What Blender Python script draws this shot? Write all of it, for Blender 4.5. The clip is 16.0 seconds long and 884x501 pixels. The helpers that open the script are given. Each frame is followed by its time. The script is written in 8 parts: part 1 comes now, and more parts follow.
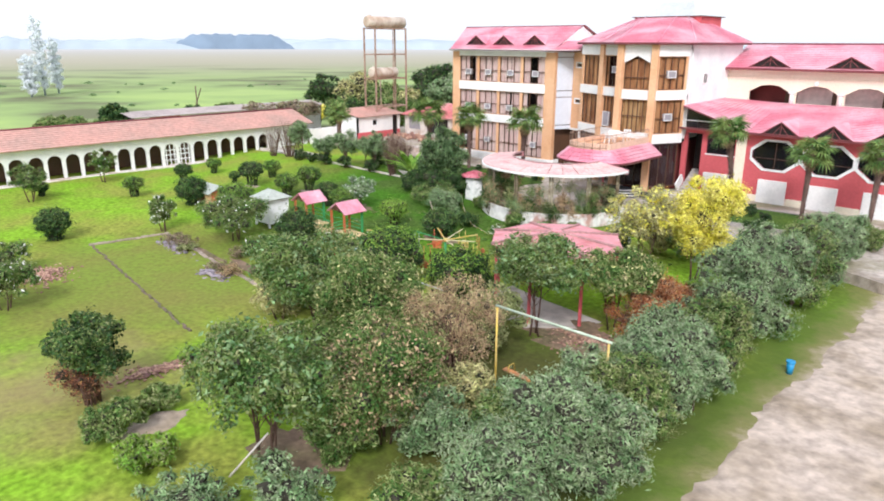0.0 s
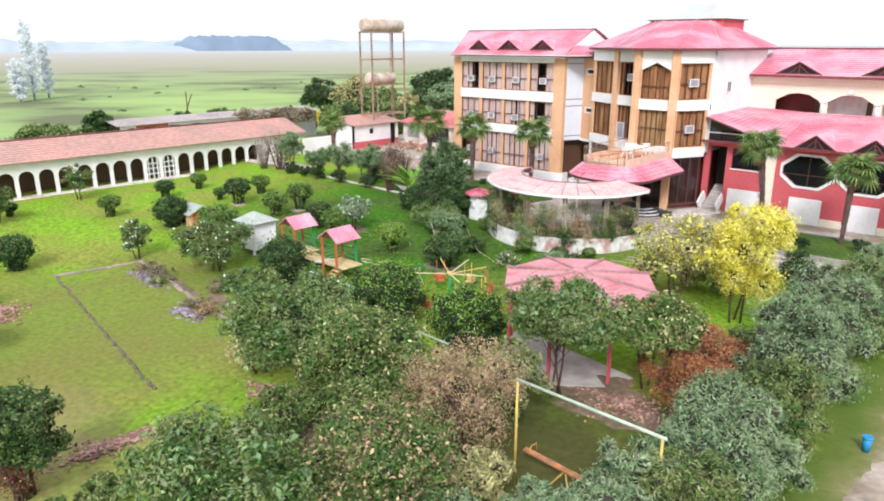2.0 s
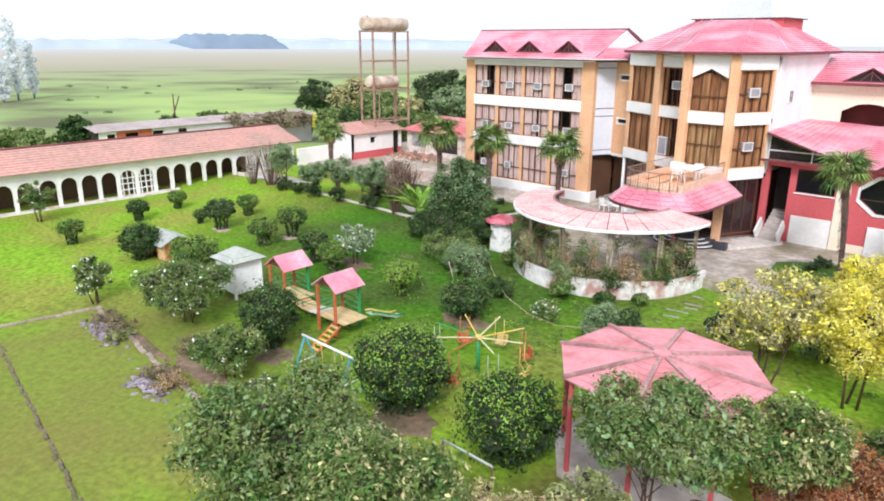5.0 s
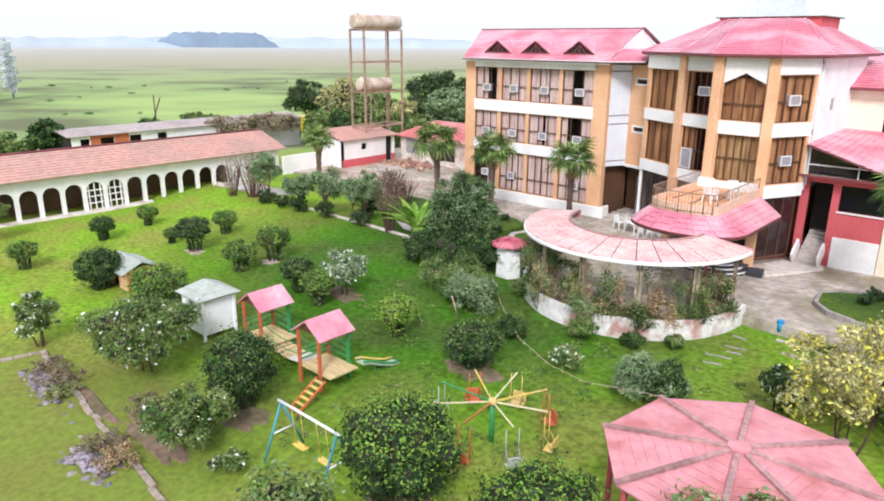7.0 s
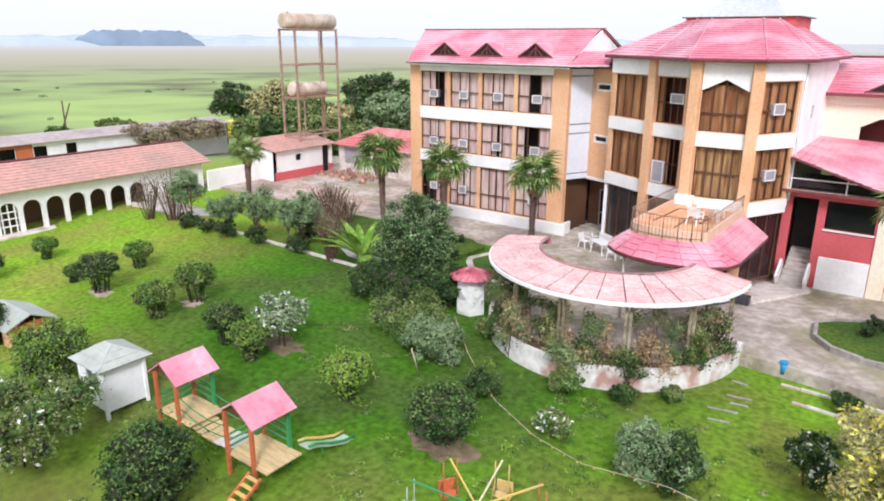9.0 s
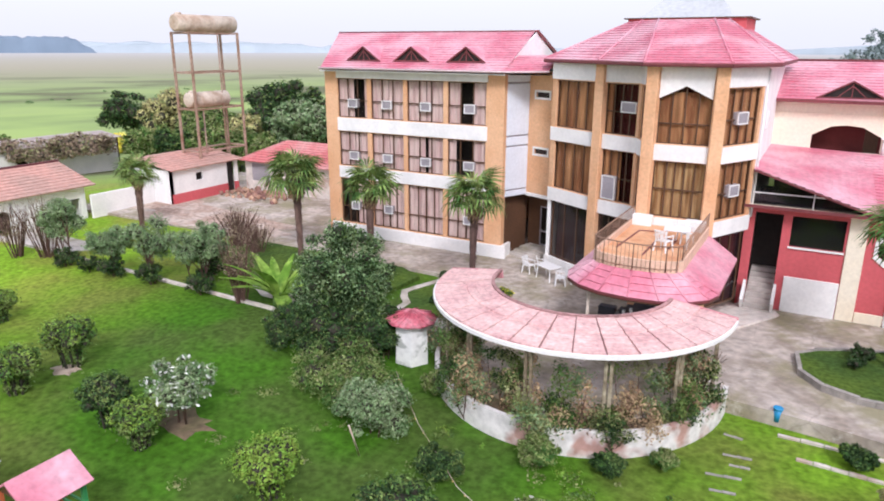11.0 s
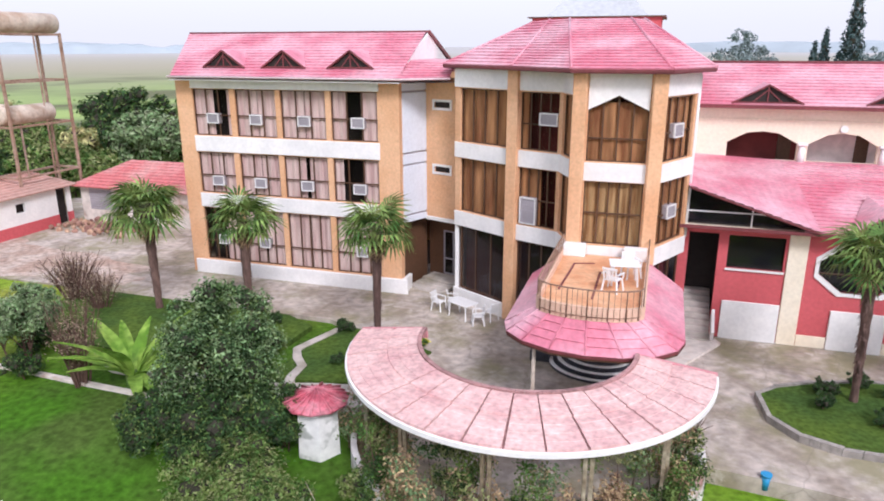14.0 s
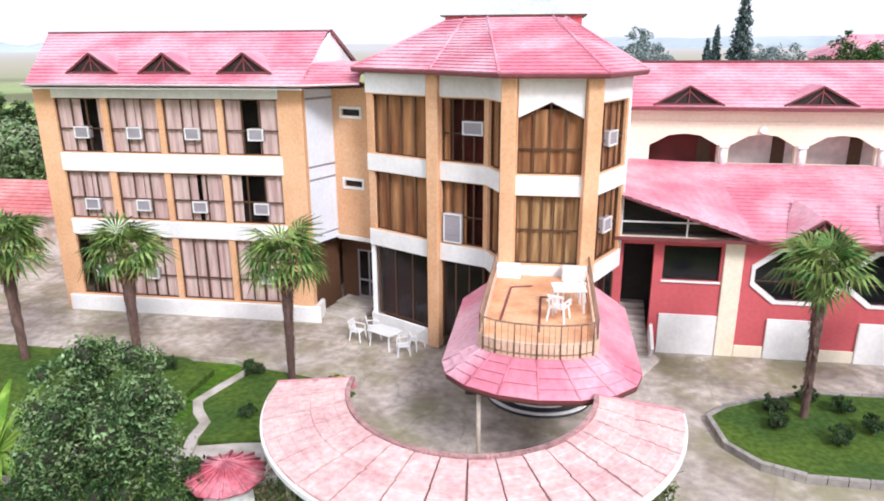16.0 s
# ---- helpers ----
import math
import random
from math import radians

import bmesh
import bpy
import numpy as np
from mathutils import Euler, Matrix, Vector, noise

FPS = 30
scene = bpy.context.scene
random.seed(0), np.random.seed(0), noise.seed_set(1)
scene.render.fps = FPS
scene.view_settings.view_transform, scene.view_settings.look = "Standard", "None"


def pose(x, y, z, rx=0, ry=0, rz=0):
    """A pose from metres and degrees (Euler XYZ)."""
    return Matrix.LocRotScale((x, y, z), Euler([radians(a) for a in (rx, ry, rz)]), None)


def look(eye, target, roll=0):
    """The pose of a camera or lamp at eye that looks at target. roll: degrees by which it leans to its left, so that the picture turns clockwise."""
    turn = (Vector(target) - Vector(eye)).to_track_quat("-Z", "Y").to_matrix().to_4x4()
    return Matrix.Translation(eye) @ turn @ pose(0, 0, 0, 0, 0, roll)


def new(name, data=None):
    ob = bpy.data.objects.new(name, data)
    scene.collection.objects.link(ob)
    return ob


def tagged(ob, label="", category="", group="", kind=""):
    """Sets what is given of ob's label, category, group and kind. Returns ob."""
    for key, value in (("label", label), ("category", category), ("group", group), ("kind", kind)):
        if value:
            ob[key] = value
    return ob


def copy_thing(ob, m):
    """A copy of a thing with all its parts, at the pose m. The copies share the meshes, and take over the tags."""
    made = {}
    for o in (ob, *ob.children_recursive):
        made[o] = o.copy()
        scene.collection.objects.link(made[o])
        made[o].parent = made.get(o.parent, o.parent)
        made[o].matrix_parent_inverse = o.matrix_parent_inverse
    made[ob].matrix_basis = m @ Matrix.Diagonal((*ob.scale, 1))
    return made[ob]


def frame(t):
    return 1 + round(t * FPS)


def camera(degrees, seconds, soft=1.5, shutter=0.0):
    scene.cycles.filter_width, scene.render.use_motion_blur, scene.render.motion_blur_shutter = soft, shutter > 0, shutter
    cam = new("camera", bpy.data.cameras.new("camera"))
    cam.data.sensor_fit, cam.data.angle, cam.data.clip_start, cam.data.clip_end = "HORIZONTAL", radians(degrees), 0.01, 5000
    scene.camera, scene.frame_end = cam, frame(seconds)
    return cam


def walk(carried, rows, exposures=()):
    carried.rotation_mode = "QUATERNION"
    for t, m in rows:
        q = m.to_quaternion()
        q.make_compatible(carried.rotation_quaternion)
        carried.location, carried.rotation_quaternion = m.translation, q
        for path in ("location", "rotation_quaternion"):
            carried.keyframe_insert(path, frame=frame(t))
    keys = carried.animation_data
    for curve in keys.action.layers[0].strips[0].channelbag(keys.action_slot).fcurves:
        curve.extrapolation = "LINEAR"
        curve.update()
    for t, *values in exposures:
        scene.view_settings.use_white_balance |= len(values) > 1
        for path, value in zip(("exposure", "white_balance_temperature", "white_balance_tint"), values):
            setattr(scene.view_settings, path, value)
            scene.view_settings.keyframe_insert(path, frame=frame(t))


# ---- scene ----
cam = camera(65.6, 16.0, soft=1.9)
PATH = [
    (0, (21.121, -51.166, 10.991), (19.805, -49.776, 10.411), 0.2),
    (0.5, (20.364, -50.363, 11.148), (19.049, -48.973, 10.569), 0.1),
    (1, (19.565, -49.621, 11.225), (18.25, -48.23, 10.647), -0.0),
    (1.5, (18.725, -48.844, 11.277), (17.411, -47.452, 10.698), -0.0),
    (2, (17.853, -48.062, 11.357), (16.539, -46.669, 10.779), -0.0),
    (2.5, (16.915, -47.315, 11.422), (15.603, -45.92, 10.845), -0.0),
    (3, (16.015, -46.557, 11.422), (14.704, -45.162, 10.846), 0.0),
    (3.5, (15.035, -45.834, 11.416), (13.725, -44.436, 10.839), 0.2),
    (4, (14.009, -45.108, 11.451), (12.702, -43.71, 10.872), 0.2),
    (6.5, (9.277, -41.194, 11.543), (7.979, -39.789, 10.959), 0.5),
    (7, (8.373, -40.365, 11.569), (7.086, -38.949, 10.986), 0.4),
    (7.5, (7.387, -39.567, 11.633), (6.111, -38.142, 11.05), 0.5),
    (8, (6.421, -38.727, 11.729), (5.174, -37.276, 11.143), 0.4),
    (8.5, (5.489, -37.91, 11.776), (4.291, -36.421, 11.189), 0.4),
    (9, (4.544, -37.088, 11.827), (3.397, -35.558, 11.239), 0.3),
    (11.5, (0.181, -32.719, 11.678), (-0.703, -31.018, 11.108), 0.2),
    (12, (-0.561, -31.942, 11.705), (-1.386, -30.212, 11.134), 0.2),
    (12.5, (-1.241, -31.164, 11.778), (-2.007, -29.407, 11.206), 0.1),
    (13, (-1.867, -30.398, 11.832), (-2.573, -28.616, 11.258), -0.0),
    (13.5, (-2.365, -29.738, 11.843), (-3.012, -27.935, 11.269), -0.1),
    (14, (-2.894, -29.111, 11.872), (-3.479, -27.287, 11.298), -0.1),
    (14.5, (-3.366, -28.486, 11.908), (-3.888, -26.643, 11.334), -0.1),
    (15, (-3.822, -27.809, 11.963), (-4.275, -25.949, 11.386), -0.1),
    (15.5, (-4.16, -27.076, 12.017), (-4.538, -25.199, 11.436), -0.3),
    (16, (-4.473, -26.389, 12.039), (-4.774, -24.5, 11.456), -0.3),
]
walk(cam, [(t, look(eye, target, roll)) for t, eye, target, roll in PATH], exposures=[(0.0, 0.59, 5950, 12), (4.0, 0.59, 5950, 12), (7.0, 0.55, 5950, 13), (9.0, 0.50, 5950, 15), (12.5, 0.33, 5870, 19), (15.0, 0.47, 5900, 18), (16.0, 0.61, 5930, 15)])

# ---- world and sun: bright overcast ----
world = bpy.data.worlds.new("world")
scene.world = world
world.use_nodes = True
wn = world.node_tree
sky = wn.nodes.new("ShaderNodeTexSky")
sky.sky_type, sky.sun_disc = "NISHITA", False
sky.sun_elevation, sky.sun_rotation = radians(41), radians(144)
sky.air_density, sky.dust_density, sky.ozone_density = 1.2, 4.0, 1.0
grey = wn.nodes.new("ShaderNodeMix")
grey.data_type = "RGBA"
grey.inputs["Factor"].default_value = 0.72
grey.inputs["B"].default_value = (9.5, 9.5, 9.6, 1)
wn.links.new(sky.outputs["Color"], grey.inputs["A"])
wn.links.new(grey.outputs["Result"], wn.nodes["Background"].inputs["Color"])
wn.nodes["Background"].inputs["Strength"].default_value = 0.099
sun_data = bpy.data.lights.new("sun", "SUN")
sun_data.energy, sun_data.angle, sun_data.color = 1.95, radians(14), (1.0, 0.96, 0.9)
sun = new("sun", sun_data)
sun.matrix_world = look((42, -58, 62), (0, 0, 0))


# ---- materials ----
def material(name, color, rough=0.7, vary=0.18, grain=6.0, broad=0.5, bump=0.15, metal=0.0, second=None, island=0.0,
             translucent=0.0, spec=0.4, bump_dist=0.02, stretch=(1, 1, 1), mid=(0.4, 0.65)):
    """A base colour broken up at two scales, with fine relief. second: a colour that shows in broad patches."""
    m = bpy.data.materials.new(name)
    m.use_nodes = True
    nt = m.node_tree
    node, link = nt.nodes.new, nt.links.new
    bsdf = nt.nodes["Principled BSDF"]
    bsdf.inputs["Roughness"].default_value = rough
    bsdf.inputs["Metallic"].default_value = metal
    bsdf.inputs["Specular IOR Level"].default_value = spec
    geo = node("ShaderNodeNewGeometry")
    mapping = node("ShaderNodeMapping")
    mapping.inputs["Scale"].default_value = stretch
    link(geo.outputs["Position"], mapping.inputs["Vector"])
    fine, wide = node("ShaderNodeTexNoise"), node("ShaderNodeTexNoise")
    for tex, scale, detail in ((fine, grain, 5.0), (wide, broad, 3.0)):
        tex.inputs["Scale"].default_value, tex.inputs["Detail"].default_value = scale, detail
        link(mapping.outputs["Vector"], tex.inputs["Vector"])
    base = node("ShaderNodeMix")
    base.data_type = "RGBA"
    base.inputs["A"].default_value = (*color, 1)
    other = second if second else tuple(c * (1 - 1.2 * vary) for c in color)
    base.inputs["B"].default_value = (*other, 1)
    ramp = node("ShaderNodeMapRange")
    ramp.inputs["From Min"].default_value, ramp.inputs["From Max"].default_value = mid
    link(wide.outputs["Fac"], ramp.inputs["Value"])
    link(ramp.outputs["Result"], base.inputs["Factor"])
    hsv = node("ShaderNodeHueSaturation")
    link(base.outputs["Result"], hsv.inputs["Color"])
    value = node("ShaderNodeMapRange")
    value.inputs["From Min"].default_value, value.inputs["From Max"].default_value = 0.3, 0.7
    value.inputs["To Min"].default_value, value.inputs["To Max"].default_value = 1 - vary, 1 + vary
    link(fine.outputs["Fac"], value.inputs["Value"])
    last = value.outputs["Result"]
    if island:
        isl = node("ShaderNodeMapRange")
        isl.inputs["To Min"].default_value, isl.inputs["To Max"].default_value = 1 - island, 1 + island
        link(geo.outputs["Random Per Island"], isl.inputs["Value"])
        mul = node("ShaderNodeMath")
        mul.operation = "MULTIPLY"
        link(last, mul.inputs[0]), link(isl.outputs["Result"], mul.inputs[1])
        last = mul.outputs[0]
        hue = node("ShaderNodeMapRange")
        hue.inputs["To Min"].default_value, hue.inputs["To Max"].default_value = 0.5 - 0.05 * island, 0.5 + 0.05 * island
        link(geo.outputs["Random Per Island"], hue.inputs["Value"])
        link(hue.outputs["Result"], hsv.inputs["Hue"])
    link(last, hsv.inputs["Value"])
    link(hsv.outputs["Color"], bsdf.inputs["Base Color"])
    if bump:
        relief = node("ShaderNodeBump")
        relief.inputs["Strength"].default_value, relief.inputs["Distance"].default_value = bump, bump_dist
        link(fine.outputs["Fac"], relief.inputs["Height"])
        link(relief.outputs["Normal"], bsdf.inputs["Normal"])
    if translucent:
        trans, mix = node("ShaderNodeBsdfTranslucent"), node("ShaderNodeMixShader")
        link(hsv.outputs["Color"], trans.inputs["Color"])
        mix.inputs["Fac"].default_value = translucent
        link(bsdf.outputs["BSDF"], mix.inputs[1]), link(trans.outputs["BSDF"], mix.inputs[2])
        link(mix.outputs["Shader"], nt.nodes["Material Output"].inputs["Surface"])
    return m


def leaf(name, color, second, island=0.36):
    return material(name, color, 0.6, 0.36, 2.6, 1.3, 0.0, second=second, island=island, translucent=0.2, spec=0.16, mid=(0.36, 0.62))


def glass_material(name, tint, clear):
    m = bpy.data.materials.new(name)
    m.use_nodes = True
    nt = m.node_tree
    bsdf = nt.nodes["Principled BSDF"]
    bsdf.inputs["Base Color"].default_value = (*tint, 1)
    bsdf.inputs["Roughness"].default_value = 0.06
    bsdf.inputs["Specular IOR Level"].default_value = 0.6
    see, mix = nt.nodes.new("ShaderNodeBsdfTransparent"), nt.nodes.new("ShaderNodeMixShader")
    see.inputs["Color"].default_value = (0.9, 0.86, 0.8, 1)
    mix.inputs["Fac"].default_value = clear
    nt.links.new(bsdf.outputs["BSDF"], mix.inputs[1])
    nt.links.new(see.outputs["BSDF"], mix.inputs[2])
    nt.links.new(mix.outputs["Shader"], nt.nodes["Material Output"].inputs["Surface"])
    return m


ROOF = material("red_roof_paint", (0.60, 0.185, 0.25), 0.5, 0.16, 5.0, 0.4, 0.12, second=(0.70, 0.39, 0.45), spec=0.5, mid=(0.37, 0.61))
GAZ_ROOF = material("dusty_pink_sheet", (0.62, 0.27, 0.29), 0.6, 0.12, 4.0, 0.8, 0.15, second=(0.50, 0.17, 0.17), mid=(0.5, 0.68))
PALE_PINK = material("pale_pink_gutter_paint", (0.72, 0.56, 0.58), 0.5, 0.12, 6.0)
ROOF_EDGE = material("dark_red_trim", (0.21, 0.055, 0.06), 0.5)
RING_TILE = material("faded_pink_tile", (0.70, 0.47, 0.44), 0.75, 0.22, 7.0, 1.1, 0.3, second=(0.58, 0.34, 0.33), mid=(0.40, 0.66))
RING_SEAM = material("ring_seam", (0.44, 0.25, 0.24), 0.8, 0.3, 6.0)
ORANGE = material("ochre_render", (0.75, 0.455, 0.265), 0.8, 0.10, 9.0, 0.6, 0.12, second=(0.68, 0.375, 0.20))
WHITE = material("white_render", (0.87, 0.85, 0.83), 0.75, 0.05, 7.0, 0.7, 0.1, second=(0.77, 0.76, 0.75))
PALE = material("pale_blue_white_render", (0.72, 0.76, 0.84), 0.75, 0.05, 7.0, 0.5, 0.1)
CREAM = material("cream_render", (0.85, 0.77, 0.62), 0.78, 0.06, 7.0, 0.5, 0.1, second=(0.81, 0.71, 0.55))
RED = material("crimson_render", (0.60, 0.115, 0.13), 0.75, 0.08, 6.0, 0.4, 0.1, second=(0.54, 0.10, 0.11))
BROWN = material("brown_frame", (0.11, 0.055, 0.03), 0.5, 0.2, 14.0)
# Near-black puts the darkness of unlit rooms into the colour; also small dark panes.
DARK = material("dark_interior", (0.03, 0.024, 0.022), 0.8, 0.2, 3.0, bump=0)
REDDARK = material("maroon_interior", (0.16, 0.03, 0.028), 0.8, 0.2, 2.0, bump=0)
GLASS = glass_material("window_glass", (0.03, 0.025, 0.025), 0.90)
GLASS_DARK = glass_material("dark_glass", (0.012, 0.012, 0.016), 0.25)
CURTAIN_PINK = material("pink_beige_curtain", (0.80, 0.66, 0.67), 0.9, 0.12, 3.0, 1.3, 0.1, second=(0.66, 0.47, 0.49), stretch=(3, 3, 0.3))
CURTAIN_GOLD = material("gold_brown_curtain", (0.54, 0.29, 0.145), 0.9, 0.25, 2.6, 1.8, 0.1, second=(0.29, 0.125, 0.06), stretch=(1.5, 1.5, 0.2))
CURTAIN_LIGHT = material("light_gold_curtain", (0.55, 0.38, 0.2), 0.9, 0.2, 2.6, 1.8, 0.1, second=(0.3, 0.16, 0.07), stretch=(3, 3, 0.25))
METAL_WHITE = material("white_metal", (0.82, 0.81, 0.80), 0.45, 0.06, 9.0)
GRILLE = material("grey_grille", (0.40, 0.37, 0.40), 0.6, 0.15, 30.0)
PAVING = material("worn_concrete", (0.54, 0.49, 0.45), 0.9, 0.18, 2.4, 0.5, 0.3, second=(0.30, 0.27, 0.21), mid=(0.45, 0.68))
KERB = material("kerb_stone", (0.36, 0.33, 0.30), 0.9, 0.2, 5.0, 1.2, 0.3, second=(0.26, 0.24, 0.22))
SOIL = material("pale_bare_soil", (0.50, 0.41, 0.34), 0.95, 0.28, 2.6, 0.45, 0.6, second=(0.33, 0.26, 0.19), bump_dist=0.08)
BEDSOIL = material("brown_soil", (0.215, 0.145, 0.10), 0.95, 0.3, 4.0, 0.8, 0.4, second=(0.14, 0.115, 0.06))
GRASS = material("lawn_grass", (0.085, 0.135, 0.022), 0.95, 0.34, 5.5, 0.5, 0.5, spec=0.1, second=(0.05, 0.095, 0.022), bump_dist=0.05, mid=(0.35, 0.65))
BARK = material("bark", (0.15, 0.085, 0.065), 0.9, 0.3, 9.0, 2.0, 0.5, stretch=(1, 1, 0.3))
WALL_OLD = material("weathered_wall", (0.66, 0.60, 0.55), 0.85, 0.16, 3.0, 1.0, 0.25, second=(0.48, 0.36, 0.30), mid=(0.5, 0.65))
OLDROOF = material("terracotta_roof", (0.56, 0.315, 0.26), 0.85, 0.16, 3.0, 0.3, 0.3, second=(0.46, 0.29, 0.24))
GREYROOF = material("grey_old_roof", (0.47, 0.40, 0.38), 0.85, 0.16, 2.0, 0.4, 0.3)
RUST = material("weathered_tank_steel", (0.62, 0.53, 0.44), 0.6, 0.15, 5.0, 1.0, 0.2, second=(0.42, 0.3, 0.22))
PLASTIC = material("white_plastic", (0.82, 0.82, 0.82), 0.4, 0.03, 8.0, bump=0)

L_DARK = leaf("dark_green_leaves", (0.030, 0.062, 0.022), (0.055, 0.105, 0.034))
L_MID = leaf("mid_green_leaves", (0.075, 0.165, 0.036), (0.175, 0.235, 0.065))
L_GREY = leaf("grey_green_leaves", (0.145, 0.245, 0.10), (0.25, 0.34, 0.165))
L_BRIGHT = leaf("bright_green_leaves", (0.17, 0.31, 0.04), (0.25, 0.37, 0.06))
L_OLIVE = leaf("pale_olive_tips", (0.22, 0.275, 0.085), (0.33, 0.34, 0.16), 0.3)
L_SILVER = leaf("silvery_green_tips", (0.26, 0.33, 0.18), (0.36, 0.41, 0.255), 0.3)
L_YELLOW = leaf("yellow_leaves", (0.74, 0.66, 0.05), (0.76, 0.70, 0.20), 0.3)
L_PALEYEL = leaf("cream_olive_leaves", (0.42, 0.39, 0.16), (0.55, 0.50, 0.25), 0.4)
L_BROWN = leaf("brown_dry_leaves", (0.50, 0.36, 0.22), (0.38, 0.25, 0.15), 0.5)
L_RUST = leaf("rust_leaves", (0.52, 0.19, 0.08), (0.36, 0.15, 0.07), 0.5)
L_WHITE = leaf("white_petals", (0.82, 0.82, 0.78), (0.78, 0.78, 0.72), 0.1)
L_PALM = leaf("palm_leaves", (0.06, 0.13, 0.03), (0.22, 0.29, 0.08), 0.5)
# Blue in these two leaf colours stands in for haze over distant trees.
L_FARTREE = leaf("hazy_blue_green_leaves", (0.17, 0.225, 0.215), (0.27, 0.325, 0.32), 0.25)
L_CONIFER = leaf("hazy_blue_needles", (0.05, 0.09, 0.085), (0.10, 0.15, 0.15), 0.3)
L_DUSK = leaf("dull_brown_pink_leaves", (0.22, 0.17, 0.11), (0.33, 0.24, 0.18), 0.5)
L_MAROON = leaf("maroon_withered_leaves", (0.17, 0.075, 0.05), (0.24, 0.12, 0.08), 0.4)
PALM_BARK = material("shaggy_palm_bark", (0.105, 0.062, 0.052), 0.9, 0.35, 9.0, 2.0, 0.5, second=(0.17, 0.105, 0.085), stretch=(1, 1, 0.3))
# Dark colour gives crowns their inner shade; also used for clipped shrubs' stems.
SHADE_TWIG = material("twig_shade", (0.050, 0.046, 0.030), 0.9, 0.3, 8.0, 2.0, 0.4)
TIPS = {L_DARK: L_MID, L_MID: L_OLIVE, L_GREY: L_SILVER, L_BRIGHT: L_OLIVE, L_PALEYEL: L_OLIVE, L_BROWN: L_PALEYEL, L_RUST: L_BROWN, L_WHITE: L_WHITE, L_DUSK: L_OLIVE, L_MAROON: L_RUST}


# ---- mesh helpers ----
def box(bm, x0, x1, y0, y1, z0, z1):
    v = [bm.verts.new((x, y, z)) for z in (z0, z1) for y in (y0, y1) for x in (x0, x1)]
    for f in ((0, 2, 3, 1), (4, 5, 7, 6), (0, 1, 5, 4), (2, 6, 7, 3), (0, 4, 6, 2), (1, 3, 7, 5)):
        bm.faces.new([v[i] for i in f])
    return v


def bbox(bm, x0, x1, y0, y1, z0, z1, r=0.02):
    """A box with bevelled edges."""
    tmp = bmesh.new()
    box(tmp, x0, x1, y0, y1, z0, z1)
    bmesh.ops.bevel(tmp, geom=tmp.edges[:], offset=r, segments=1, affect="EDGES")
    merge(bm, tmp)


def merge(bm, other, m=None):
    if m is not None:
        bmesh.ops.transform(other, matrix=m, verts=other.verts)
    me = bpy.data.meshes.new("tmp")
    other.to_mesh(me)
    other.free()
    bm.from_mesh(me)
    bpy.data.meshes.remove(me)


def beam(bm, a, b, w, h=None, up=(0, 0, 1)):
    """A square bar from a to b."""
    a, b = Vector(a), Vector(b)
    d = (b - a).normalized()
    s = d.cross(Vector(up))
    s = s.normalized() if s.length > 1e-4 else Vector((1, 0, 0))
    u = s.cross(d)
    h = h or w
    v = [bm.verts.new(p + s * w / 2 * i + u * h / 2 * j) for p in (a, b) for i, j in ((-1, -1), (1, -1), (1, 1), (-1, 1))]
    for f in ((3, 2, 1, 0), (4, 5, 6, 7), (0, 1, 5, 4), (1, 2, 6, 5), (2, 3, 7, 6), (3, 0, 4, 7)):
        bm.faces.new([v[i] for i in f])


def tube(bm, pts, radii, n=8, cap=True):
    """A round tube through points with a radius each."""
    rings = []
    for i, p in enumerate(pts):
        p = Vector(p)
        d = Vector(pts[min(i + 1, len(pts) - 1)]) - Vector(pts[max(i - 1, 0)])
        q = d.to_track_quat("Z", "Y")
        rings.append([bm.verts.new(p + q @ Vector((math.cos(a) * radii[i], math.sin(a) * radii[i], 0)))
                      for a in (2 * math.pi * k / n for k in range(n))])
    for r0, r1 in zip(rings, rings[1:]):
        for k in range(n):
            bm.faces.new((r0[k], r0[(k + 1) % n], r1[(k + 1) % n], r1[k])).smooth = True
    if cap:
        bm.faces.new(rings[0][::-1])
        bm.faces.new(rings[-1])


def prism(bm, poly, z0, z1):
    lo = [bm.verts.new((x, y, z0)) for x, y in poly]
    hi = [bm.verts.new((x, y, z1)) for x, y in poly]
    bm.faces.new(lo[::-1])
    bm.faces.new(hi)
    for i in range(len(poly)):
        j = (i + 1) % len(poly)
        bm.faces.new((lo[i], lo[j], hi[j], hi[i]))


def face(bm, *pts):
    return bm.faces.new([bm.verts.new(p) for p in pts])


def slab(bm, pts, t):
    """A flat plate: the polygon pts (seen from its upper side anticlockwise) with thickness t downwards along its normal."""
    pts = [Vector(p) for p in pts]
    n = (pts[1] - pts[0]).cross(pts[2] - pts[0]).normalized()
    hi = [bm.verts.new(p) for p in pts]
    lo = [bm.verts.new(p - n * t) for p in pts]
    bm.faces.new(hi)
    bm.faces.new(lo[::-1])
    for i in range(len(pts)):
        j = (i + 1) % len(pts)
        bm.faces.new((lo[i], lo[j], hi[j], hi[i]))


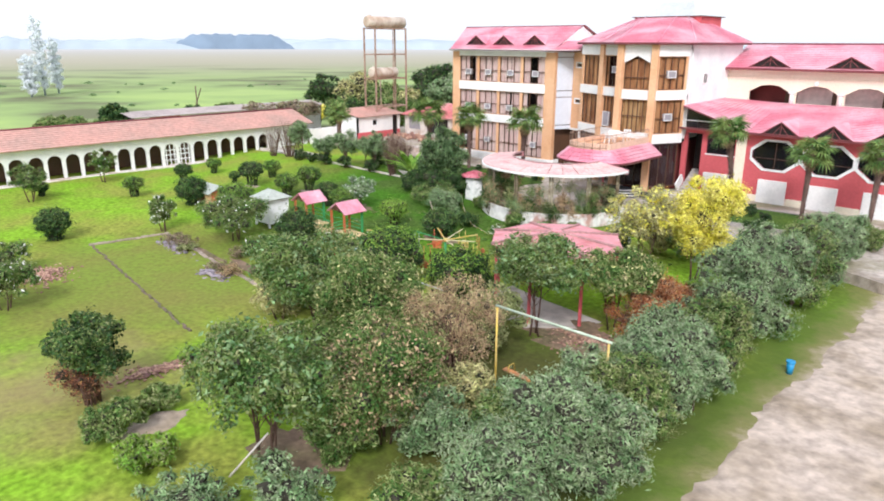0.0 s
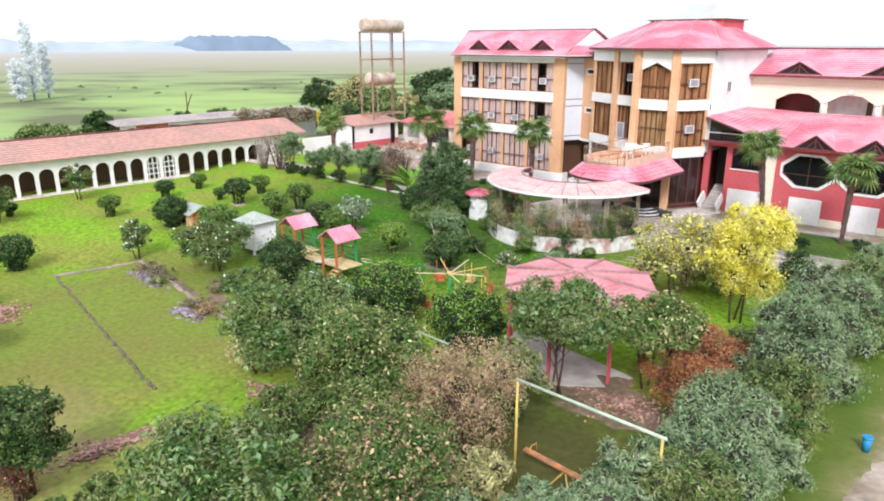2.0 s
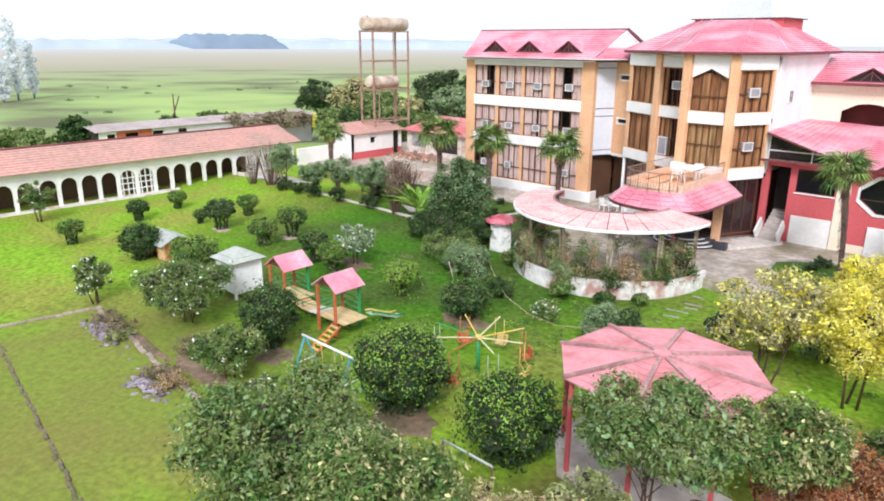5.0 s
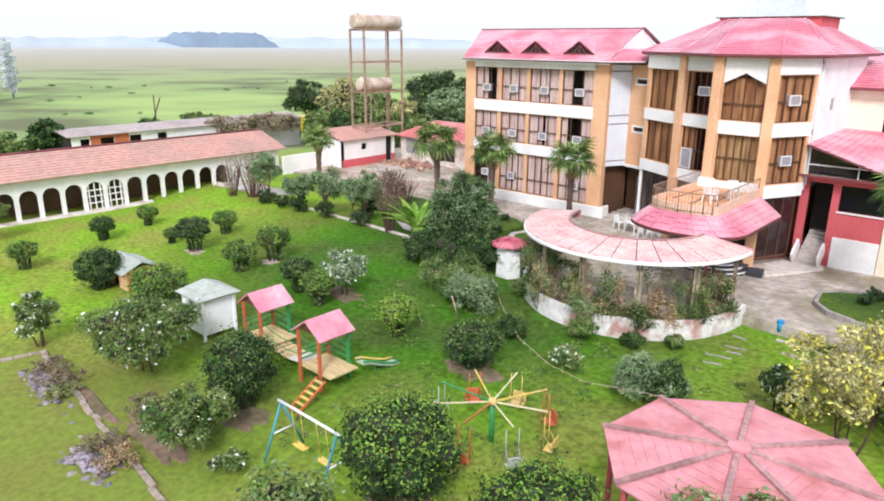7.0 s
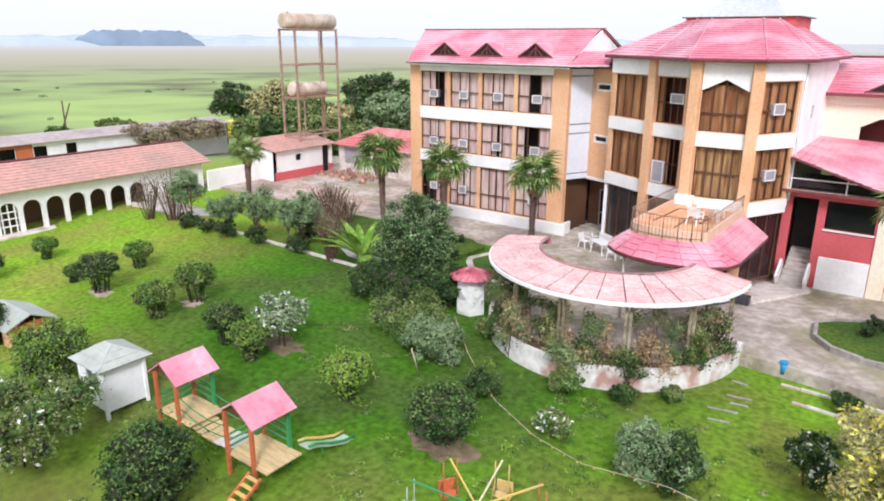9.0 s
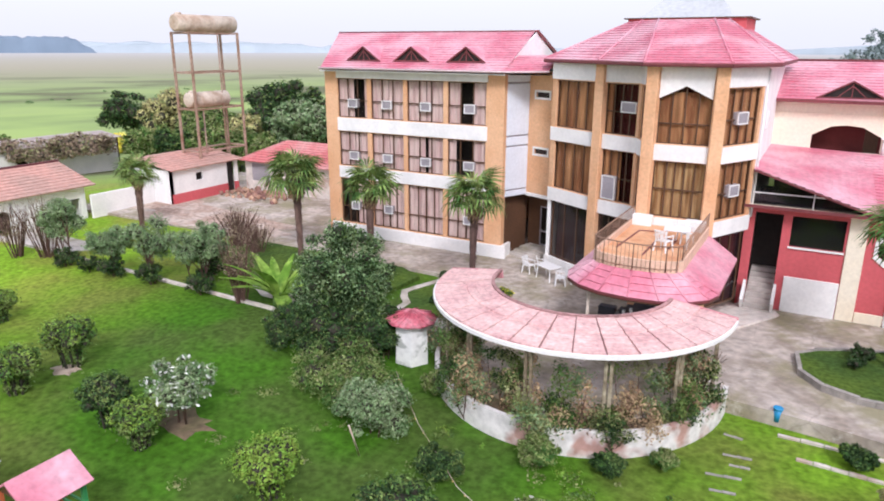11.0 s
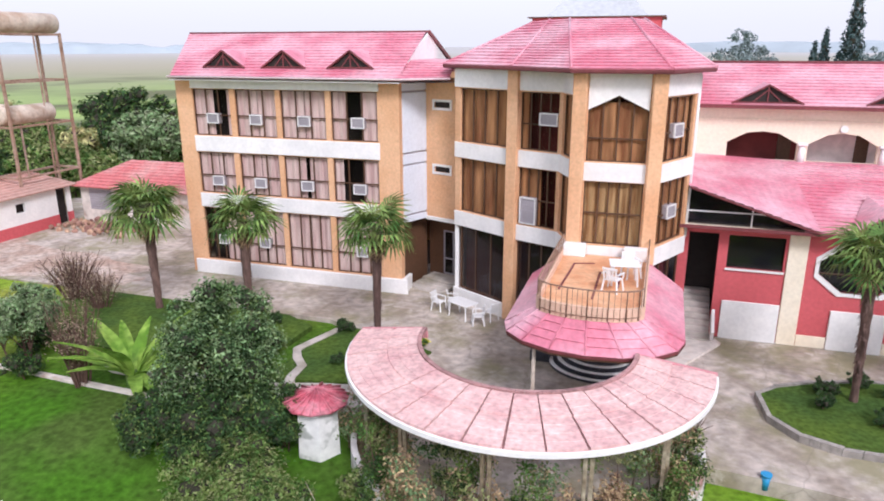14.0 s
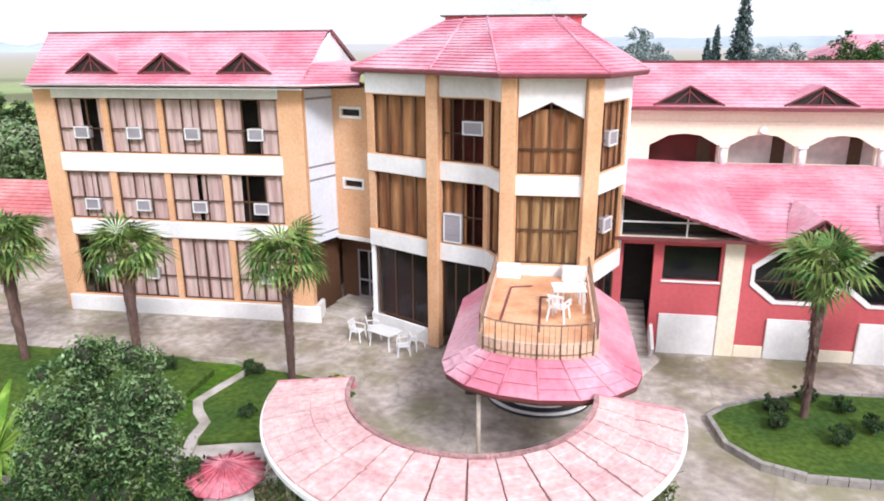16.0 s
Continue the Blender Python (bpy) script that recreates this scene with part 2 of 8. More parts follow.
def courses(bm, e0, e1, t0, t1, step=0.35, lift=0.045, thick=0.05):
    """A roof slope of lapped courses from the eave line e0-e1 up to the top line t0-t1, in one stepped skin."""
    e0, e1, t0, t1 = map(Vector, (e0, e1, t0, t1))
    n = max(1, round(max((t0 - e0).length, (t1 - e1).length) / step))
    up = (e1 - e0).cross(t0 - e0 if (t0 - e0).length > 0.01 else t1 - e1).normalized()
    if up.z < 0:
        up = -up
    rows = [(e0 - up * thick, e1 - up * thick)]
    for i in range(n):
        a, b = i / n, (i + 1) / n
        rows.append((e0.lerp(t0, a) + up * lift, e1.lerp(t1, a) + up * lift))
        rows.append((e0.lerp(t0, b) + up * 0.004, e1.lerp(t1, b) + up * 0.004))
    made = [(bm.verts.new(p), bm.verts.new(q)) for p, q in rows]
    for p, q in zip(made, made[1:]):
        bm.faces.new((p[0], p[1], q[1], q[0]))
    return up


def mesh_from(bm, name, mat):
    bmesh.ops.recalc_face_normals(bm, faces=bm.faces)
    me = bpy.data.meshes.new(name)
    bm.to_mesh(me)
    bm.free()
    me.materials.append(mat)
    return me


def part(name, bm, mat, parent=None, label=""):
    me = bm if isinstance(bm, bpy.types.Mesh) else mesh_from(bm, name, mat)
    ob = new(name, me)
    ob.parent = parent
    return tagged(ob, label)


def thing(name, label, category, group="", kind="", at=(0, 0, 0), turn=0.0):
    ob = new(name)
    ob.matrix_basis = pose(*at, 0, 0, turn)
    return tagged(ob, label, category, group, kind)


def soft(ob):
    for p in ob.data.polygons:
        p.use_smooth = True
    return ob


# ---- the lie of the land ----
HEIGHTS = [(-6, -18, -0.62), (-12, -21, -0.68), (5, -18, -0.45), (14, -25, -0.6), (6, -34, -0.8), (-12, -34, -1.25), (-22, -37, -1.15),
           (-7, -38, -1.3), (-34, -28, -0.9), (-44, -20, -0.8), (-30, -12.3, 0.06), (-25, -12.3, 0.06), (-20, -12.6, 0.06), (-38, -12.2, 0.0), (-34, -12.2, 0.06), (-25, -17, -0.45), (-16, -15.5, -0.4), (-33, -17, -0.5), (3, -45, -0.9), (-30, -45, -1.2)]


def ground_z(x, y):
    w = s = 0.0
    for hx, hy, hz in HEIGHTS:
        k = 1.0 / ((x - hx) ** 2 + (y - hy) ** 2 + 6.0) ** 1.5
        w, s = w + k, s + k * hz
    z = s / w
    far = min(1.0, max(0.0, (math.hypot(x + 12, y + 20) - 42) / 40))
    far = far * far * (3 - 2 * far)
    return z * (1 - far) - 3.2 * far

# ---- ground, paving, road ----
def sheet(name, xs, ys, zf, mat, label, category, kind="structure"):
    verts = [(x, y, zf(x, y)) for y in ys for x in xs]
    w = len(xs)
    faces = [(j * w + i, j * w + i + 1, (j + 1) * w + i + 1, (j + 1) * w + i) for j in range(len(ys) - 1) for i in range(w - 1)]
    me = bpy.data.meshes.new(name)
    me.from_pydata(verts, [], faces)
    me.materials.append(mat)
    ob = soft(new(name, me))
    return tagged(ob, label, category, "", kind)


def spread(lo, hi, step, reach, grow=1.35):
    mid = [lo + i * step for i in range(int((hi - lo) / step) + 1)]
    left, right, d = [], [], step
    while mid[-1] + sum(right[-1:]) < reach and len(right) < 60:
        d *= grow
        right.append((right[-1] if right else mid[-1]) + d)
        left.append((left[-1] if left else mid[0]) - d)
        if right[-1] > reach:
            break
    return left[::-1] + mid + right


def field_material():
    """Lawn near the house, meadow with darker reed belts, and far fields beyond it paled as haze would."""
    m = material("grass_and_meadow", (0.195, 0.345, 0.022), 0.95, 0.36, 4.2, 0.26, 0.7, spec=0.08, second=(0.235, 0.265, 0.045), bump_dist=0.07, mid=(0.40, 0.62))
    nt = m.node_tree
    node, link = nt.nodes.new, nt.links.new
    bsdf = nt.nodes["Principled BSDF"]
    lawn = bsdf.inputs["Base Color"].links[0].from_socket
    geo = node("ShaderNodeNewGeometry")
    dist = node("ShaderNodeVectorMath")
    dist.operation = "DISTANCE"
    dist.inputs[1].default_value = (0, -25, 0)
    link(geo.outputs["Position"], dist.inputs[0])
    noise_a = node("ShaderNodeTexNoise")
    noise_a.inputs["Scale"].default_value, noise_a.inputs["Detail"].default_value = 0.022, 8.0
    belts = node("ShaderNodeMapping")
    belts.vector_type = "TEXTURE"
    belts.inputs["Rotation"].default_value = (0, 0, radians(42))
    belts.inputs["Scale"].default_value = (1.15, 0.9, 1)
    link(geo.outputs["Position"], belts.inputs["Vector"])
    link(belts.outputs["Vector"], noise_a.inputs["Vector"])
    meadow = node("ShaderNodeValToRGB")
    r = meadow.color_ramp
    r.elements[0].position, r.elements[0].color = 0.40, (0.155, 0.165, 0.09, 1)
    r.elements[1].position, r.elements[1].color = 0.60, (0.34, 0.45, 0.15, 1)
    e = r.elements.new(0.48)
    e.color = (0.25, 0.33, 0.13, 1)
    link(noise_a.outputs["Fac"], meadow.inputs["Fac"])
    # Ramp greys the fields with distance in place of haze.
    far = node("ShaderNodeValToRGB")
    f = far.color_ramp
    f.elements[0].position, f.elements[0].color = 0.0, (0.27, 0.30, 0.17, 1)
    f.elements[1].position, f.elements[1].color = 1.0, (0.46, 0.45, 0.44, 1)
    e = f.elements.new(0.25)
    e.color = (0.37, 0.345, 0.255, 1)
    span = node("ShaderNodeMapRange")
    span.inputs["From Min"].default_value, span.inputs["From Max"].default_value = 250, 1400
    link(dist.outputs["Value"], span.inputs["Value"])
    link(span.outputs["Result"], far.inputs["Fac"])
    # Lawn darkened round this point, its dimmer light put into the colour.
    dim_dist = node("ShaderNodeVectorMath")
    dim_dist.operation = "DISTANCE"
    dim_dist.inputs[1].default_value = (-14.5, -14, 0)
    link(geo.outputs["Position"], dim_dist.inputs[0])
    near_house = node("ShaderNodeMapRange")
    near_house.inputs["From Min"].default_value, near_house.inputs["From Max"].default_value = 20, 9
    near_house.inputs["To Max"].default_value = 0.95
    link(dim_dist.outputs["Value"], near_house.inputs["Value"])
    dimmed = node("ShaderNodeMix")
    dimmed.data_type = "RGBA"
    dimmed.blend_type = "MULTIPLY"
    dimmed.inputs["B"].default_value = (0.25, 0.40, 0.45, 1)
    link(near_house.outputs["Result"], dimmed.inputs["Factor"])
    link(lawn, dimmed.inputs["A"])
    lawn = dimmed.outputs["Result"]
    # Verge and under-tree entries carry shade in their colour, the latter brown soil too.
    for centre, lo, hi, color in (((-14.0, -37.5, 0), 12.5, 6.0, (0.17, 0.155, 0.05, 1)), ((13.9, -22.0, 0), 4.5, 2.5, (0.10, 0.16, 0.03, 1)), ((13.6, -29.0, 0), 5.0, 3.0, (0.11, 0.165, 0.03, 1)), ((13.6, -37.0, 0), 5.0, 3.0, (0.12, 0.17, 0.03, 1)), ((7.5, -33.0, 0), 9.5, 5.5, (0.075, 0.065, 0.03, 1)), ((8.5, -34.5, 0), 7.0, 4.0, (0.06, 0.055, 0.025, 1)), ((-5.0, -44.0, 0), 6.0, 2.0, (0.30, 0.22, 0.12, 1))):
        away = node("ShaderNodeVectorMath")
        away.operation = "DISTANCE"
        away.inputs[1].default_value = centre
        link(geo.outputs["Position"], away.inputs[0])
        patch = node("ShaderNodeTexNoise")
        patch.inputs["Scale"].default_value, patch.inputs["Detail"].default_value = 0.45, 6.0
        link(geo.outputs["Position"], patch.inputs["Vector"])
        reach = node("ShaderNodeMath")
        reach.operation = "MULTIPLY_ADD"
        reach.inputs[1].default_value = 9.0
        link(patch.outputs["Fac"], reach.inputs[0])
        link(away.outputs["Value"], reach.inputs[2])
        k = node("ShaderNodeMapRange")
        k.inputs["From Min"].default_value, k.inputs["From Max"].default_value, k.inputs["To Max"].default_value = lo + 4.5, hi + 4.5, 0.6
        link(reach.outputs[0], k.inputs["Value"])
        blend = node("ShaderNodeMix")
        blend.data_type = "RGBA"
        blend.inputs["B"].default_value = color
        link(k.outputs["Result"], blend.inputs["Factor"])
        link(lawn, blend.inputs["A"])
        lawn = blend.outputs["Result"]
    place = node("ShaderNodeSeparateXYZ")
    link(geo.outputs["Position"], place.inputs["Vector"])
    ragged = node("ShaderNodeTexNoise")
    ragged.inputs["Scale"].default_value, ragged.inputs["Detail"].default_value, ragged.inputs["Roughness"].default_value = 0.55, 8.0, 0.65
    link(geo.outputs["Position"], ragged.inputs["Vector"])
    drift = node("ShaderNodeMath")
    drift.operation = "MULTIPLY_ADD"
    drift.inputs[1].default_value = 3.4
    link(ragged.outputs["Fac"], drift.inputs[0])
    link(place.outputs["X"], drift.inputs[2])
    # First drift carries the same darkened verge; the others are dry grass and soil.
    for lo, hi, top, color in ((14.1, 15.3, 0.75, (0.10, 0.15, 0.028, 1)), (15.7, 16.8, 0.8, (0.25, 0.22, 0.10, 1)), (16.6, 17.4, 0.9, (0.44, 0.36, 0.28, 1))):
        k = node("ShaderNodeMapRange")
        k.inputs["From Min"].default_value, k.inputs["From Max"].default_value, k.inputs["To Max"].default_value = lo, hi, top
        link(drift.outputs[0], k.inputs["Value"])
        blend = node("ShaderNodeMix")
        blend.data_type = "RGBA"
        blend.inputs["B"].default_value = color
        link(k.outputs["Result"], blend.inputs["Factor"])
        link(lawn, blend.inputs["A"])
        lawn = blend.outputs["Result"]
    out = lawn
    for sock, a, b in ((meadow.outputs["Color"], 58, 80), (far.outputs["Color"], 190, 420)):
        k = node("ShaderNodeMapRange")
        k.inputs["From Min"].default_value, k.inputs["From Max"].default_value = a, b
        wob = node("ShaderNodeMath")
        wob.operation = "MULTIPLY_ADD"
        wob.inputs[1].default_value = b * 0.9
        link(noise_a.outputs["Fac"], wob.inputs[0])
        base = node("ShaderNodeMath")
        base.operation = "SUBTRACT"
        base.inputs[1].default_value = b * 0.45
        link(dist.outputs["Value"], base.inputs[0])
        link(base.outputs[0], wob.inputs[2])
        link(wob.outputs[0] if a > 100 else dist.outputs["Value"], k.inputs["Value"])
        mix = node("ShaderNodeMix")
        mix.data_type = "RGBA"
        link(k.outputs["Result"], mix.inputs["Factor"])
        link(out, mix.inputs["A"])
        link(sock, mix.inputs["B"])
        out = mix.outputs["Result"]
    link(out, bsdf.inputs["Base Color"])
    return m


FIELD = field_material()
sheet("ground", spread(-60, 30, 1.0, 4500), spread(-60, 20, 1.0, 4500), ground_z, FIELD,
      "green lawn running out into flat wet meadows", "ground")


def flat(name, poly, z, mat, label, category, depth=0.9):
    bm = bmesh.new()
    prism(bm, poly, z - depth, z)
    return tagged(part(name, bm, mat), label, category, "", "structure")


def paving_material():
    """Old concrete with moss, damp patches and cracks."""
    m = material("worn_forecourt_concrete", (0.50, 0.435, 0.385), 0.9, 0.28, 2.6, 0.5, 0.35, second=(0.33, 0.275, 0.225), mid=(0.42, 0.62))
    nt = m.node_tree
    node, link = nt.nodes.new, nt.links.new
    bsdf = nt.nodes["Principled BSDF"]
    out = bsdf.inputs["Base Color"].links[0].from_socket
    geo = node("ShaderNodeNewGeometry")
    for scale, lo, hi, color, depth in ((0.30, 0.47, 0.62, (0.25, 0.23, 0.12, 1), 0.8), (0.8, 0.60, 0.68, (0.62, 0.56, 0.50, 1), 0.7)):
        n = node("ShaderNodeTexNoise")
        n.inputs["Scale"].default_value, n.inputs["Detail"].default_value, n.inputs["Roughness"].default_value = scale, 9.0, 0.68
        link(geo.outputs["Position"], n.inputs["Vector"])
        k = node("ShaderNodeMapRange")
        k.inputs["From Min"].default_value, k.inputs["From Max"].default_value, k.inputs["To Max"].default_value = lo, hi, depth
        link(n.outputs["Fac"], k.inputs["Value"])
        mix = node("ShaderNodeMix")
        mix.data_type = "RGBA"
        mix.inputs["B"].default_value = color
        link(k.outputs["Result"], mix.inputs["Factor"])
        link(out, mix.inputs["A"])
        out = mix.outputs["Result"]
    warp = node("ShaderNodeTexNoise")
    warp.inputs["Scale"].default_value, warp.inputs["Detail"].default_value = 0.8, 4.0
    link(geo.outputs["Position"], warp.inputs["Vector"])
    add = node("ShaderNodeMixRGB")
    add.inputs["Fac"].default_value = 0.6
    add.blend_type = "ADD"
    link(geo.outputs["Position"], add.inputs["Color1"])
    link(warp.outputs["Color"], add.inputs["Color2"])
    cell = node("ShaderNodeTexVoronoi")
    cell.feature = "DISTANCE_TO_EDGE"
    cell.inputs["Scale"].default_value = 0.36
    link(add.outputs["Color"], cell.inputs["Vector"])
    k = node("ShaderNodeMapRange")
    k.inputs["From Min"].default_value, k.inputs["From Max"].default_value = 0.012, 0.0
    k.inputs["To Max"].default_value = 0.3
    link(cell.outputs["Distance"], k.inputs["Value"])
    mix = node("ShaderNodeMix")
    mix.data_type = "RGBA"
    mix.inputs["B"].default_value = (0.16, 0.13, 0.10, 1)
    link(k.outputs["Result"], mix.inputs["Factor"])
    link(out, mix.inputs["A"])
    link(mix.outputs["Result"], bsdf.inputs["Base Color"])
    return m


PATIO = [(-6.3 + 5.2 * math.cos(a), -10.1 + 5.2 * math.sin(a)) for a in (math.pi + math.pi * k / 24 for k in range(25))]
flat("courtyard_paving", [(-48, -3.2), (-16.5, -3.2), (-12.6, -5.0), (-11.5, -10.1)] + PATIO[1:-1] +
     [(-1.1, -10.1), (2.0, -10.4), (9.0, -11.6), (15.0, -14.0), (26, -16), (26, 14), (-48, 14)], 0.0, paving_material(),
     "worn grey concrete forecourt with damp stains", "paving")
road_xs = [14.2 + 0.2 * i for i in range(16)] + [17.6 + 1.2 * i for i in range(14)]
sheet("road", road_xs, [-62 + 0.4 * i for i in range(118)],
      lambda x, y: ground_z(x, y) + 0.06 + 0.06 * noise.noise(Vector((x * 0.5, y * 0.5, 0))) + 0.2 * min(0.0, (x - 15.5) + 0.35 * noise.noise(Vector((x * 0.3, y * 0.2, 3))) + 0.45 * noise.noise(Vector((x * 1.7, y * 1.5, 5)))), SOIL,
      "pale bare-soil track beside the grass verge", "road")

# ---- hotel: windows ----
def wall_frame(a, b):
    """The matrix that lays a facade drawn in (along, out, up) onto the line a-b, seen from its outer side with a at the left."""
    a, b = Vector((*a, 0)), Vector((*b, 0))
    u = (b - a).normalized()
    n = Vector((u.y, -u.x, 0))
    m = Matrix((u, n, Vector((0, 0, 1)))).transposed().to_4x4()
    return Matrix.Translation(a) @ m, (b - a).length


def put(bm, m):
    bmesh.ops.transform(bm, matrix=m, verts=bm.verts)
    return bm


def curtain_mesh(w0, w1, z0, z1, y, folds, seed, m):
    bm = bmesh.new()
    rnd = random.Random(seed)
    n = max(6, int((w1 - w0) * folds * 4))
    cols = []
    for i in range(n + 1):
        x = w0 + (w1 - w0) * i / n
        d = y + 0.032 * math.sin(i * math.pi / 2 + rnd.uniform(-0.5, 0.5)) + rnd.uniform(-0.012, 0.012)
        cols.append((bm.verts.new((x, d, z0)), bm.verts.new((x, d * 0.9 + y * 0.1, z1))))
    for p, q in zip(cols, cols[1:]):
        bm.faces.new((p[0], q[0], q[1], p[1]))
    return put(bm, m)


def window(parent, m, x0, x1, z0, z1, mulls, transoms, curtains, cmat, seed, depth=0.14, glass=None, arch=0.0, label=""):
    """A window set back in its opening: panes, brown frame bars, curtains behind. Drawn in the facade's (along, out, up)."""
    mid = (x0 + x1) / 2
    outline = [(x0, z0), (x1, z0), (x1, z1)] + ([(mid, z1 + arch)] if arch else []) + [(x0, z1)]
    bm = bmesh.new()
    vs = [bm.verts.new((x, -depth, z)) for x, z in outline]
    bm.faces.new(vs)
    win = part("window", put(bm, m), glass or GLASS, parent, label)
    win.visible_shadow = False
    bm = bmesh.new()
    t = 0.07
    for (xa, za), (xb, zb) in zip(outline, outline[1:] + outline[:1]):
        beam(bm, (xa, -depth, za), (xb, -depth, zb), 0.09, t, up=(0, 1, 0))
    for f in mulls:
        x = x0 + (x1 - x0) * f
        top = z1 + (arch * (1 - abs(f - 0.5) * 2) if arch else 0)
        beam(bm, (x, -depth + 0.01, z0), (x, -depth + 0.01, top), 0.06, 0.06, up=(0, 1, 0))
    for f in transoms:
        z = z0 + (z1 - z0) * f
        beam(bm, (x0, -depth + 0.012, z), (x1, -depth + 0.012, z), 0.055, 0.06, up=(0, 1, 0))
    part("window_frame", put(bm, m), BROWN, win)
    for i, (c0, c1) in enumerate(curtains):
        part("curtain", curtain_mesh(x0 + (x1 - x0) * c0, x0 + (x1 - x0) * c1, z0 + 0.02, z1 + arch * 0.5, -depth - 0.085, 2.6 if cmat is CURTAIN_PINK else 1.5, seed * 7 + i, m), cmat, win)
    return win


def facade(bm, x0, x1, z0, z1, holes, t):
    """A wall plate of thickness t with rectangular holes (x0, x1, z0, z1), outer side at 0, in one welded skin."""
    xs = sorted({x0, x1, *[v for h in holes for v in h[:2]]})
    zs = sorted({z0, z1, *[v for h in holes for v in h[2:]]})
    solid = {(i, k): not any(h[0] < (xs[i] + xs[i + 1]) / 2 < h[1] and h[2] < (zs[k] + zs[k + 1]) / 2 < h[3] for h in holes)
             for i in range(len(xs) - 1) for k in range(len(zs) - 1)}
    seen = {}

    def at(i, k, y):
        if (i, k, y) not in seen:
            seen[i, k, y] = bm.verts.new((xs[i], y, zs[k]))
        return seen[i, k, y]

    for (i, k), full in solid.items():
        if not full:
            continue
        for y in (0.0, -t):
            bm.faces.new((at(i, k, y), at(i + 1, k, y), at(i + 1, k + 1, y), at(i, k + 1, y)))
        for nb, a, b in (((i - 1, k), (i, k), (i, k + 1)), ((i + 1, k), (i + 1, k), (i + 1, k + 1)), ((i, k - 1), (i, k), (i + 1, k)), ((i, k + 1), (i, k + 1), (i + 1, k + 1))):
            if not solid.get(nb, False):
                bm.faces.new((at(*a, 0.0), at(*b, 0.0), at(*b, -t), at(*a, -t)))


def air_conditioner(m, x, z, w=0.62, h=0.42, tall=False):
    """A window unit: casing with a white rim, louvred grey grille."""
    ob = thing("air_conditioner", "boxy white window air conditioner with a grey grille", "air conditioner", "window air conditioners")
    ob.matrix_basis = m @ Matrix.Translation((x, 0, z))
    bm = bmesh.new()
    bbox(bm, -w / 2, w / 2, -0.3, 0.02, 0, h, 0.02)
    part("casing", bm, GRILLE, ob)
    bm = bmesh.new()
    for a, b, c, d in ((-w / 2, w / 2, 0, 0.05), (-w / 2, w / 2, h - 0.05, h), (-w / 2, -w / 2 + 0.05, 0.05, h - 0.05), (w / 2 - 0.05, w / 2, 0.05, h - 0.05)):
        box(bm, a, b, 0.0, 0.06, c, d)
    part("rim", bm, METAL_WHITE, ob)
    bm = bmesh.new()
    for k in range(5):
        zz = 0.09 + (h - 0.18) * k / 4
        box(bm, -w / 2 + 0.05, w / 2 - 0.05, 0.021, 0.04, zz - 0.012, zz + 0.012)
    part("grille", bm, GRILLE, ob)
    return ob


# ---- guest wing: three storeys, four bays ----
guest = thing("guest_wing", "three-storey ochre and white hotel wing under a red tiled roof", "building")
GX0, GX1, GY, GD = -26.85, -14.65, 1.0, 9.2
GM, _ = wall_frame((GX0, GY), (GX1, GY))
BAYS = [(-25.9, -23.72), (-23.42, -21.12), (-20.86, -18.42), (-18.14, -15.72)]
ROWS3 = [(7.45, 9.78), (4.45, 6.58), (0.78, 3.64)]
bm = bmesh.new()
holes = [(a - GX0, b - GX0, z0, z1) for a, b in BAYS for z0, z1 in ROWS3]
facade(bm, 0, GX1 - GX0, 0, 10.4, holes, 0.22)
part("wall", put(bm, GM), ORANGE, guest, "ochre rendered wall with piers")
bm = bmesh.new()
prism(bm, [(GX0, GY + 0.222), (GX0 + 0.24, GY + 0.222), (-31.26, GY + GD), (-31.5, GY + GD)], 0, 10.4)
part("end_wall", bm, ORANGE, guest)
bm = bmesh.new()
box(bm, -31.25, GX1, GY + GD - 0.22, GY + GD, 0, 10.4)
part("rear_wall", bm, ORANGE, guest)
for z0, z1 in ((9.8, 10.32), (6.62, 7.42), (3.68, 4.42)):
    bm = bmesh.new()
    bbox(bm, -25.95, -15.62, GY - 0.06, GY - 0.002, z0, z1, 0.02)
    part("band", bm, WHITE, guest, "white rendered floor band")
bm = bmesh.new()
bbox(bm, -26.6, -14.3, GY - 0.16, GY - 0.002, -0.1, 0.74, 0.03)
bbox(bm, -14.64, -14.45, GY, 2.0, -0.1, 0.74, 0.03)
part("plinth", bm, WHITE, guest, "white painted plinth")
LINK_L, LINK_R = (-13.95, 2.85), (-11.92, 2.15)
RM, RW = wall_frame((GX1 + 0.02, 1.35), LINK_L)
for z0, z1, out in ((3.5, 3.8, 0.03), (3.9, 6.28, 0.03), (6.38, 6.84, 0.03), (6.94, 9.73, 0.03), (9.83, 10.25, 0.03)):
    bm = bmesh.new()
    bbox(bm, 0.0, RW, -0.2, out, z0, z1, 0.012)
    part("return_panel", put(bm, RM), PALE, guest, "pale blue-white rendered panel between shadow joints")
bm = bmesh.new()
box(bm, 0.0, RW, -0.24, -0.04, 3.5, 10.4)
part("return_wall", put(bm, RM), GRILLE, guest, "grey shadow joint behind the panels")
bm = bmesh.new()
box(bm, GX1 - 0.24, GX1 + 0.03, GY - 0.03, GY + 0.4, 0.5, 10.38)
part("corner_pier", bm, ORANGE, guest)
bm = bmesh.new()
box(bm, 0.0, RW + 0.6, -0.75, -0.55, 0, 3.5)
part("ground_floor_wall", put(bm, RM), BROWN, guest, "dark recessed ground-floor wall")
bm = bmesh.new()
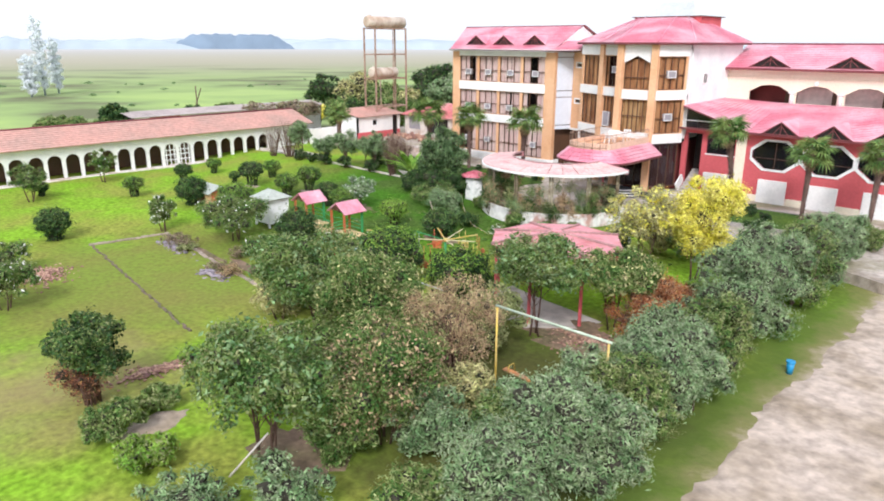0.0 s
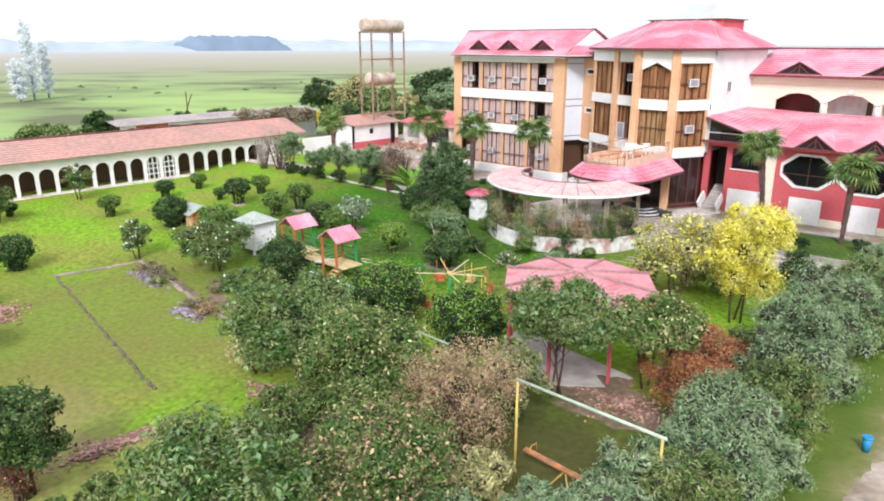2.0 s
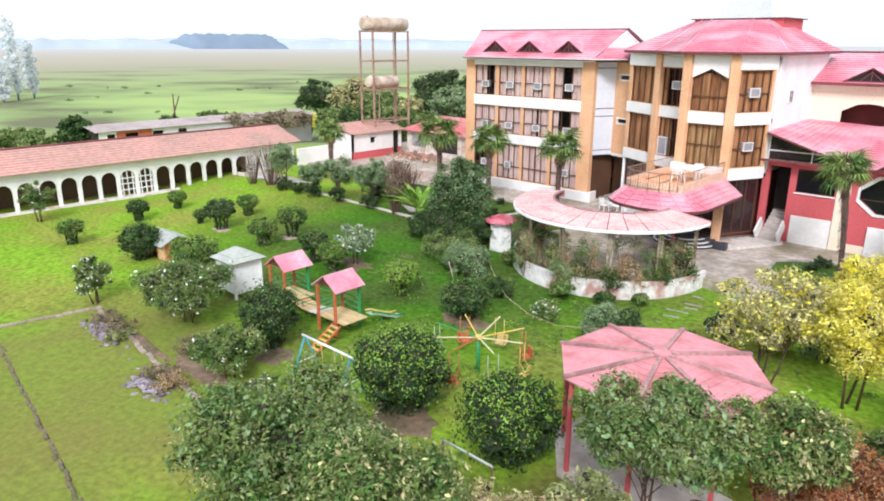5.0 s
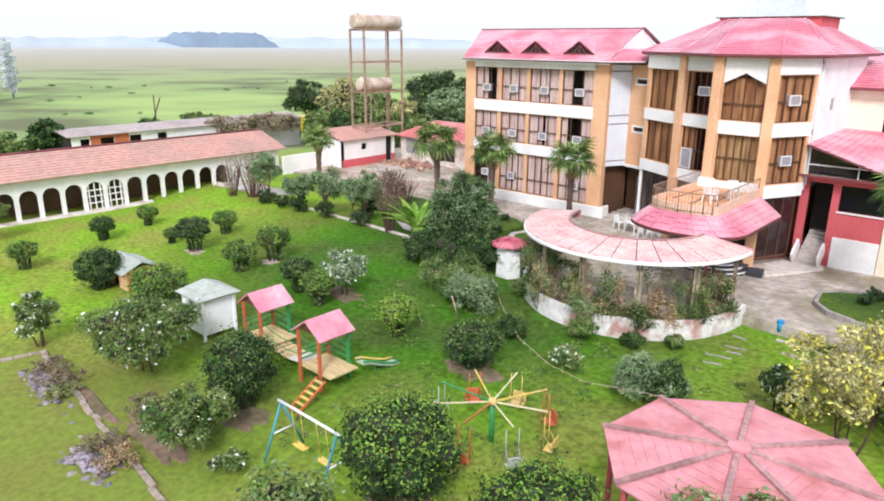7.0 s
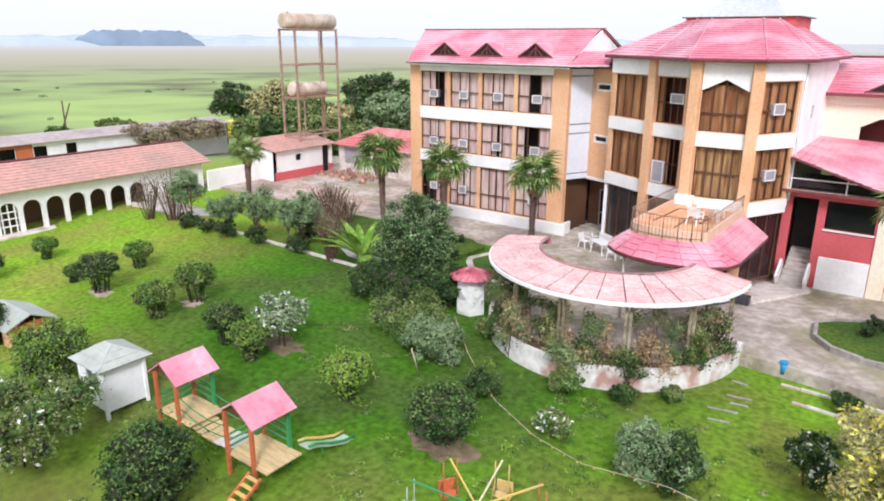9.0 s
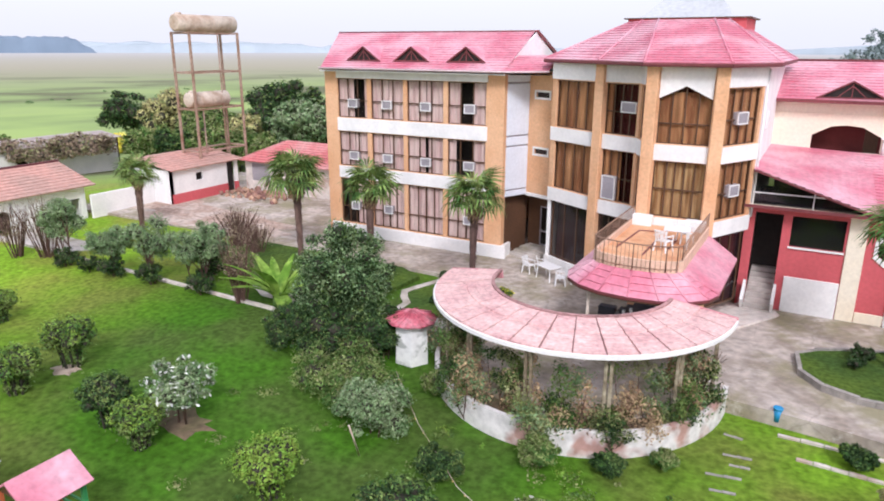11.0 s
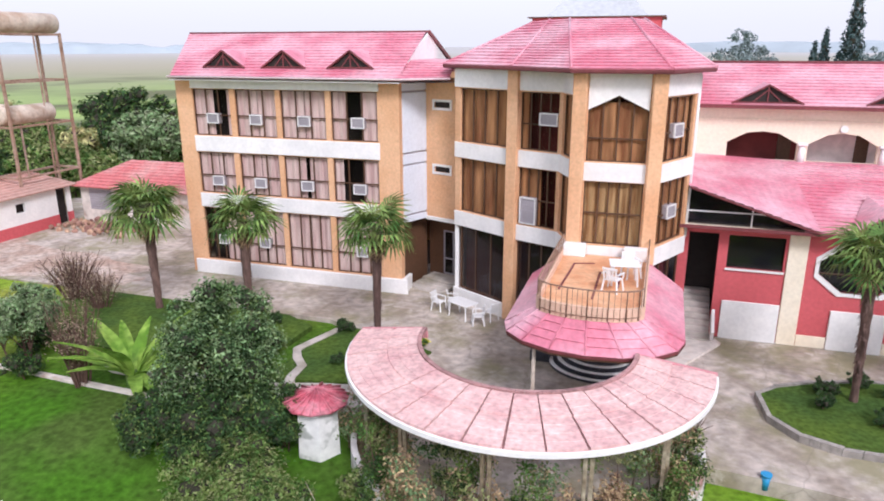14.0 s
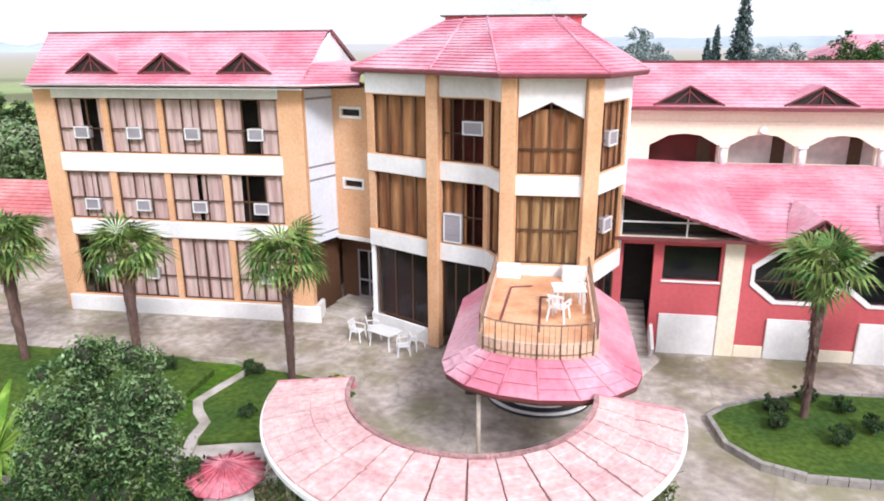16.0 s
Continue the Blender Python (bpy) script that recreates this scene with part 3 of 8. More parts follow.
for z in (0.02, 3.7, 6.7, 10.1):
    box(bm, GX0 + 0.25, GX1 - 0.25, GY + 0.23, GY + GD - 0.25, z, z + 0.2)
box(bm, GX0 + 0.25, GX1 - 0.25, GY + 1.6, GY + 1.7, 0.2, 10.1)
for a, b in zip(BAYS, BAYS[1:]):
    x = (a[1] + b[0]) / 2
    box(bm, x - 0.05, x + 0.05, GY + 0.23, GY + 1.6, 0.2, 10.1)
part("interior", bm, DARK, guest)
OPEN = {(0, 0): [(0, 0.5), (0.86, 1)], (0, 3): [(0, 0.3), (0.62, 1)], (1, 3): [(0, 0.2), (0.66, 1)], (1, 2): [(0, 0.46), (0.55, 1)],
        (2, 0): [(0.55, 1)]}
for r, (z0, z1) in enumerate(ROWS3):
    for c, (a, b) in enumerate(BAYS):
        cur = OPEN.get((r, c), [(0, 0.49), (0.51, 1)])
        trans = [0.44] if r < 2 else [0.36]
        window(guest, GM, a - GX0, b - GX0, z0, z1, [0.33, 0.66] if r < 2 else [0.28, 0.5, 0.74], trans, cur, CURTAIN_PINK, r * 10 + c)
        if r < 2 or c != 2:
            f = (0.52, 0.5, 0.52, 0.58)[c]
            air_conditioner(GM, a - GX0 + (b - a) * f, z0 + (0.62 if r == 0 else 0.42 if r == 1 else 0.9), 0.68 if r < 2 else 0.6, 0.5)

# roof of the guest wing: a gable with three triangular dormers and a low hipped skirt at its end
bm = bmesh.new()
EY, EZ, RY, RZ = 0.35, 10.42, 5.3, 12.5
courses(bm, (-26.6, EY, EZ), (-14.4, EY, EZ), (-28.9, RY, RZ), (-14.75, RY, RZ), 0.36)
courses(bm, (-14.4, 10.7, EZ), (-32.0, 10.7, EZ), (-14.75, RY, RZ), (-28.9, RY, RZ), 0.36)
courses(bm, (-28.4, 3.0, EZ - 0.02), (-26.55, EY, EZ), (-28.0, 3.3, 11.55), (-26.6, EY + 0.1, EZ + 0.05), 0.36)
courses(bm, (-14.45, EY + 0.02, EZ - 0.01), (-12.25, 1.25, EZ + 0.04), (-14.75, 2.7, 11.2), (-12.5, 3.1, 11.1), 0.36)
face(bm, (-14.76, 2.7, 11.2), (-12.5, 3.1, 11.1), (-12.5, 6.0, 11.1), (-14.76, 6.4, 11.2))
roof = part("roof", bm, ROOF, guest, "red pressed-metal tile roof")
bm = bmesh.new()
slab(bm, [(-14.72, 1.5, 10.9), (-14.72, RY, RZ - 0.06), (-14.72, 8.6, 11.0)], 0.1)
part("gable", bm, WHITE, roof)
bm = bmesh.new()
slab(bm, [(-27.0, 1.2, 10.3), (-31.2, 10.0, 10.3), (-28.8, RY, RZ - 0.08)], 0.1)
part("gable", bm, WHITE, roof)
bm = bmesh.new()
tube(bm, [(-28.9, RY, RZ + 0.03), (-14.55, RY, RZ + 0.03)], [0.055, 0.055], 6)
beam(bm, (-14.6, RY, RZ), (-14.6, 9.8, 10.75), 0.12, 0.2)
part("ridge_cap", bm, ROOF_EDGE, roof)
bm = bmesh.new()
box(bm, -26.6, -14.4, EY - 0.05, EY + 0.02, EZ - 0.1, EZ - 0.02)
beam(bm, (-14.4, EY, EZ - 0.06), (-12.25, 1.25, EZ - 0.03), 0.06, 0.08)
beam(bm, (-26.6, EY, EZ - 0.06), (-28.4, 3.0, EZ - 0.06), 0.06, 0.08)
part("fascia", bm, ROOF_EDGE, roof)
bm = bmesh.new()
tube(bm, [(-26.7, EY - 0.1, EZ - 0.03), (-14.38, EY - 0.1, EZ - 0.03), (-12.2, 1.15, EZ)], [0.05, 0.05, 0.05], 8)
part("gutter", bm, PALE_PINK, roof, "pale half-round eaves gutter")
bm = bmesh.new()
box(bm, -26.7, -14.35, EY, 1.4, EZ - 0.21, EZ - 0.15)
face(bm, (-14.4, EY, EZ - 0.18), (-12.25, 1.25, EZ - 0.18), (-12.0, 3.2, EZ - 0.18), (-14.4, 3.2, EZ - 0.18))
part("soffit", bm, WHITE, roof)


def dormer(parent, x, y, z0, w, h, back, slope=None):
    """A triangular dormer: two small slopes running back into the roof, a dark gable with a post and bars."""
    bm = bmesh.new()
    for s in (-1, 1):
        e0, t0 = (x + s * (w / 2 + 0.12), y - 0.12, z0 - 0.04), (x, y - 0.12, z0 + h + 0.06)
        e1, t1 = (x + s * (w / 2 + 0.12) * 0.4, y + back * 0.65, z0 + h * 0.62), (x, y + back, z0 + h + 0.06)
        slab(bm, [e0, e1, t1, t0] if s > 0 else [e0, t0, t1, e1], 0.05)
    d = part("dormer", bm, ROOF, parent)
    bm = bmesh.new()
    face(bm, (x - w / 2, y, z0), (x + w / 2, y, z0), (x, y, z0 + h))
    part("gable_glass", bm, DARK, d)
    bm = bmesh.new()
    for s in (-1, 1):
        beam(bm, (x + s * (w / 2 + 0.1), y - 0.1, z0 - 0.05), (x, y - 0.1, z0 + h + 0.02), 0.07, 0.09, up=(0, 1, 0))
        beam(bm, (x + s * w * 0.22, y - 0.03, z0), (x, y - 0.03, z0 + h * 0.75), 0.05, 0.05, up=(0, 1, 0))
    beam(bm, (x, y - 0.04, z0), (x, y - 0.04, z0 + h), 0.05, 0.05, up=(0, 1, 0))
    beam(bm, (x - w / 2, y - 0.05, z0), (x + w / 2, y - 0.05, z0), 0.06, 0.06)
    part("barge_board", bm, ROOF_EDGE, d)
    return d


for x in (-24.0, -20.65, -17.1):
    dormer(roof, x, 1.25, 10.86, 2.2, 0.75, 2.0)

# link between wing and tower, with a door and two slit windows
link = thing("link_block", "narrow ochre stair block between wing and tower", "building")
LM, LW = wall_frame(LINK_L, LINK_R)
SL0, SL1 = 0.24 * LW, 0.68 * LW
bm = bmesh.new()
facade(bm, 0, LW, 3.62, 10.4, [(SL0, SL1, 9.0, 9.28), (SL0, SL1, 5.9, 6.18)], 0.2)
part("wall", put(bm, LM), ORANGE, link)
bm = bmesh.new()
bbox(bm, -0.02, LW, -0.2, 0.05, 3.42, 3.61, 0.02)
part("band", put(bm, LM), WHITE, link)
for z in (9.0, 5.9):
    bm = bmesh.new()
    box(bm, SL0, SL1, -0.14, -0.1, z, z + 0.28)
    slits = part("slit_window", put(bm, LM), DARK, link)
    bm = bmesh.new()
    for a, b, c, d in ((SL0 - 0.1, SL1 + 0.1, z - 0.11, z), (SL0 - 0.1, SL1 + 0.1, z + 0.28, z + 0.39), (SL0 - 0.1, SL0, z, z + 0.28), (SL1, SL1 + 0.1, z, z + 0.28)):
        box(bm, a, b, 0.0, 0.05, c, d)
    part("slit_frame", put(bm, LM), WHITE, slits)
DM, DW = wall_frame((-14.1, 3.75), (-11.9, 3.0))
D0, D1 = 0.38 * DW, 0.9 * DW
bm = bmesh.new()
facade(bm, 0, DW, 0, 3.45, [(D0, D1, 0.35, 2.75)], 0.2)
part("ground_floor_wall", put(bm, DM), BROWN, link)
bm = bmesh.new()
box(bm, D0 + 0.02, D1 - 0.02, -0.14, -0.1, 0.4, 2.72)
door = part("door", put(bm, DM), GLASS_DARK, link)
bm = bmesh.new()
for x in (D0, (D0 + D1) / 2 - 0.03, D1 - 0.06):
    box(bm, x, x + 0.06, -0.09, -0.03, 0.38, 2.72)
for z in (0.38, 1.2, 2.66):
    box(bm, D0 + 0.062, D1 - 0.062, -0.088, -0.032, z, z + 0.07)
part("door_frame", put(bm, DM), GRILLE, door)
for i in range(3):
    bm = bmesh.new()
    bbox(bm, 0.15 + 0.05 * i, DW - 0.1, -0.05, 1.9 - 0.45 * i, 0.12 * i - 0.1, 0.12 * i + 0.12, 0.01)
    part("step", put(bm, DM), PAVING, link)

# ---- tower: a faceted bay of three storeys ----
tower = thing("hotel_tower", "three-storey faceted hotel bay with ochre piers and white bands", "building")
TV = [(-11.9, 1.0), (-8.85, -0.7), (-6.75, -1.55), (-6.0, -3.15), (-3.0, -3.15), (-1.75, -0.6)]
T_ROWS = [(7.7, 10.05), (4.5, 6.95)]
SIDES = [(0, 0.32, 0.32), (1, 0.3, 0.14), (2, 0.1, 0.1), (3, 0.42, 0.42), (4, 0.28, 0.2)]
for k, lo, hi in SIDES:
    m, w = wall_frame(TV[k], TV[k + 1])
    g0 = 0.7 if k in (0,) else 0.45
    holes = [(lo, w - hi, z0, z1 + (0.1 if k == 3 and z0 > 7 else 0)) for z0, z1 in T_ROWS]
    tmp = bmesh.new()
    facade(tmp, 0, w, 3.76, 11.0, holes[:2], 0.2)
    part("wall", put(tmp, m), ORANGE, tower)
    for z0, z1 in ((10.1, 10.95), (6.98, 7.66), (3.78, 4.46)):
        tmp = bmesh.new()
        if k == 3 and z0 > 10:
            mid, a, b = w / 2, lo, w - hi
            for pts in ([(a, 9.6), (mid, 10.12), (mid, 10.95), (a, 10.95)], [(mid, 10.12), (b, 9.6), (b, 10.95), (mid, 10.95)]):
                tmp2 = bmesh.new()
                v = [tmp2.verts.new((x, 0.05, z)) for x, z in pts] + [tmp2.verts.new((x, 0.003, z)) for x, z in pts]
                for f in ((0, 1, 2, 3), (7, 6, 5, 4), (0, 4, 5, 1), (1, 5, 6, 2), (2, 6, 7, 3), (3, 7, 4, 0)):
                    tmp2.faces.new([v[i] for i in f])
                merge(tmp, tmp2)
        else:
            box(tmp, -0.03 if k else 0.0, w + 0.03, 0.002, 0.055, z0, z1)
        part("band", put(tmp, m), WHITE, tower, "white rendered floor band")
for k, s in ((1, 0.26), (3, 0.26), (4, 0.26)):
    x, y = TV[k]
    tmp = bmesh.new()
    bbox(tmp, -s, s, -0.17, 0.22, 0, 11.0, 0.03)
    ang = {1: -22, 3: -8, 4: 14}[k]
    put(tmp, pose(x + (0.12 if k == 3 else -0.12 if k == 4 else 0), y - 0.06, 0, 0, 0, ang))
    part("pier", tmp, ORANGE, tower, "full-height ochre pier")
bm = bmesh.new()
box(bm, -1.95, -1.75, -0.6, 9.5, 4.0, 11.0)
box(bm, -11.9, -11.7, 1.0, 4.4, 0.0, 11.0)
box(bm, -11.9, -1.95, 9.3, 9.5, 0.0, 11.0)
part("side_wall", bm, WHITE, tower, "plain white side wall")
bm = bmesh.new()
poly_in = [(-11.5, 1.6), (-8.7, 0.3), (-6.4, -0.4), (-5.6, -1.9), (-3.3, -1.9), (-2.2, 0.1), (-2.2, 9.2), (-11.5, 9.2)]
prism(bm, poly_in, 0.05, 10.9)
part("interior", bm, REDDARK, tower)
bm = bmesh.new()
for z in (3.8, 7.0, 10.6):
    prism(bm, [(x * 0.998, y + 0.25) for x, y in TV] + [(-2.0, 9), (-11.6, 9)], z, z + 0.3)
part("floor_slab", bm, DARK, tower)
T_CUR = {0: [(0, 1)], 1: [(0, 0.16)], 2: [(0, 1)], 3: [(0, 1)], 4: [(0, 1)]}
for k, lo, hi in SIDES:
    m, w = wall_frame(TV[k], TV[k + 1])
    for r, (z0, z1) in enumerate(T_ROWS):
        cur = T_CUR[k] if not (k == 1 and r == 1) else [(0, 0.55)]
        mat = CURTAIN_GOLD if not (k in (0,) and r == 1) else CURTAIN_GOLD
        if k == 3 and r == 1:
            window(tower, m, lo, w - hi, z0, z1, [0.25, 0.42, 0.6, 0.8], [0.5], cur, CURTAIN_LIGHT, 60)
        else:
            window(tower, m, lo, w - hi, z0, 9.6 if (k == 3 and r == 0) else z1, [0.25, 0.5, 0.75] if k != 2 else [0.5], [0.45] if k in (1, 3, 4) else [], cur, mat, 40 + k * 3 + r,
                   arch=0.52 if (k == 3 and r == 0) else 0.0)
    window(tower, m, lo, w - hi, 0.7 if k == 0 else 0.45, 3.74, [0.33, 0.66], [], [] if k < 3 else [], CURTAIN_GOLD, 70, glass=GLASS_DARK)
    if k == 0:
        bm = bmesh.new()
        bbox(bm, 0.0, w, 0.002, 0.12, -0.1, 0.68, 0.02)
        part("plinth", put(bm, m), WHITE, tower)
m1, w1 = wall_frame(TV[1], TV[2])
air_conditioner(m1, w1 * 0.74, 8.75, 0.85, 0.5)
m4, w4 = wall_frame(TV[4], TV[5])
air_conditioner(m4, w4 * 0.5, 8.55, 0.75, 0.52)
air_conditioner(m4, w4 * 0.5, 5.45, 0.72, 0.52)
air_conditioner(m1, w1 * 0.36, 4.55, 0.8, 1.15)
bm = bmesh.new()
box(bm, -1.749, -1.70, 2.2, 2.8, 8.1, 8.75)
side_win = part("side_window", bm, GLASS_DARK, tower)
bm = bmesh.new()
for a, b, c, d in ((2.12, 2.88, 8.02, 8.1), (2.12, 2.88, 8.75, 8.83), (2.12, 2.2, 8.1, 8.75), (2.8, 2.88, 8.1, 8.75), (2.47, 2.53, 8.1, 8.75)):
    box(bm, -1.748, -1.68, a, b, c, d)
part("side_window_frame", bm, METAL_WHITE, side_win)
bm = bmesh.new()
tube(bm, [(-1.68, -0.2, 4.3), (-1.68, -0.2, 10.8)], [0.05, 0.05], 8)
part("downpipe", bm, METAL_WHITE, tower)
GREY_SHEET = material("pale_grey_sheet", (0.50, 0.52, 0.54), 0.5, 0.1, 5.0)
# tower roof: hipped over the bay, with a red lantern under a pale cap
TE = [(-12.5, 1.1), (-8.9, -1.35), (-6.2, -3.75), (-2.75, -3.75), (-1.2, -0.8), (-1.2, 9.9), (-12.5, 9.9)]
TT = [(-9.0, 4.6), (-8.2, 3.4), (-7.2, 2.6), (-4.6, 2.6), (-4.1, 3.8), (-4.1, 5.6), (-9.0, 5.6)]
bm = bmesh.new()
face(bm, *[(x, y, 12.92) for x, y in TT])
troof = part("roof", bm, ROOF, tower, "red hipped tile roof")
for i in range(len(TE)):
    j = (i + 1) % len(TE)
    bm = bmesh.new()
    courses(bm, (*TE[i], 11.05), (*TE[j], 11.05), (*TT[i], 12.95), (*TT[j], 12.95), 0.36)
    part("roof_slope", bm, ROOF, troof)
bm = bmesh.new()
for i in range(len(TE)):
    j = (i + 1) % len(TE)
    beam(bm, (*TE[i], 11.0), (*TE[j], 11.0), 0.07, 0.09)
prism(bm, TE, 10.9, 10.97)
part("fascia", bm, ROOF_EDGE, troof)
for i in range(6):
    bm = bmesh.new()
    tube(bm, [(*TE[i], 11.08), (*TT[i], 12.97)], [0.06, 0.06], 6)
    part("hip_cap", bm, ROOF, troof)
bm = bmesh.new()
box(bm, -9.2, -3.4, 4.5, 8.4, 11.4, 13.06)
part("lantern", bm, RED, troof)
bm = bmesh.new()
box(bm, -9.4, -3.2, 4.35, 8.7, 13.06, 13.12)
part("lantern_edge", bm, BROWN, troof)
bm = bmesh.new()
slab(bm, [(-8.6, 4.6, 13.13), (-4.0, 4.6, 13.13), (-5.0, 6.4, 14.3), (-7.6, 6.4, 14.3)], 0.08)
part("lantern_cap", bm, GREY_SHEET, troof)

# ---- restaurant wing: crimson front with octagonal windows, cream upper storey behind ----
rest = thing("restaurant_wing", "crimson and cream restaurant wing with two tiers of red roof", "building")
RX1 = 22.0
OCT = [(4.98, 3.42), (8.36, 3.42), (11.75, 3.42), (15.1, 3.42), (18.5, 3.42)]
OW, OH, OC = 1.55, 0.98, 0.72


def octagon(cx, cz, w, h, c):
    return [(cx - w, cz - h + c), (cx - w + c * 1.25, cz - h), (cx + w - c * 1.25, cz - h), (cx + w, cz - h + c),
            (cx + w, cz + h - c), (cx + w - c * 1.25, cz + h), (cx - w + c * 1.25, cz + h), (cx - w, cz + h - c)]


bm = bmesh.new()
holes = [(cx - OW, cx + OW, cz - OH, cz + OH) for cx, cz in OCT] + [(0.03, 2.15, 3.08, 4.48), (-1.5, -0.34, 0.0, 4.5)]
facade(bm, -1.9, RX1, 0, 4.85, holes, 0.25)
for cx, cz in OCT:
    o = octagon(cx, cz, OW, OH, OC)
    for a, b, corner in ((o[0], o[1], (cx - OW, cz - OH)), (o[2], o[3], (cx + OW, cz - OH)), (o[4], o[5], (cx + OW, cz + OH)), (o[6], o[7], (cx - OW, cz + OH))):
        tmp = bmesh.new()
        v = [tmp.verts.new((x, y, z)) for y in (-0.25, 0.0) for x, z in (a, b, corner)]
        for f in ((0, 1, 2), (5, 4, 3), (0, 3, 4, 1), (1, 4, 5, 2), (2, 5, 3, 0)):
            tmp.faces.new([v[i] for i in f])
        merge(bm, tmp)
MR = Matrix.Diagonal((1, -1, 1, 1))
put(bm, MR)
part("wall", bm, RED, rest, "crimson rendered wall")
for cx, cz in OCT:
    bm = bmesh.new()
    o = octagon(cx, cz, OW, OH, OC)
    bm.faces.new([bm.verts.new((x, 0.12, z)) for x, z in o])
    win = part("window", bm, GLASS_DARK, rest)
    outer = octagon(cx, cz, OW + 0.14, OH + 0.14, OC)
    bm = bmesh.new()
    for i in range(8):
        j = (i + 1) % 8
        for ring_y in (0,):
            a, b, c, d = o[i], o[j], outer[j], outer[i]
            v = [bm.verts.new((x, y, z)) for y in (-0.06, 0.1) for x, z in (a, b, c, d)]
            for f in ((0, 1, 2, 3), (7, 6, 5, 4), (0, 4, 5, 1), (1, 5, 6, 2), (2, 6, 7, 3), (3, 7, 4, 0)):
                bm.faces.new([v[k] for k in f])
    bmesh.ops.remove_doubles(bm, verts=bm.verts[:], dist=0.001)
    part("window_surround", bm, WHITE, win, "white octagonal surround")
    bm = bmesh.new()
    beam(bm, (cx, 0.1, cz - OH), (cx, 0.1, cz + OH), 0.04)
    beam(bm, (cx - OW, 0.1, cz - 0.25), (cx + OW, 0.1, cz - 0.25), 0.04)
    part("window_bar", bm, BROWN, win)
bm = bmesh.new()
box(bm, 0.03, 2.15, 0.14, 0.16, 3.08, 4.48)
sq = part("window", bm, GLASS_DARK, rest)
bm = bmesh.new()
bbox(bm, -0.02, 2.2, -0.08, 0.02, 3.0, 3.08, 0.01)
part("sill", bm, WHITE, sq)
for x0, x1 in ((0.02, 2.22), (4.08, 6.05), (7.4, 9.3), (10.8, 12.7), (14.2, 16.1), (17.6, 19.5)):
    bm = bmesh.new()
    bbox(bm, x0, x1, -0.1, -0.002, 0, 1.68, 0.02)
    part("apron_panel", bm, WHITE, rest, "white painted panel below the window")
edges = [2.98, 4.06, 6.07, 7.38, 9.32, 10.78, 12.72, 14.18, 16.12, 17.58, 19.52, RX1]
for a, b in zip(edges[::2], edges[1::2]):
    bm = bmesh.new()
    bbox(bm, a, b, -0.07, -0.002, 0, 0.5, 0.02)
    part("plinth", bm, CREAM, rest)
bm = bmesh.new()
bbox(bm, 2.25, 2.96, -0.09, -0.002, 0, 4.85, 0.02)
part("pilaster", bm, CREAM, rest, "cream pilaster")
bm = bmesh.new()
bbox(bm, -1.95, RX1, -0.12, 0.0, 4.68, 4.86, 0.02)
part("cornice", bm, RED, rest)
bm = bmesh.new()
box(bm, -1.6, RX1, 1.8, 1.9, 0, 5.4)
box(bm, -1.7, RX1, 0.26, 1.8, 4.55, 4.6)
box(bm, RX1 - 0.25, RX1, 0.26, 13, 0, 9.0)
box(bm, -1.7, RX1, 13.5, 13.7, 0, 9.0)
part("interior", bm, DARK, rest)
for i in range(9):
    bm = bmesh.new()
    bbox(bm, -1.48, -0.36, -0.9 + 0.28 * i, 1.8, 0.17 * i - 0.05, 0.17 * (i + 1), 0.012)
    part("stair_step", bm, PAVING, rest, "concrete step rising into a dark doorway")
for x in (-0.28, -1.56):
    bm = bmesh.new()
    beam(bm, (x, -1.0, 0.35), (x, -0.1, 1.05), 0.12, 0.7)
    part("stair_cheek", bm, WHITE, rest)
# lower roof with a half gable at the tower and small gables along the eave
bm = bmesh.new()
courses(bm, (2.6, -0.7, 4.98), (RX1 + 0.3, -0.7, 4.98), (2.6, 7.0, 6.55), (RX1 + 0.3, 7.0, 6.55), 0.38)
courses(bm, (3.15, -0.75, 5.0), (2.9, 5.0, 6.15), (-1.75, -0.75, 6.55), (-1.75, 7.0, 6.75), 0.38)
face(bm, (2.9, 5.0, 6.15), (2.9, 7.0, 6.55), (-1.75, 7.0, 6.75))
roof2 = part("lower_roof", bm, ROOF, rest, "red tile roof over the ground floor")
bm = bmesh.new()
face(bm, (-1.7, -0.2, 4.9), (2.9, -0.2, 4.9), (-1.7, -0.2, 6.42))
part("half_gable", bm, GLASS_DARK, roof2, "dark glazed half gable")
bm = bmesh.new()
beam(bm, (-1.7, -0.26, 5.45), (1.35, -0.26, 5.45), 0.05, 0.05)
beam(bm, (0.75, -0.26, 4.9), (0.75, -0.26, 5.62), 0.05, 0.05, up=(0, 1, 0))
part("gable_bar", bm, METAL_WHITE, roof2)
bm = bmesh.new()
beam(bm, (3.2, -0.78, 4.94), (-1.7, -0.78, 6.5), 0.06, 0.16, up=(0, 1, 0))
box(bm, -1.95, RX1, -0.78, -0.7, 4.84, 4.97)
part("fascia", bm, ROOF_EDGE, roof2)
bm = bmesh.new()
box(bm, -1.9, RX1, -0.7, 0.0, 4.87, 4.9)
part("soffit", bm, CREAM, roof2)
for cx in (5.35, 8.6, 11.85, 15.1, 18.35):
    dormer(roof2, cx, -0.72, 5.0, 2.3, 0.82, 3.4)
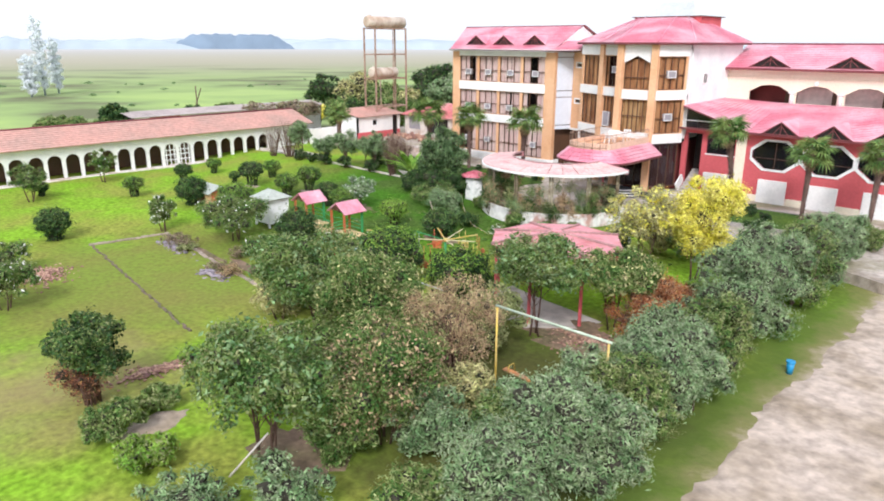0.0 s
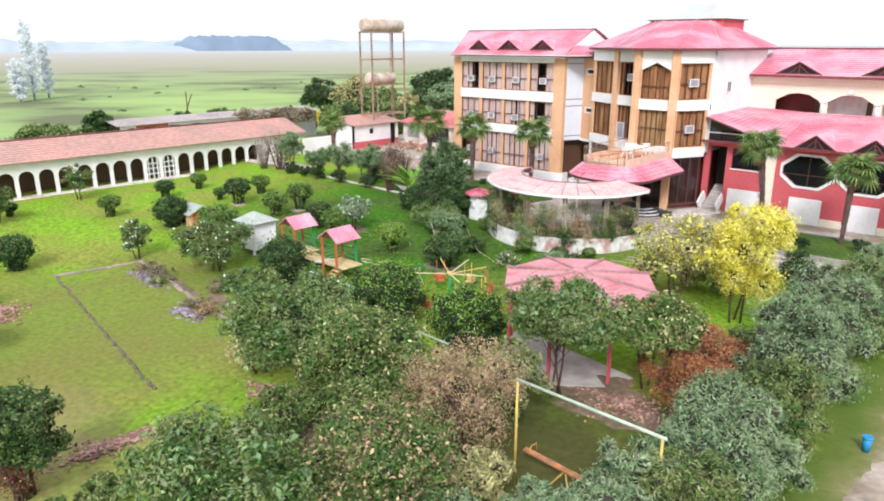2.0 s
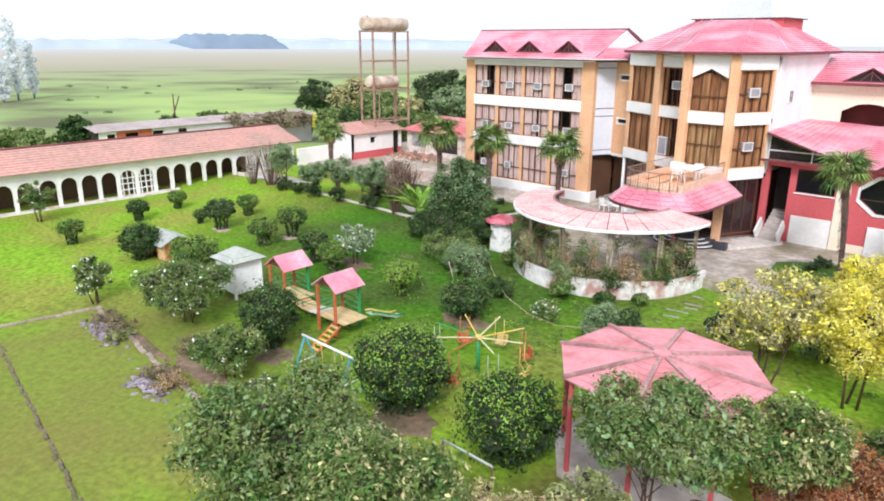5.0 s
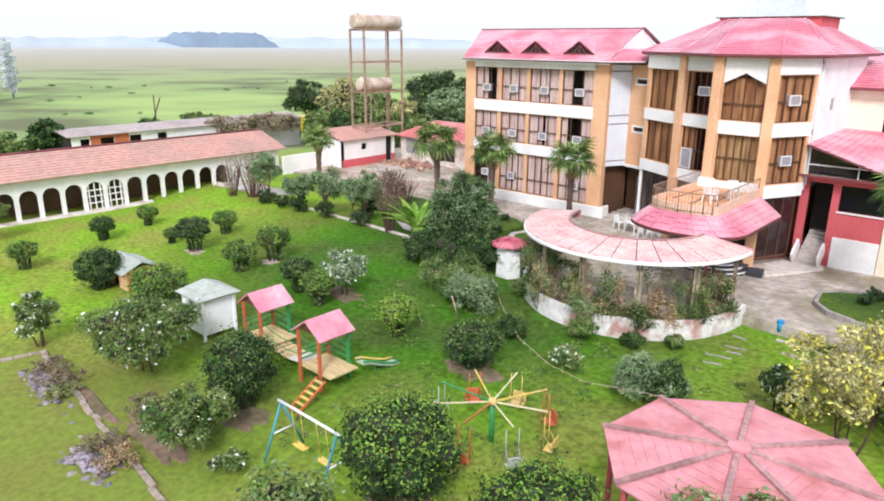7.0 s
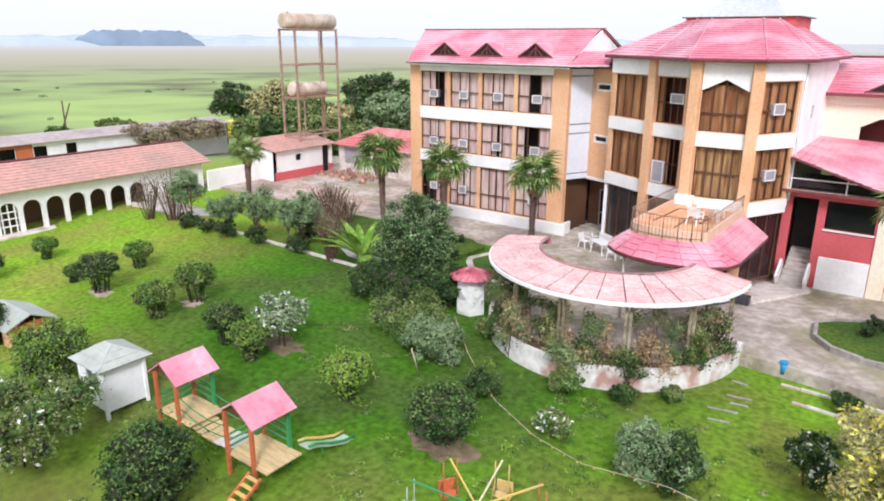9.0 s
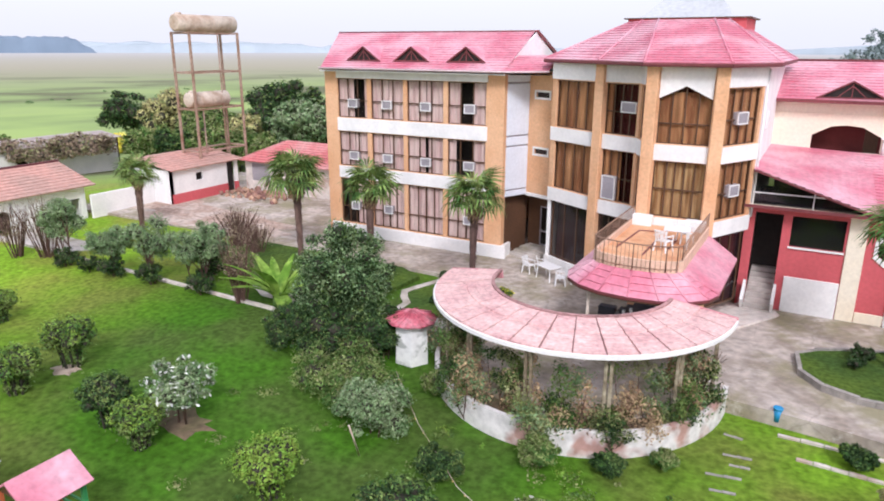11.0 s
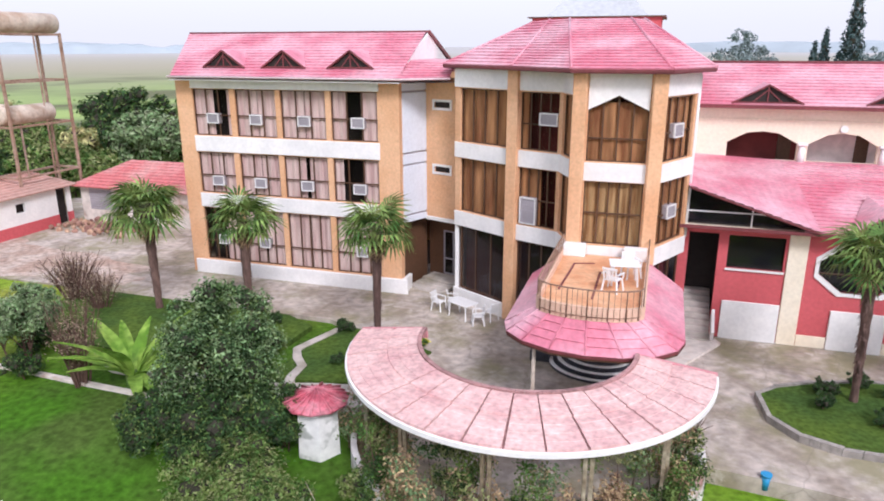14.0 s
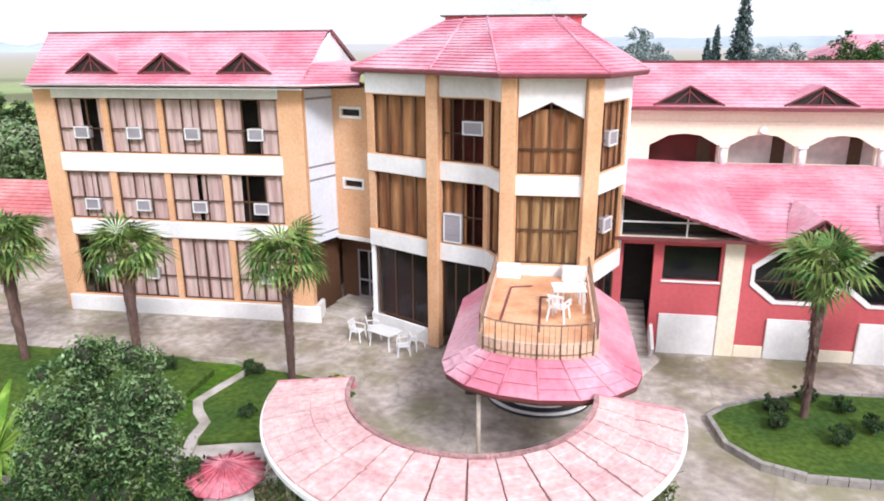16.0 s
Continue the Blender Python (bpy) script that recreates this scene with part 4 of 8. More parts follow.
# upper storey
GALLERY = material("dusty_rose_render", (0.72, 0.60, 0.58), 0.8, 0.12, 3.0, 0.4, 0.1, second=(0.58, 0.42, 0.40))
bm = bmesh.new()
UA = [(1.65, 1.55), (5.1, 1.45), (8.5, 1.45), (11.9, 1.45), (15.3, 1.45), (18.7, 1.45)]
holes = [(cx - w, cx + w, 6.55, 8.0) for cx, w in UA]
facade(bm, -1.9, RX1, 6.0, 9.2, holes, 0.25)
for cx, w in UA:
    for s in (-1, 1):
        tmp = bmesh.new()
        pts = [(cx + s * w, 7.35), (cx + s * w * 0.45, 7.82), (cx, 7.9), (cx, 8.0), (cx + s * w, 8.0)]
        v = [tmp.verts.new((x, y, z)) for y in (-0.25, 0.002) for x, z in pts]
        tmp.faces.new(v[:5])
        tmp.faces.new(v[5:][::-1])
        for i in range(5):
            tmp.faces.new((v[i], v[(i + 1) % 5], v[5 + (i + 1) % 5], v[5 + i]))
        merge(bm, tmp)
put(bm, Matrix.Translation((0, 7.0, 0)) @ MR)
part("upper_wall", bm, CREAM, rest, "cream upper wall with flattened arches")
bm = bmesh.new()
bbox(bm, -1.7, RX1, 6.93, 6.998, 8.4, 8.47, 0.01)
bbox(bm, -1.7, RX1, 6.9, 6.998, 9.0, 9.12, 0.01)
part("moulding", bm, CREAM, rest)
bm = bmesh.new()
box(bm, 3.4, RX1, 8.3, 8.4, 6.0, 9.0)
part("gallery_back_wall", bm, GALLERY, rest, "pinkish-white wall inside the gallery")
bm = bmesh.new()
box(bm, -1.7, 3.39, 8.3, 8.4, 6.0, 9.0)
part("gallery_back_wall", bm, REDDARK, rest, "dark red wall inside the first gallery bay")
bm = bmesh.new()
box(bm, -1.7, RX1, 7.3, 8.3, 8.1, 8.2)
part("gallery_ceiling", bm, WHITE, rest)
for cx in (3.4, 6.8, 10.2, 13.6, 17.0):
    bm = bmesh.new()
    tube(bm, [(cx, 6.92, 6.5), (cx, 6.92, 7.3)], [0.16, 0.13], 10)
    bbox(bm, cx - 0.22, cx + 0.22, 6.72, 6.99, 7.3, 7.42, 0.02)
    part("half_column", bm, WHITE, rest, "short white half column between arches")
bm = bmesh.new()
tube(bm, [(5.05, 6.97, 8.1), (5.05, 6.86, 8.12)], [0.18, 0.16], 12)
part("wall_lamp", bm, METAL_WHITE, rest)
for cx, w in UA:
    for a, b in ((0.55, 0.95),):
        bm = bmesh.new()
        box(bm, cx + w * a, cx + w * b, 8.26, 8.3, 6.3, 7.7)
        part("gallery_door", bm, BROWN, rest)
bm = bmesh.new()
courses(bm, (-1.9, 6.35, 9.15), (RX1 + 0.4, 6.35, 9.15), (-1.9, 11.2, 10.95), (RX1 + 0.4, 11.2, 10.95), 0.38)
courses(bm, (RX1 + 0.4, 16, 9.15), (-1.9, 16, 9.15), (RX1 + 0.4, 11.2, 10.95), (-1.9, 11.2, 10.95), 0.38)
roof3 = part("upper_roof", bm, ROOF, rest, "red tile roof over the upper storey")
bm = bmesh.new()
tube(bm, [(-1.9, 11.2, 10.98), (RX1 + 0.4, 11.2, 10.98)], [0.09, 0.09], 6)
box(bm, -1.9, RX1 + 0.4, 6.29, 6.35, 9.0, 9.16)
part("fascia", bm, ROOF_EDGE, roof3)
for cx in (1.6, 7.2, 12.8, 18.4):
    dormer(roof3, cx, 6.55, 9.28, 2.9, 0.78, 2.2)

# ---- curved pergola round the patio ----
PC = (-6.3, -10.1)
POST_GREY = material("weathered_post_paint", (0.22, 0.17, 0.11), 0.7, 0.3, 6.0, 1.5, 0.2, second=(0.40, 0.35, 0.25))
ring = thing("pergola", "half-ring pergola with a faded pink tiled top on steel posts", "pergola")
R_IN, R_OUT, Z_IN, Z_OUT = 3.3, 5.42, 3.25, 2.95


def on_ring(r, a, z):
    return (PC[0] + r * math.cos(a), PC[1] + r * math.sin(a), z)


def sweep(bm, prof, a0, a1, n):
    """A closed profile (radius, height) carried along the ring."""
    rows = [[bm.verts.new(on_ring(r, a0 + (a1 - a0) * i / n, z)) for r, z in prof] for i in range(n + 1)]
    for p, q in zip(rows, rows[1:]):
        for k in range(len(prof)):
            j = (k + 1) % len(prof)
            bm.faces.new((p[k], p[j], q[j], q[k]))
    bm.faces.new(rows[0])
    bm.faces.new(rows[-1])


N_PANEL = 17
rnd_p = random.Random(17)
A0, A1 = math.radians(180), math.radians(360)
deck = bmesh.new()
sweep(deck, [(R_OUT, Z_OUT - 0.14), (R_OUT, Z_OUT - 0.06), (R_IN, Z_IN - 0.06), (R_IN, Z_IN - 0.14)], A0, A1, N_PANEL * 3)
part("roof_deck", deck, RING_SEAM, ring)
for i in range(N_PANEL):
    a, b = A0 + (A1 - A0) * (i + 0.03 + rnd_p.uniform(-0.01, 0.01)) / N_PANEL, A0 + (A1 - A0) * (i + 0.97 + rnd_p.uniform(-0.01, 0.01)) / N_PANEL
    bm = bmesh.new()
    sag = rnd_p.uniform(-0.012, 0.016)
    prof = [(R_OUT, Z_OUT - 0.05)]
    for j in range(7):
        for f, lift in ((j / 7, 0.03), ((j + 0.94) / 7, 0.012 if j != 3 else -0.02)):
            prof.append((R_OUT + (R_IN - R_OUT) * f, Z_OUT + (Z_IN - Z_OUT) * f + lift + sag))
    prof.append((R_IN, Z_IN - 0.05))
    cols = [[bm.verts.new(on_ring(r, t, z)) for r, z in prof] for t in (a, (a + b) / 2, b)]
    for p, q in zip(cols, cols[1:]):
        for k in range(len(prof) - 1):
            bm.faces.new((p[k], q[k], q[k + 1], p[k + 1]))
    for col in (cols[0], cols[-1]):
        bm.faces.new(col)
    part("roof_panel", bm, RING_TILE, ring)
bm = bmesh.new()
for i, a in enumerate((A0 - 0.012, A1 + 0.012)):
    tmp = bmesh.new()
    beam(tmp, on_ring(R_IN - 0.1, a, Z_IN - 0.14), on_ring(R_OUT + 0.02, a, Z_OUT - 0.14), 0.1, 0.34)
    part("end_board", tmp, GAZ_ROOF, ring, "darker pink end board")
sweep(bm, [(R_OUT - 0.02, Z_OUT - 0.17), (R_OUT + 0.06, Z_OUT - 0.17), (R_OUT + 0.06, Z_OUT - 0.04), (R_OUT - 0.02, Z_OUT - 0.03)], A0, A1, 60)
part("fascia", bm, WHITE, ring, "white curved fascia")
bm = bmesh.new()
for i in range(90):
    a = A0 + (A1 - A0) * (i + 0.5) / 90
    p, q = on_ring(R_IN - 0.05, a - 0.016, Z_IN + 0.02), on_ring(R_IN - 0.05, a + 0.016, Z_IN + 0.02)
    beam(bm, p, q, 0.12, 0.1)
part("inner_edge", bm, RING_SEAM, ring, "row of ridge tiles along the inner edge")
for i in range(7):
    a = A0 + (A1 - A0) * (i + 0.12) / 6.24
    bm = bmesh.new()
    for s in (-0.09, 0.09):
        x, y, _ = on_ring(4.95, a + s / 5, 0)
        bbox(bm, x - 0.05, x + 0.05, y - 0.05, y + 0.05, -0.3, Z_OUT + 0.02, 0.01)
    part("post", bm, POST_GREY, ring)
# retaining wall of the patio
bm = bmesh.new()
sweep(bm, [(5.24, -1.4), (5.45, -1.4), (5.42, 0.32), (5.24, 0.32)], math.pi * 0.98, math.pi * 2.02, 36)
tagged(part("retaining_wall", bm, material("red_stained_whitewash", (0.74, 0.71, 0.69), 0.85, 0.2, 3.0, 0.9, 0.3, second=(0.45, 0.27, 0.23), mid=(0.48, 0.6))), "stained whitewashed curved retaining wall below the pergola", "wall", "", "structure")

bm = bmesh.new()
sweep(bm, [(4.25, -0.1), (5.235, -0.1), (5.235, 0.2), (4.3, 0.06)], math.pi * 1.01, math.pi * 1.99, 40)
tagged(part("planting_bed", bm, BEDSOIL), "reddish-brown soil bed below the pergola", "planting bed", "", "structure")

# ---- entrance canopy and balcony ----
RAIL_RUST = material("rusty_rail_paint", (0.36, 0.22, 0.15), 0.6, 0.25, 8.0)
DARK_TILE = material("dark_stair_tile", (0.06, 0.06, 0.075), 0.5, 0.2, 6.0)
canopy = thing("entrance_canopy", "balcony deck with a sloping red tile skirt over the entrance", "canopy")
FAN = [math.pi + math.pi * k / 8 for k in range(9)]
EAVE = [(-7.35, -3.4)] + [(-4.52 + 2.8 * math.cos(a), -8.5 + 1.86 * math.sin(a)) for a in FAN] + [(-1.72, -3.6)]
DECK = [(-6.2, -3.3)] + [(-4.61 + 1.6 * math.cos(a), -8.88 + 0.64 * math.sin(a)) for a in FAN] + [(-3.02, -3.3)]
N_FAN = len(EAVE) - 1
for i in range(N_FAN):
    bm = bmesh.new()
    courses(bm, (*EAVE[i], 3.13), (*EAVE[i + 1], 3.13), (*DECK[i], 3.95), (*DECK[i + 1], 3.95), 0.34)
    part("roof_panel", bm, ROOF, canopy)
bm = bmesh.new()
for i in range(N_FAN):
    beam(bm, (*EAVE[i], 3.09), (*EAVE[i + 1], 3.09), 0.05, 0.08)
part("eave_board", bm, ROOF_EDGE, canopy)
for i in range(N_FAN + 1):
    bm = bmesh.new()
    tube(bm, [(*EAVE[i], 3.16), (*DECK[i], 3.98)], [0.035, 0.035], 6)
    part("hip_cap", bm, ROOF, canopy)
bm = bmesh.new()
prism(bm, EAVE, 2.98, 3.04)
part("underside", bm, BROWN, canopy)
bm = bmesh.new()
prism(bm, DECK, 3.6, 4.12)
part("deck", bm, material("orange_deck_tile", (0.72, 0.42, 0.24), 0.7, 0.12, 6.0, 1.0, 0.1, second=(0.64, 0.30, 0.15)), canopy, "orange tiled balcony floor")
bm = bmesh.new()
for i in range(N_FAN):
    beam(bm, (*DECK[i], 4.14), (*DECK[i + 1], 4.14), 0.12, 0.42)
part("parapet", bm, material("pale_orange_render", (0.76, 0.52, 0.38), 0.75, 0.1, 6.0, 1.0, 0.1), canopy)
RAIL = bmesh.new()
for i in range(N_FAN):
    a, b = Vector((*DECK[i], 3.97)), Vector((*DECK[i + 1], 3.97))
    n = max(2, round((b - a).length / 0.17))
    for z, r in ((0.1, 0.016), (0.95, 0.024)):
        tube(RAIL, [a + Vector((0, -0.09, z)), b + Vector((0, -0.09, z))], [r, r], 6)
    for k in range(n + 1):
        p = a.lerp(b, k / n) + Vector((0, -0.09, 0))
        r = 0.02 if k in (0, n) else 0.009
        tube(RAIL, [p, p + Vector((0, 0, 0.95))], [r, r], 5)
part("railing", RAIL, RAIL_RUST, canopy, "thin weathered metal railing")
for x, y in ((-6.15, -9.6), (-2.95, -9.6)):
    bm = bmesh.new()
    tube(bm, [(x, y, 0), (x, y, 3.05)], [0.07, 0.06], 10)
    part("post", bm, RUST if x < -4 else RED, canopy)
steps = thing("entrance_steps", "curved entrance steps with dark treads and white nosings", "steps")
for k in range(3):
    r = 1.85 - 0.3 * k
    arc_pts = [(-4.55 + r * math.cos(t), -4.3 + r * 0.86 * math.sin(t)) for t in (math.pi + math.pi * i / 20 for i in range(21))]
    bm = bmesh.new()
    prism(bm, arc_pts + [(-4.55 + r, -3.4), (-4.55 - r, -3.4)], 0.15 * k - 0.02, 0.15 * (k + 1) - 0.05)
    step = part("step", bm, DARK_TILE, steps)
    bm = bmesh.new()
    inner = [(-4.55 + (x + 4.55) * (1 - 0.13 / r), -4.3 + (y + 4.3) * (1 - 0.13 / r)) for x, y in arc_pts]
    for p, q, u, v in zip(arc_pts, arc_pts[1:], inner[1:], inner):
        prism(bm, [p, q, u, v], 0.15 * (k + 1) - 0.055, 0.15 * (k + 1))
    bmesh.ops.remove_doubles(bm, verts=bm.verts[:], dist=0.002)
    part("nosing", bm, WHITE, step, "white curved step nosing")
for x in (-6.75, -2.3):
    bm = bmesh.new()
    bbox(bm, x - 0.38, x + 0.38, -4.65, -4.25, 0, 0.42, 0.02)
    part("cheek_block", bm, DARK_TILE, steps)
landing = thing("stair_landing", "low pale concrete landing before the restaurant stair", "landing", "", "structure")
bm = bmesh.new()
prism(bm, [(-3.3, -3.75), (-1.9, -4.3), (0.1, -0.9), (-0.35, -0.02), (-1.7, -0.02), (-3.0, -3.2)], -0.05, 0.1)
part("slab", bm, WALL_OLD, landing)

# ---- oval planting island in the drive ----
ISL = [(0.95, -5.2), (1.15, -6.9), (1.95, -7.9), (3.05, -8.35), (5.3, -8.35), (9.5, -8.0), (12.5, -6.6), (13.0, -4.8), (11.5, -3.4), (8.0, -2.9), (5.1, -3.0), (2.9, -3.75), (1.6, -4.5)]
bm = bmesh.new()
cx = sum(p[0] for p in ISL) / len(ISL)
cy = sum(p[1] for p in ISL) / len(ISL)
inn = [(cx + (x - cx) * 0.968, cy + (y - cy) * 0.935) for x, y in ISL]
for i in range(len(ISL)):
    j = (i + 1) % len(ISL)
    for k in range(4):
        f0, f1 = k / 4, (k + 0.96) / 4
        a, b = Vector(ISL[i]).lerp(Vector(ISL[j]), f0), Vector(ISL[i]).lerp(Vector(ISL[j]), f1)
        c, d = Vector(inn[j]).lerp(Vector(inn[i]), 1 - f1), Vector(inn[j]).lerp(Vector(inn[i]), 1 - f0)
        prism(bm, [tuple(a), tuple(b), tuple(c), tuple(d)], -0.05, 0.22 + 0.02 * ((i * 7 + k * 3) % 3))
tagged(part("kerb", bm, KERB), "grey stone kerb round the planted island", "kerb", "", "structure")
flat("island_grass", inn, 0.18, GRASS, "clipped grass on the drive island", "grass", 0.3)

# ---- octagonal garden gazebo ----
gaz = thing("gazebo", "open octagonal garden gazebo with a pink-red sheet roof", "gazebo", at=(4.25, -25.8, -0.75))
GZ_R, GZ_E, GZ_T = 3.08, 3.17, 3.52
corner = [(GZ_R * math.cos(math.radians(45 * k + 13)), GZ_R * math.sin(math.radians(45 * k + 13))) for k in range(8)]
for k in range(8):
    (xa, ya), (xb, yb) = corner[k], corner[(k + 1) % 8]
    bm = bmesh.new()
    courses(bm, (xa, ya, GZ_E), (xb, yb, GZ_E), (xa * 0.06, ya * 0.06, GZ_T), (xb * 0.06, yb * 0.06, GZ_T), 0.3, 0.02, 0.03)
    part("roof_panel", bm, GAZ_ROOF, gaz)
    bm = bmesh.new()
    beam(bm, (xa * 1.01, ya * 1.01, GZ_E + 0.05), (xa * 0.08, ya * 0.08, GZ_T + 0.03), 0.13, 0.09)
    part("hip_cap", bm, RING_SEAM, gaz)
    bm = bmesh.new()
    bbox(bm, xa * 0.92 - 0.06, xa * 0.92 + 0.06, ya * 0.92 - 0.06, ya * 0.92 + 0.06, 0, GZ_E, 0.015)
    part("post", bm, RED, gaz)
bm = bmesh.new()
prism(bm, [(0.26 * math.cos(6.283 * k / 10), 0.26 * math.sin(6.283 * k / 10)) for k in range(10)], GZ_T - 0.04, GZ_T + 0.1)
part("finial", bm, GAZ_ROOF, gaz)
bm = bmesh.new()
prism(bm, [(x * 1.02, y * 1.02) for x, y in corner], -0.3, 0.1)
part("floor_slab", bm, PAVING, gaz)

# ---- cloister range along the far side of the lawn ----
arc = thing("cloister_range", "long whitewashed arcade under a faded terracotta roof", "building")
AX, AZ = -44.5, -0.75
AY1, AY0, NB = -9.4, -57.4, 32
AYE = -4.4
bay = (AY1 - AY0) / NB
bm = bmesh.new()
for i in range(NB):
    y0 = AY1 - bay * (i + 1)
    yc, hw, sp = y0 + bay / 2, bay / 2 - 0.13, AZ + 1.55
    box(bm, AX - 0.3, AX, y0 - 0.13, y0 + 0.13, AZ, AZ + 2.9)
    n = 10
    for k in range(n):
        a, b = math.pi * k / n, math.pi * (k + 1) / n
        p = [(yc + hw * math.cos(t), sp + hw * math.sin(t)) for t in (a, b)]
        v = [bm.verts.new((x, yy, zz)) for x in (AX - 0.3, AX) for yy, zz in (p[0], p[1], (p[1][0], AZ + 2.9), (p[0][0], AZ + 2.9))]
        for f in ((0, 1, 2, 3), (7, 6, 5, 4), (0, 4, 5, 1)):
            bm.faces.new([v[q] for q in f])
box(bm, AX - 0.3, AX, AY1 - 0.2, AYE - 1.6, AZ, AZ + 2.9)
box(bm, AX - 0.3, AX, AYE - 0.4, AYE, AZ, AZ + 2.9)
box(bm, AX - 0.3, AX, AYE - 1.6, AYE - 0.4, AZ + 2.1, AZ + 2.9)
box(bm, AX - 0.02, AX + 0.02, AY0, AY1, AZ + 2.7, AZ + 2.95)
box(bm, AX - 6.3, AX - 0.3, AYE - 0.25, AYE, AZ - 1, AZ + 2.95)
part("arcade_wall", bm, WHITE, arc, "whitewashed round-arched arcade")
for yy in (-21.4, -19.9):
    i = int((AY1 - yy) / bay)
    yc = AY1 - bay * (i + 0.5)
    bm = bmesh.new()
    for dy in (-0.42, 0.0, 0.42):
        box(bm, AX - 0.18, AX - 0.12, yc + dy - 0.04, yc + dy + 0.04, AZ + 0.1, AZ + (2.1 if dy == 0 else 1.95))
    for z in (0.55, 1.05, 1.5):
        box(bm, AX - 0.185, AX - 0.125, yc - 0.55, yc + 0.55, AZ + z, AZ + z + 0.08)
    part("arch_window", bm, WHITE, arc, "white glazing frame filling one arch")
bm = bmesh.new()
bbox(bm, AX - 0.3, AX + 0.7, AY0, AY1 + 0.4, AZ - 0.6, AZ + 0.12, 0.03)
part("walkway", bm, WALL_OLD, arc)
bm = bmesh.new()
box(bm, AX - 2.4, AX - 2.3, AY0, AYE, AZ - 0.3, AZ + 2.9)
box(bm, AX - 6.5, AX - 6.3, AY0, AYE, AZ - 3, AZ + 3.0)
part("back_wall", bm, BROWN, arc, "dark brown inner wall")
bm = bmesh.new()
courses(bm, (AX + 0.5, AY0, AZ + 2.95), (AX + 0.5, AYE + 0.6, AZ + 2.95), (AX - 3.6, AY0, AZ + 4.25), (AX - 3.6, AYE + 0.6, AZ + 4.25), 0.42)
courses(bm, (AX - 6.8, AYE + 0.6, AZ + 3.1), (AX - 6.8, AY0, AZ + 3.1), (AX - 3.6, AYE + 0.6, AZ + 4.25), (AX - 3.6, AY0, AZ + 4.25), 0.42)
face(bm, (AX + 0.4, AYE + 0.55, AZ + 2.95), (AX - 6.7, AYE + 0.55, AZ + 3.1), (AX - 3.6, AYE + 0.55, AZ + 4.2))
part("roof", bm, OLDROOF, arc)
bm = bmesh.new()
tube(bm, [(AX - 3.6, AY0, AZ + 4.3), (AX - 3.6, AYE + 0.6, AZ + 4.3)], [0.1, 0.1], 6)
part("ridge_cap", bm, ROOF_EDGE, arc)

# ---- playground ----
YELLOW = material("yellow_paint", (0.72, 0.50, 0.10), 0.55, 0.12, 8.0, 1.5, second=(0.6, 0.45, 0.2))
PAINT_RED = material("orange_red_paint", (0.55, 0.15, 0.06), 0.55, 0.15, 8.0)
PAINT_GREEN = material("green_paint", (0.05, 0.30, 0.10), 0.5, 0.15, 8.0)
PAINT_TEAL = material("teal_paint", (0.08, 0.33, 0.38), 0.5, 0.15, 8.0)
PLANK = material("sun_bleached_planks", (0.66, 0.50, 0.26), 0.8, 0.18, 7.0, 1.5, 0.2, stretch=(0.4, 3, 1))
BLUE = material("blue_plastic", (0.03, 0.28, 0.55), 0.45, 0.08, 8.0)
GREYGREEN = material("grey_green_sheet", (0.42, 0.45, 0.40), 0.6, 0.12, 4.0, 1.0)


def play_tower(x0, x1, y0, y1, base):
    ob = thing("play_tower", "small wooden play tower with a red roof and yellow deck", "playground tower", "play towers", "", ((x0 + x1) / 2, (y0 + y1) / 2, base))
    w, d = (x1 - x0) / 2, (y1 - y0) / 2
    for sx in (-1, 1):
        for sy in (-1, 1):
            bm = bmesh.new()
            bbox(bm, sx * w - 0.06, sx * w + 0.06, sy * d - 0.06, sy * d + 0.06, -0.1, 2.2, 0.015)
            part("post", bm, PAINT_RED if sx * sy < 0 or sy < 0 else PAINT_GREEN, ob)
    for k in range(6):
        bm = bmesh.new()
        a = -d + 2 * d * k / 6
        bbox(bm, -w - 0.1, w + 0.55, a + 0.01, a + 2 * d / 6 - 0.01, 0.68, 0.74, 0.008)
        part("deck_plank", bm, PLANK, ob)
    for s in (-1, 1):
        bm = bmesh.new()
        slab(bm, [(s * (w + 0.28), -d - 0.15, 2.12), (s * (w + 0.28), d + 0.15, 2.12), (0, d + 0.15, 2.72), (0, -d - 0.15, 2.72)][::s], 0.05)
        part("roof_slope", bm, ROOF, ob)
    for y in (-d, d):
        bm = bmesh.new()
        slab(bm, [(-w, y, 2.2), (w, y, 2.2), (0, y, 2.64)], 0.03)
        part("gable", bm, BROWN, ob)
    for sx, sy0, sy1 in ((-1, -1, 1),):
        for z in (0.95, 1.15, 1.35):
            bm = bmesh.new()
            beam(bm, (sx * w, sy0 * d, z), (sx * w, sy1 * d, z), 0.05, 0.05)
            part("guard_rail", bm, PAINT_GREEN, ob)
        for z in (0.95, 1.2, 1.45):
            bm = bmesh.new()
            beam(bm, (-w, d, z), (w, d, z), 0.05, 0.05)
            part("guard_rail", bm, PAINT_GREEN, ob)
    return ob


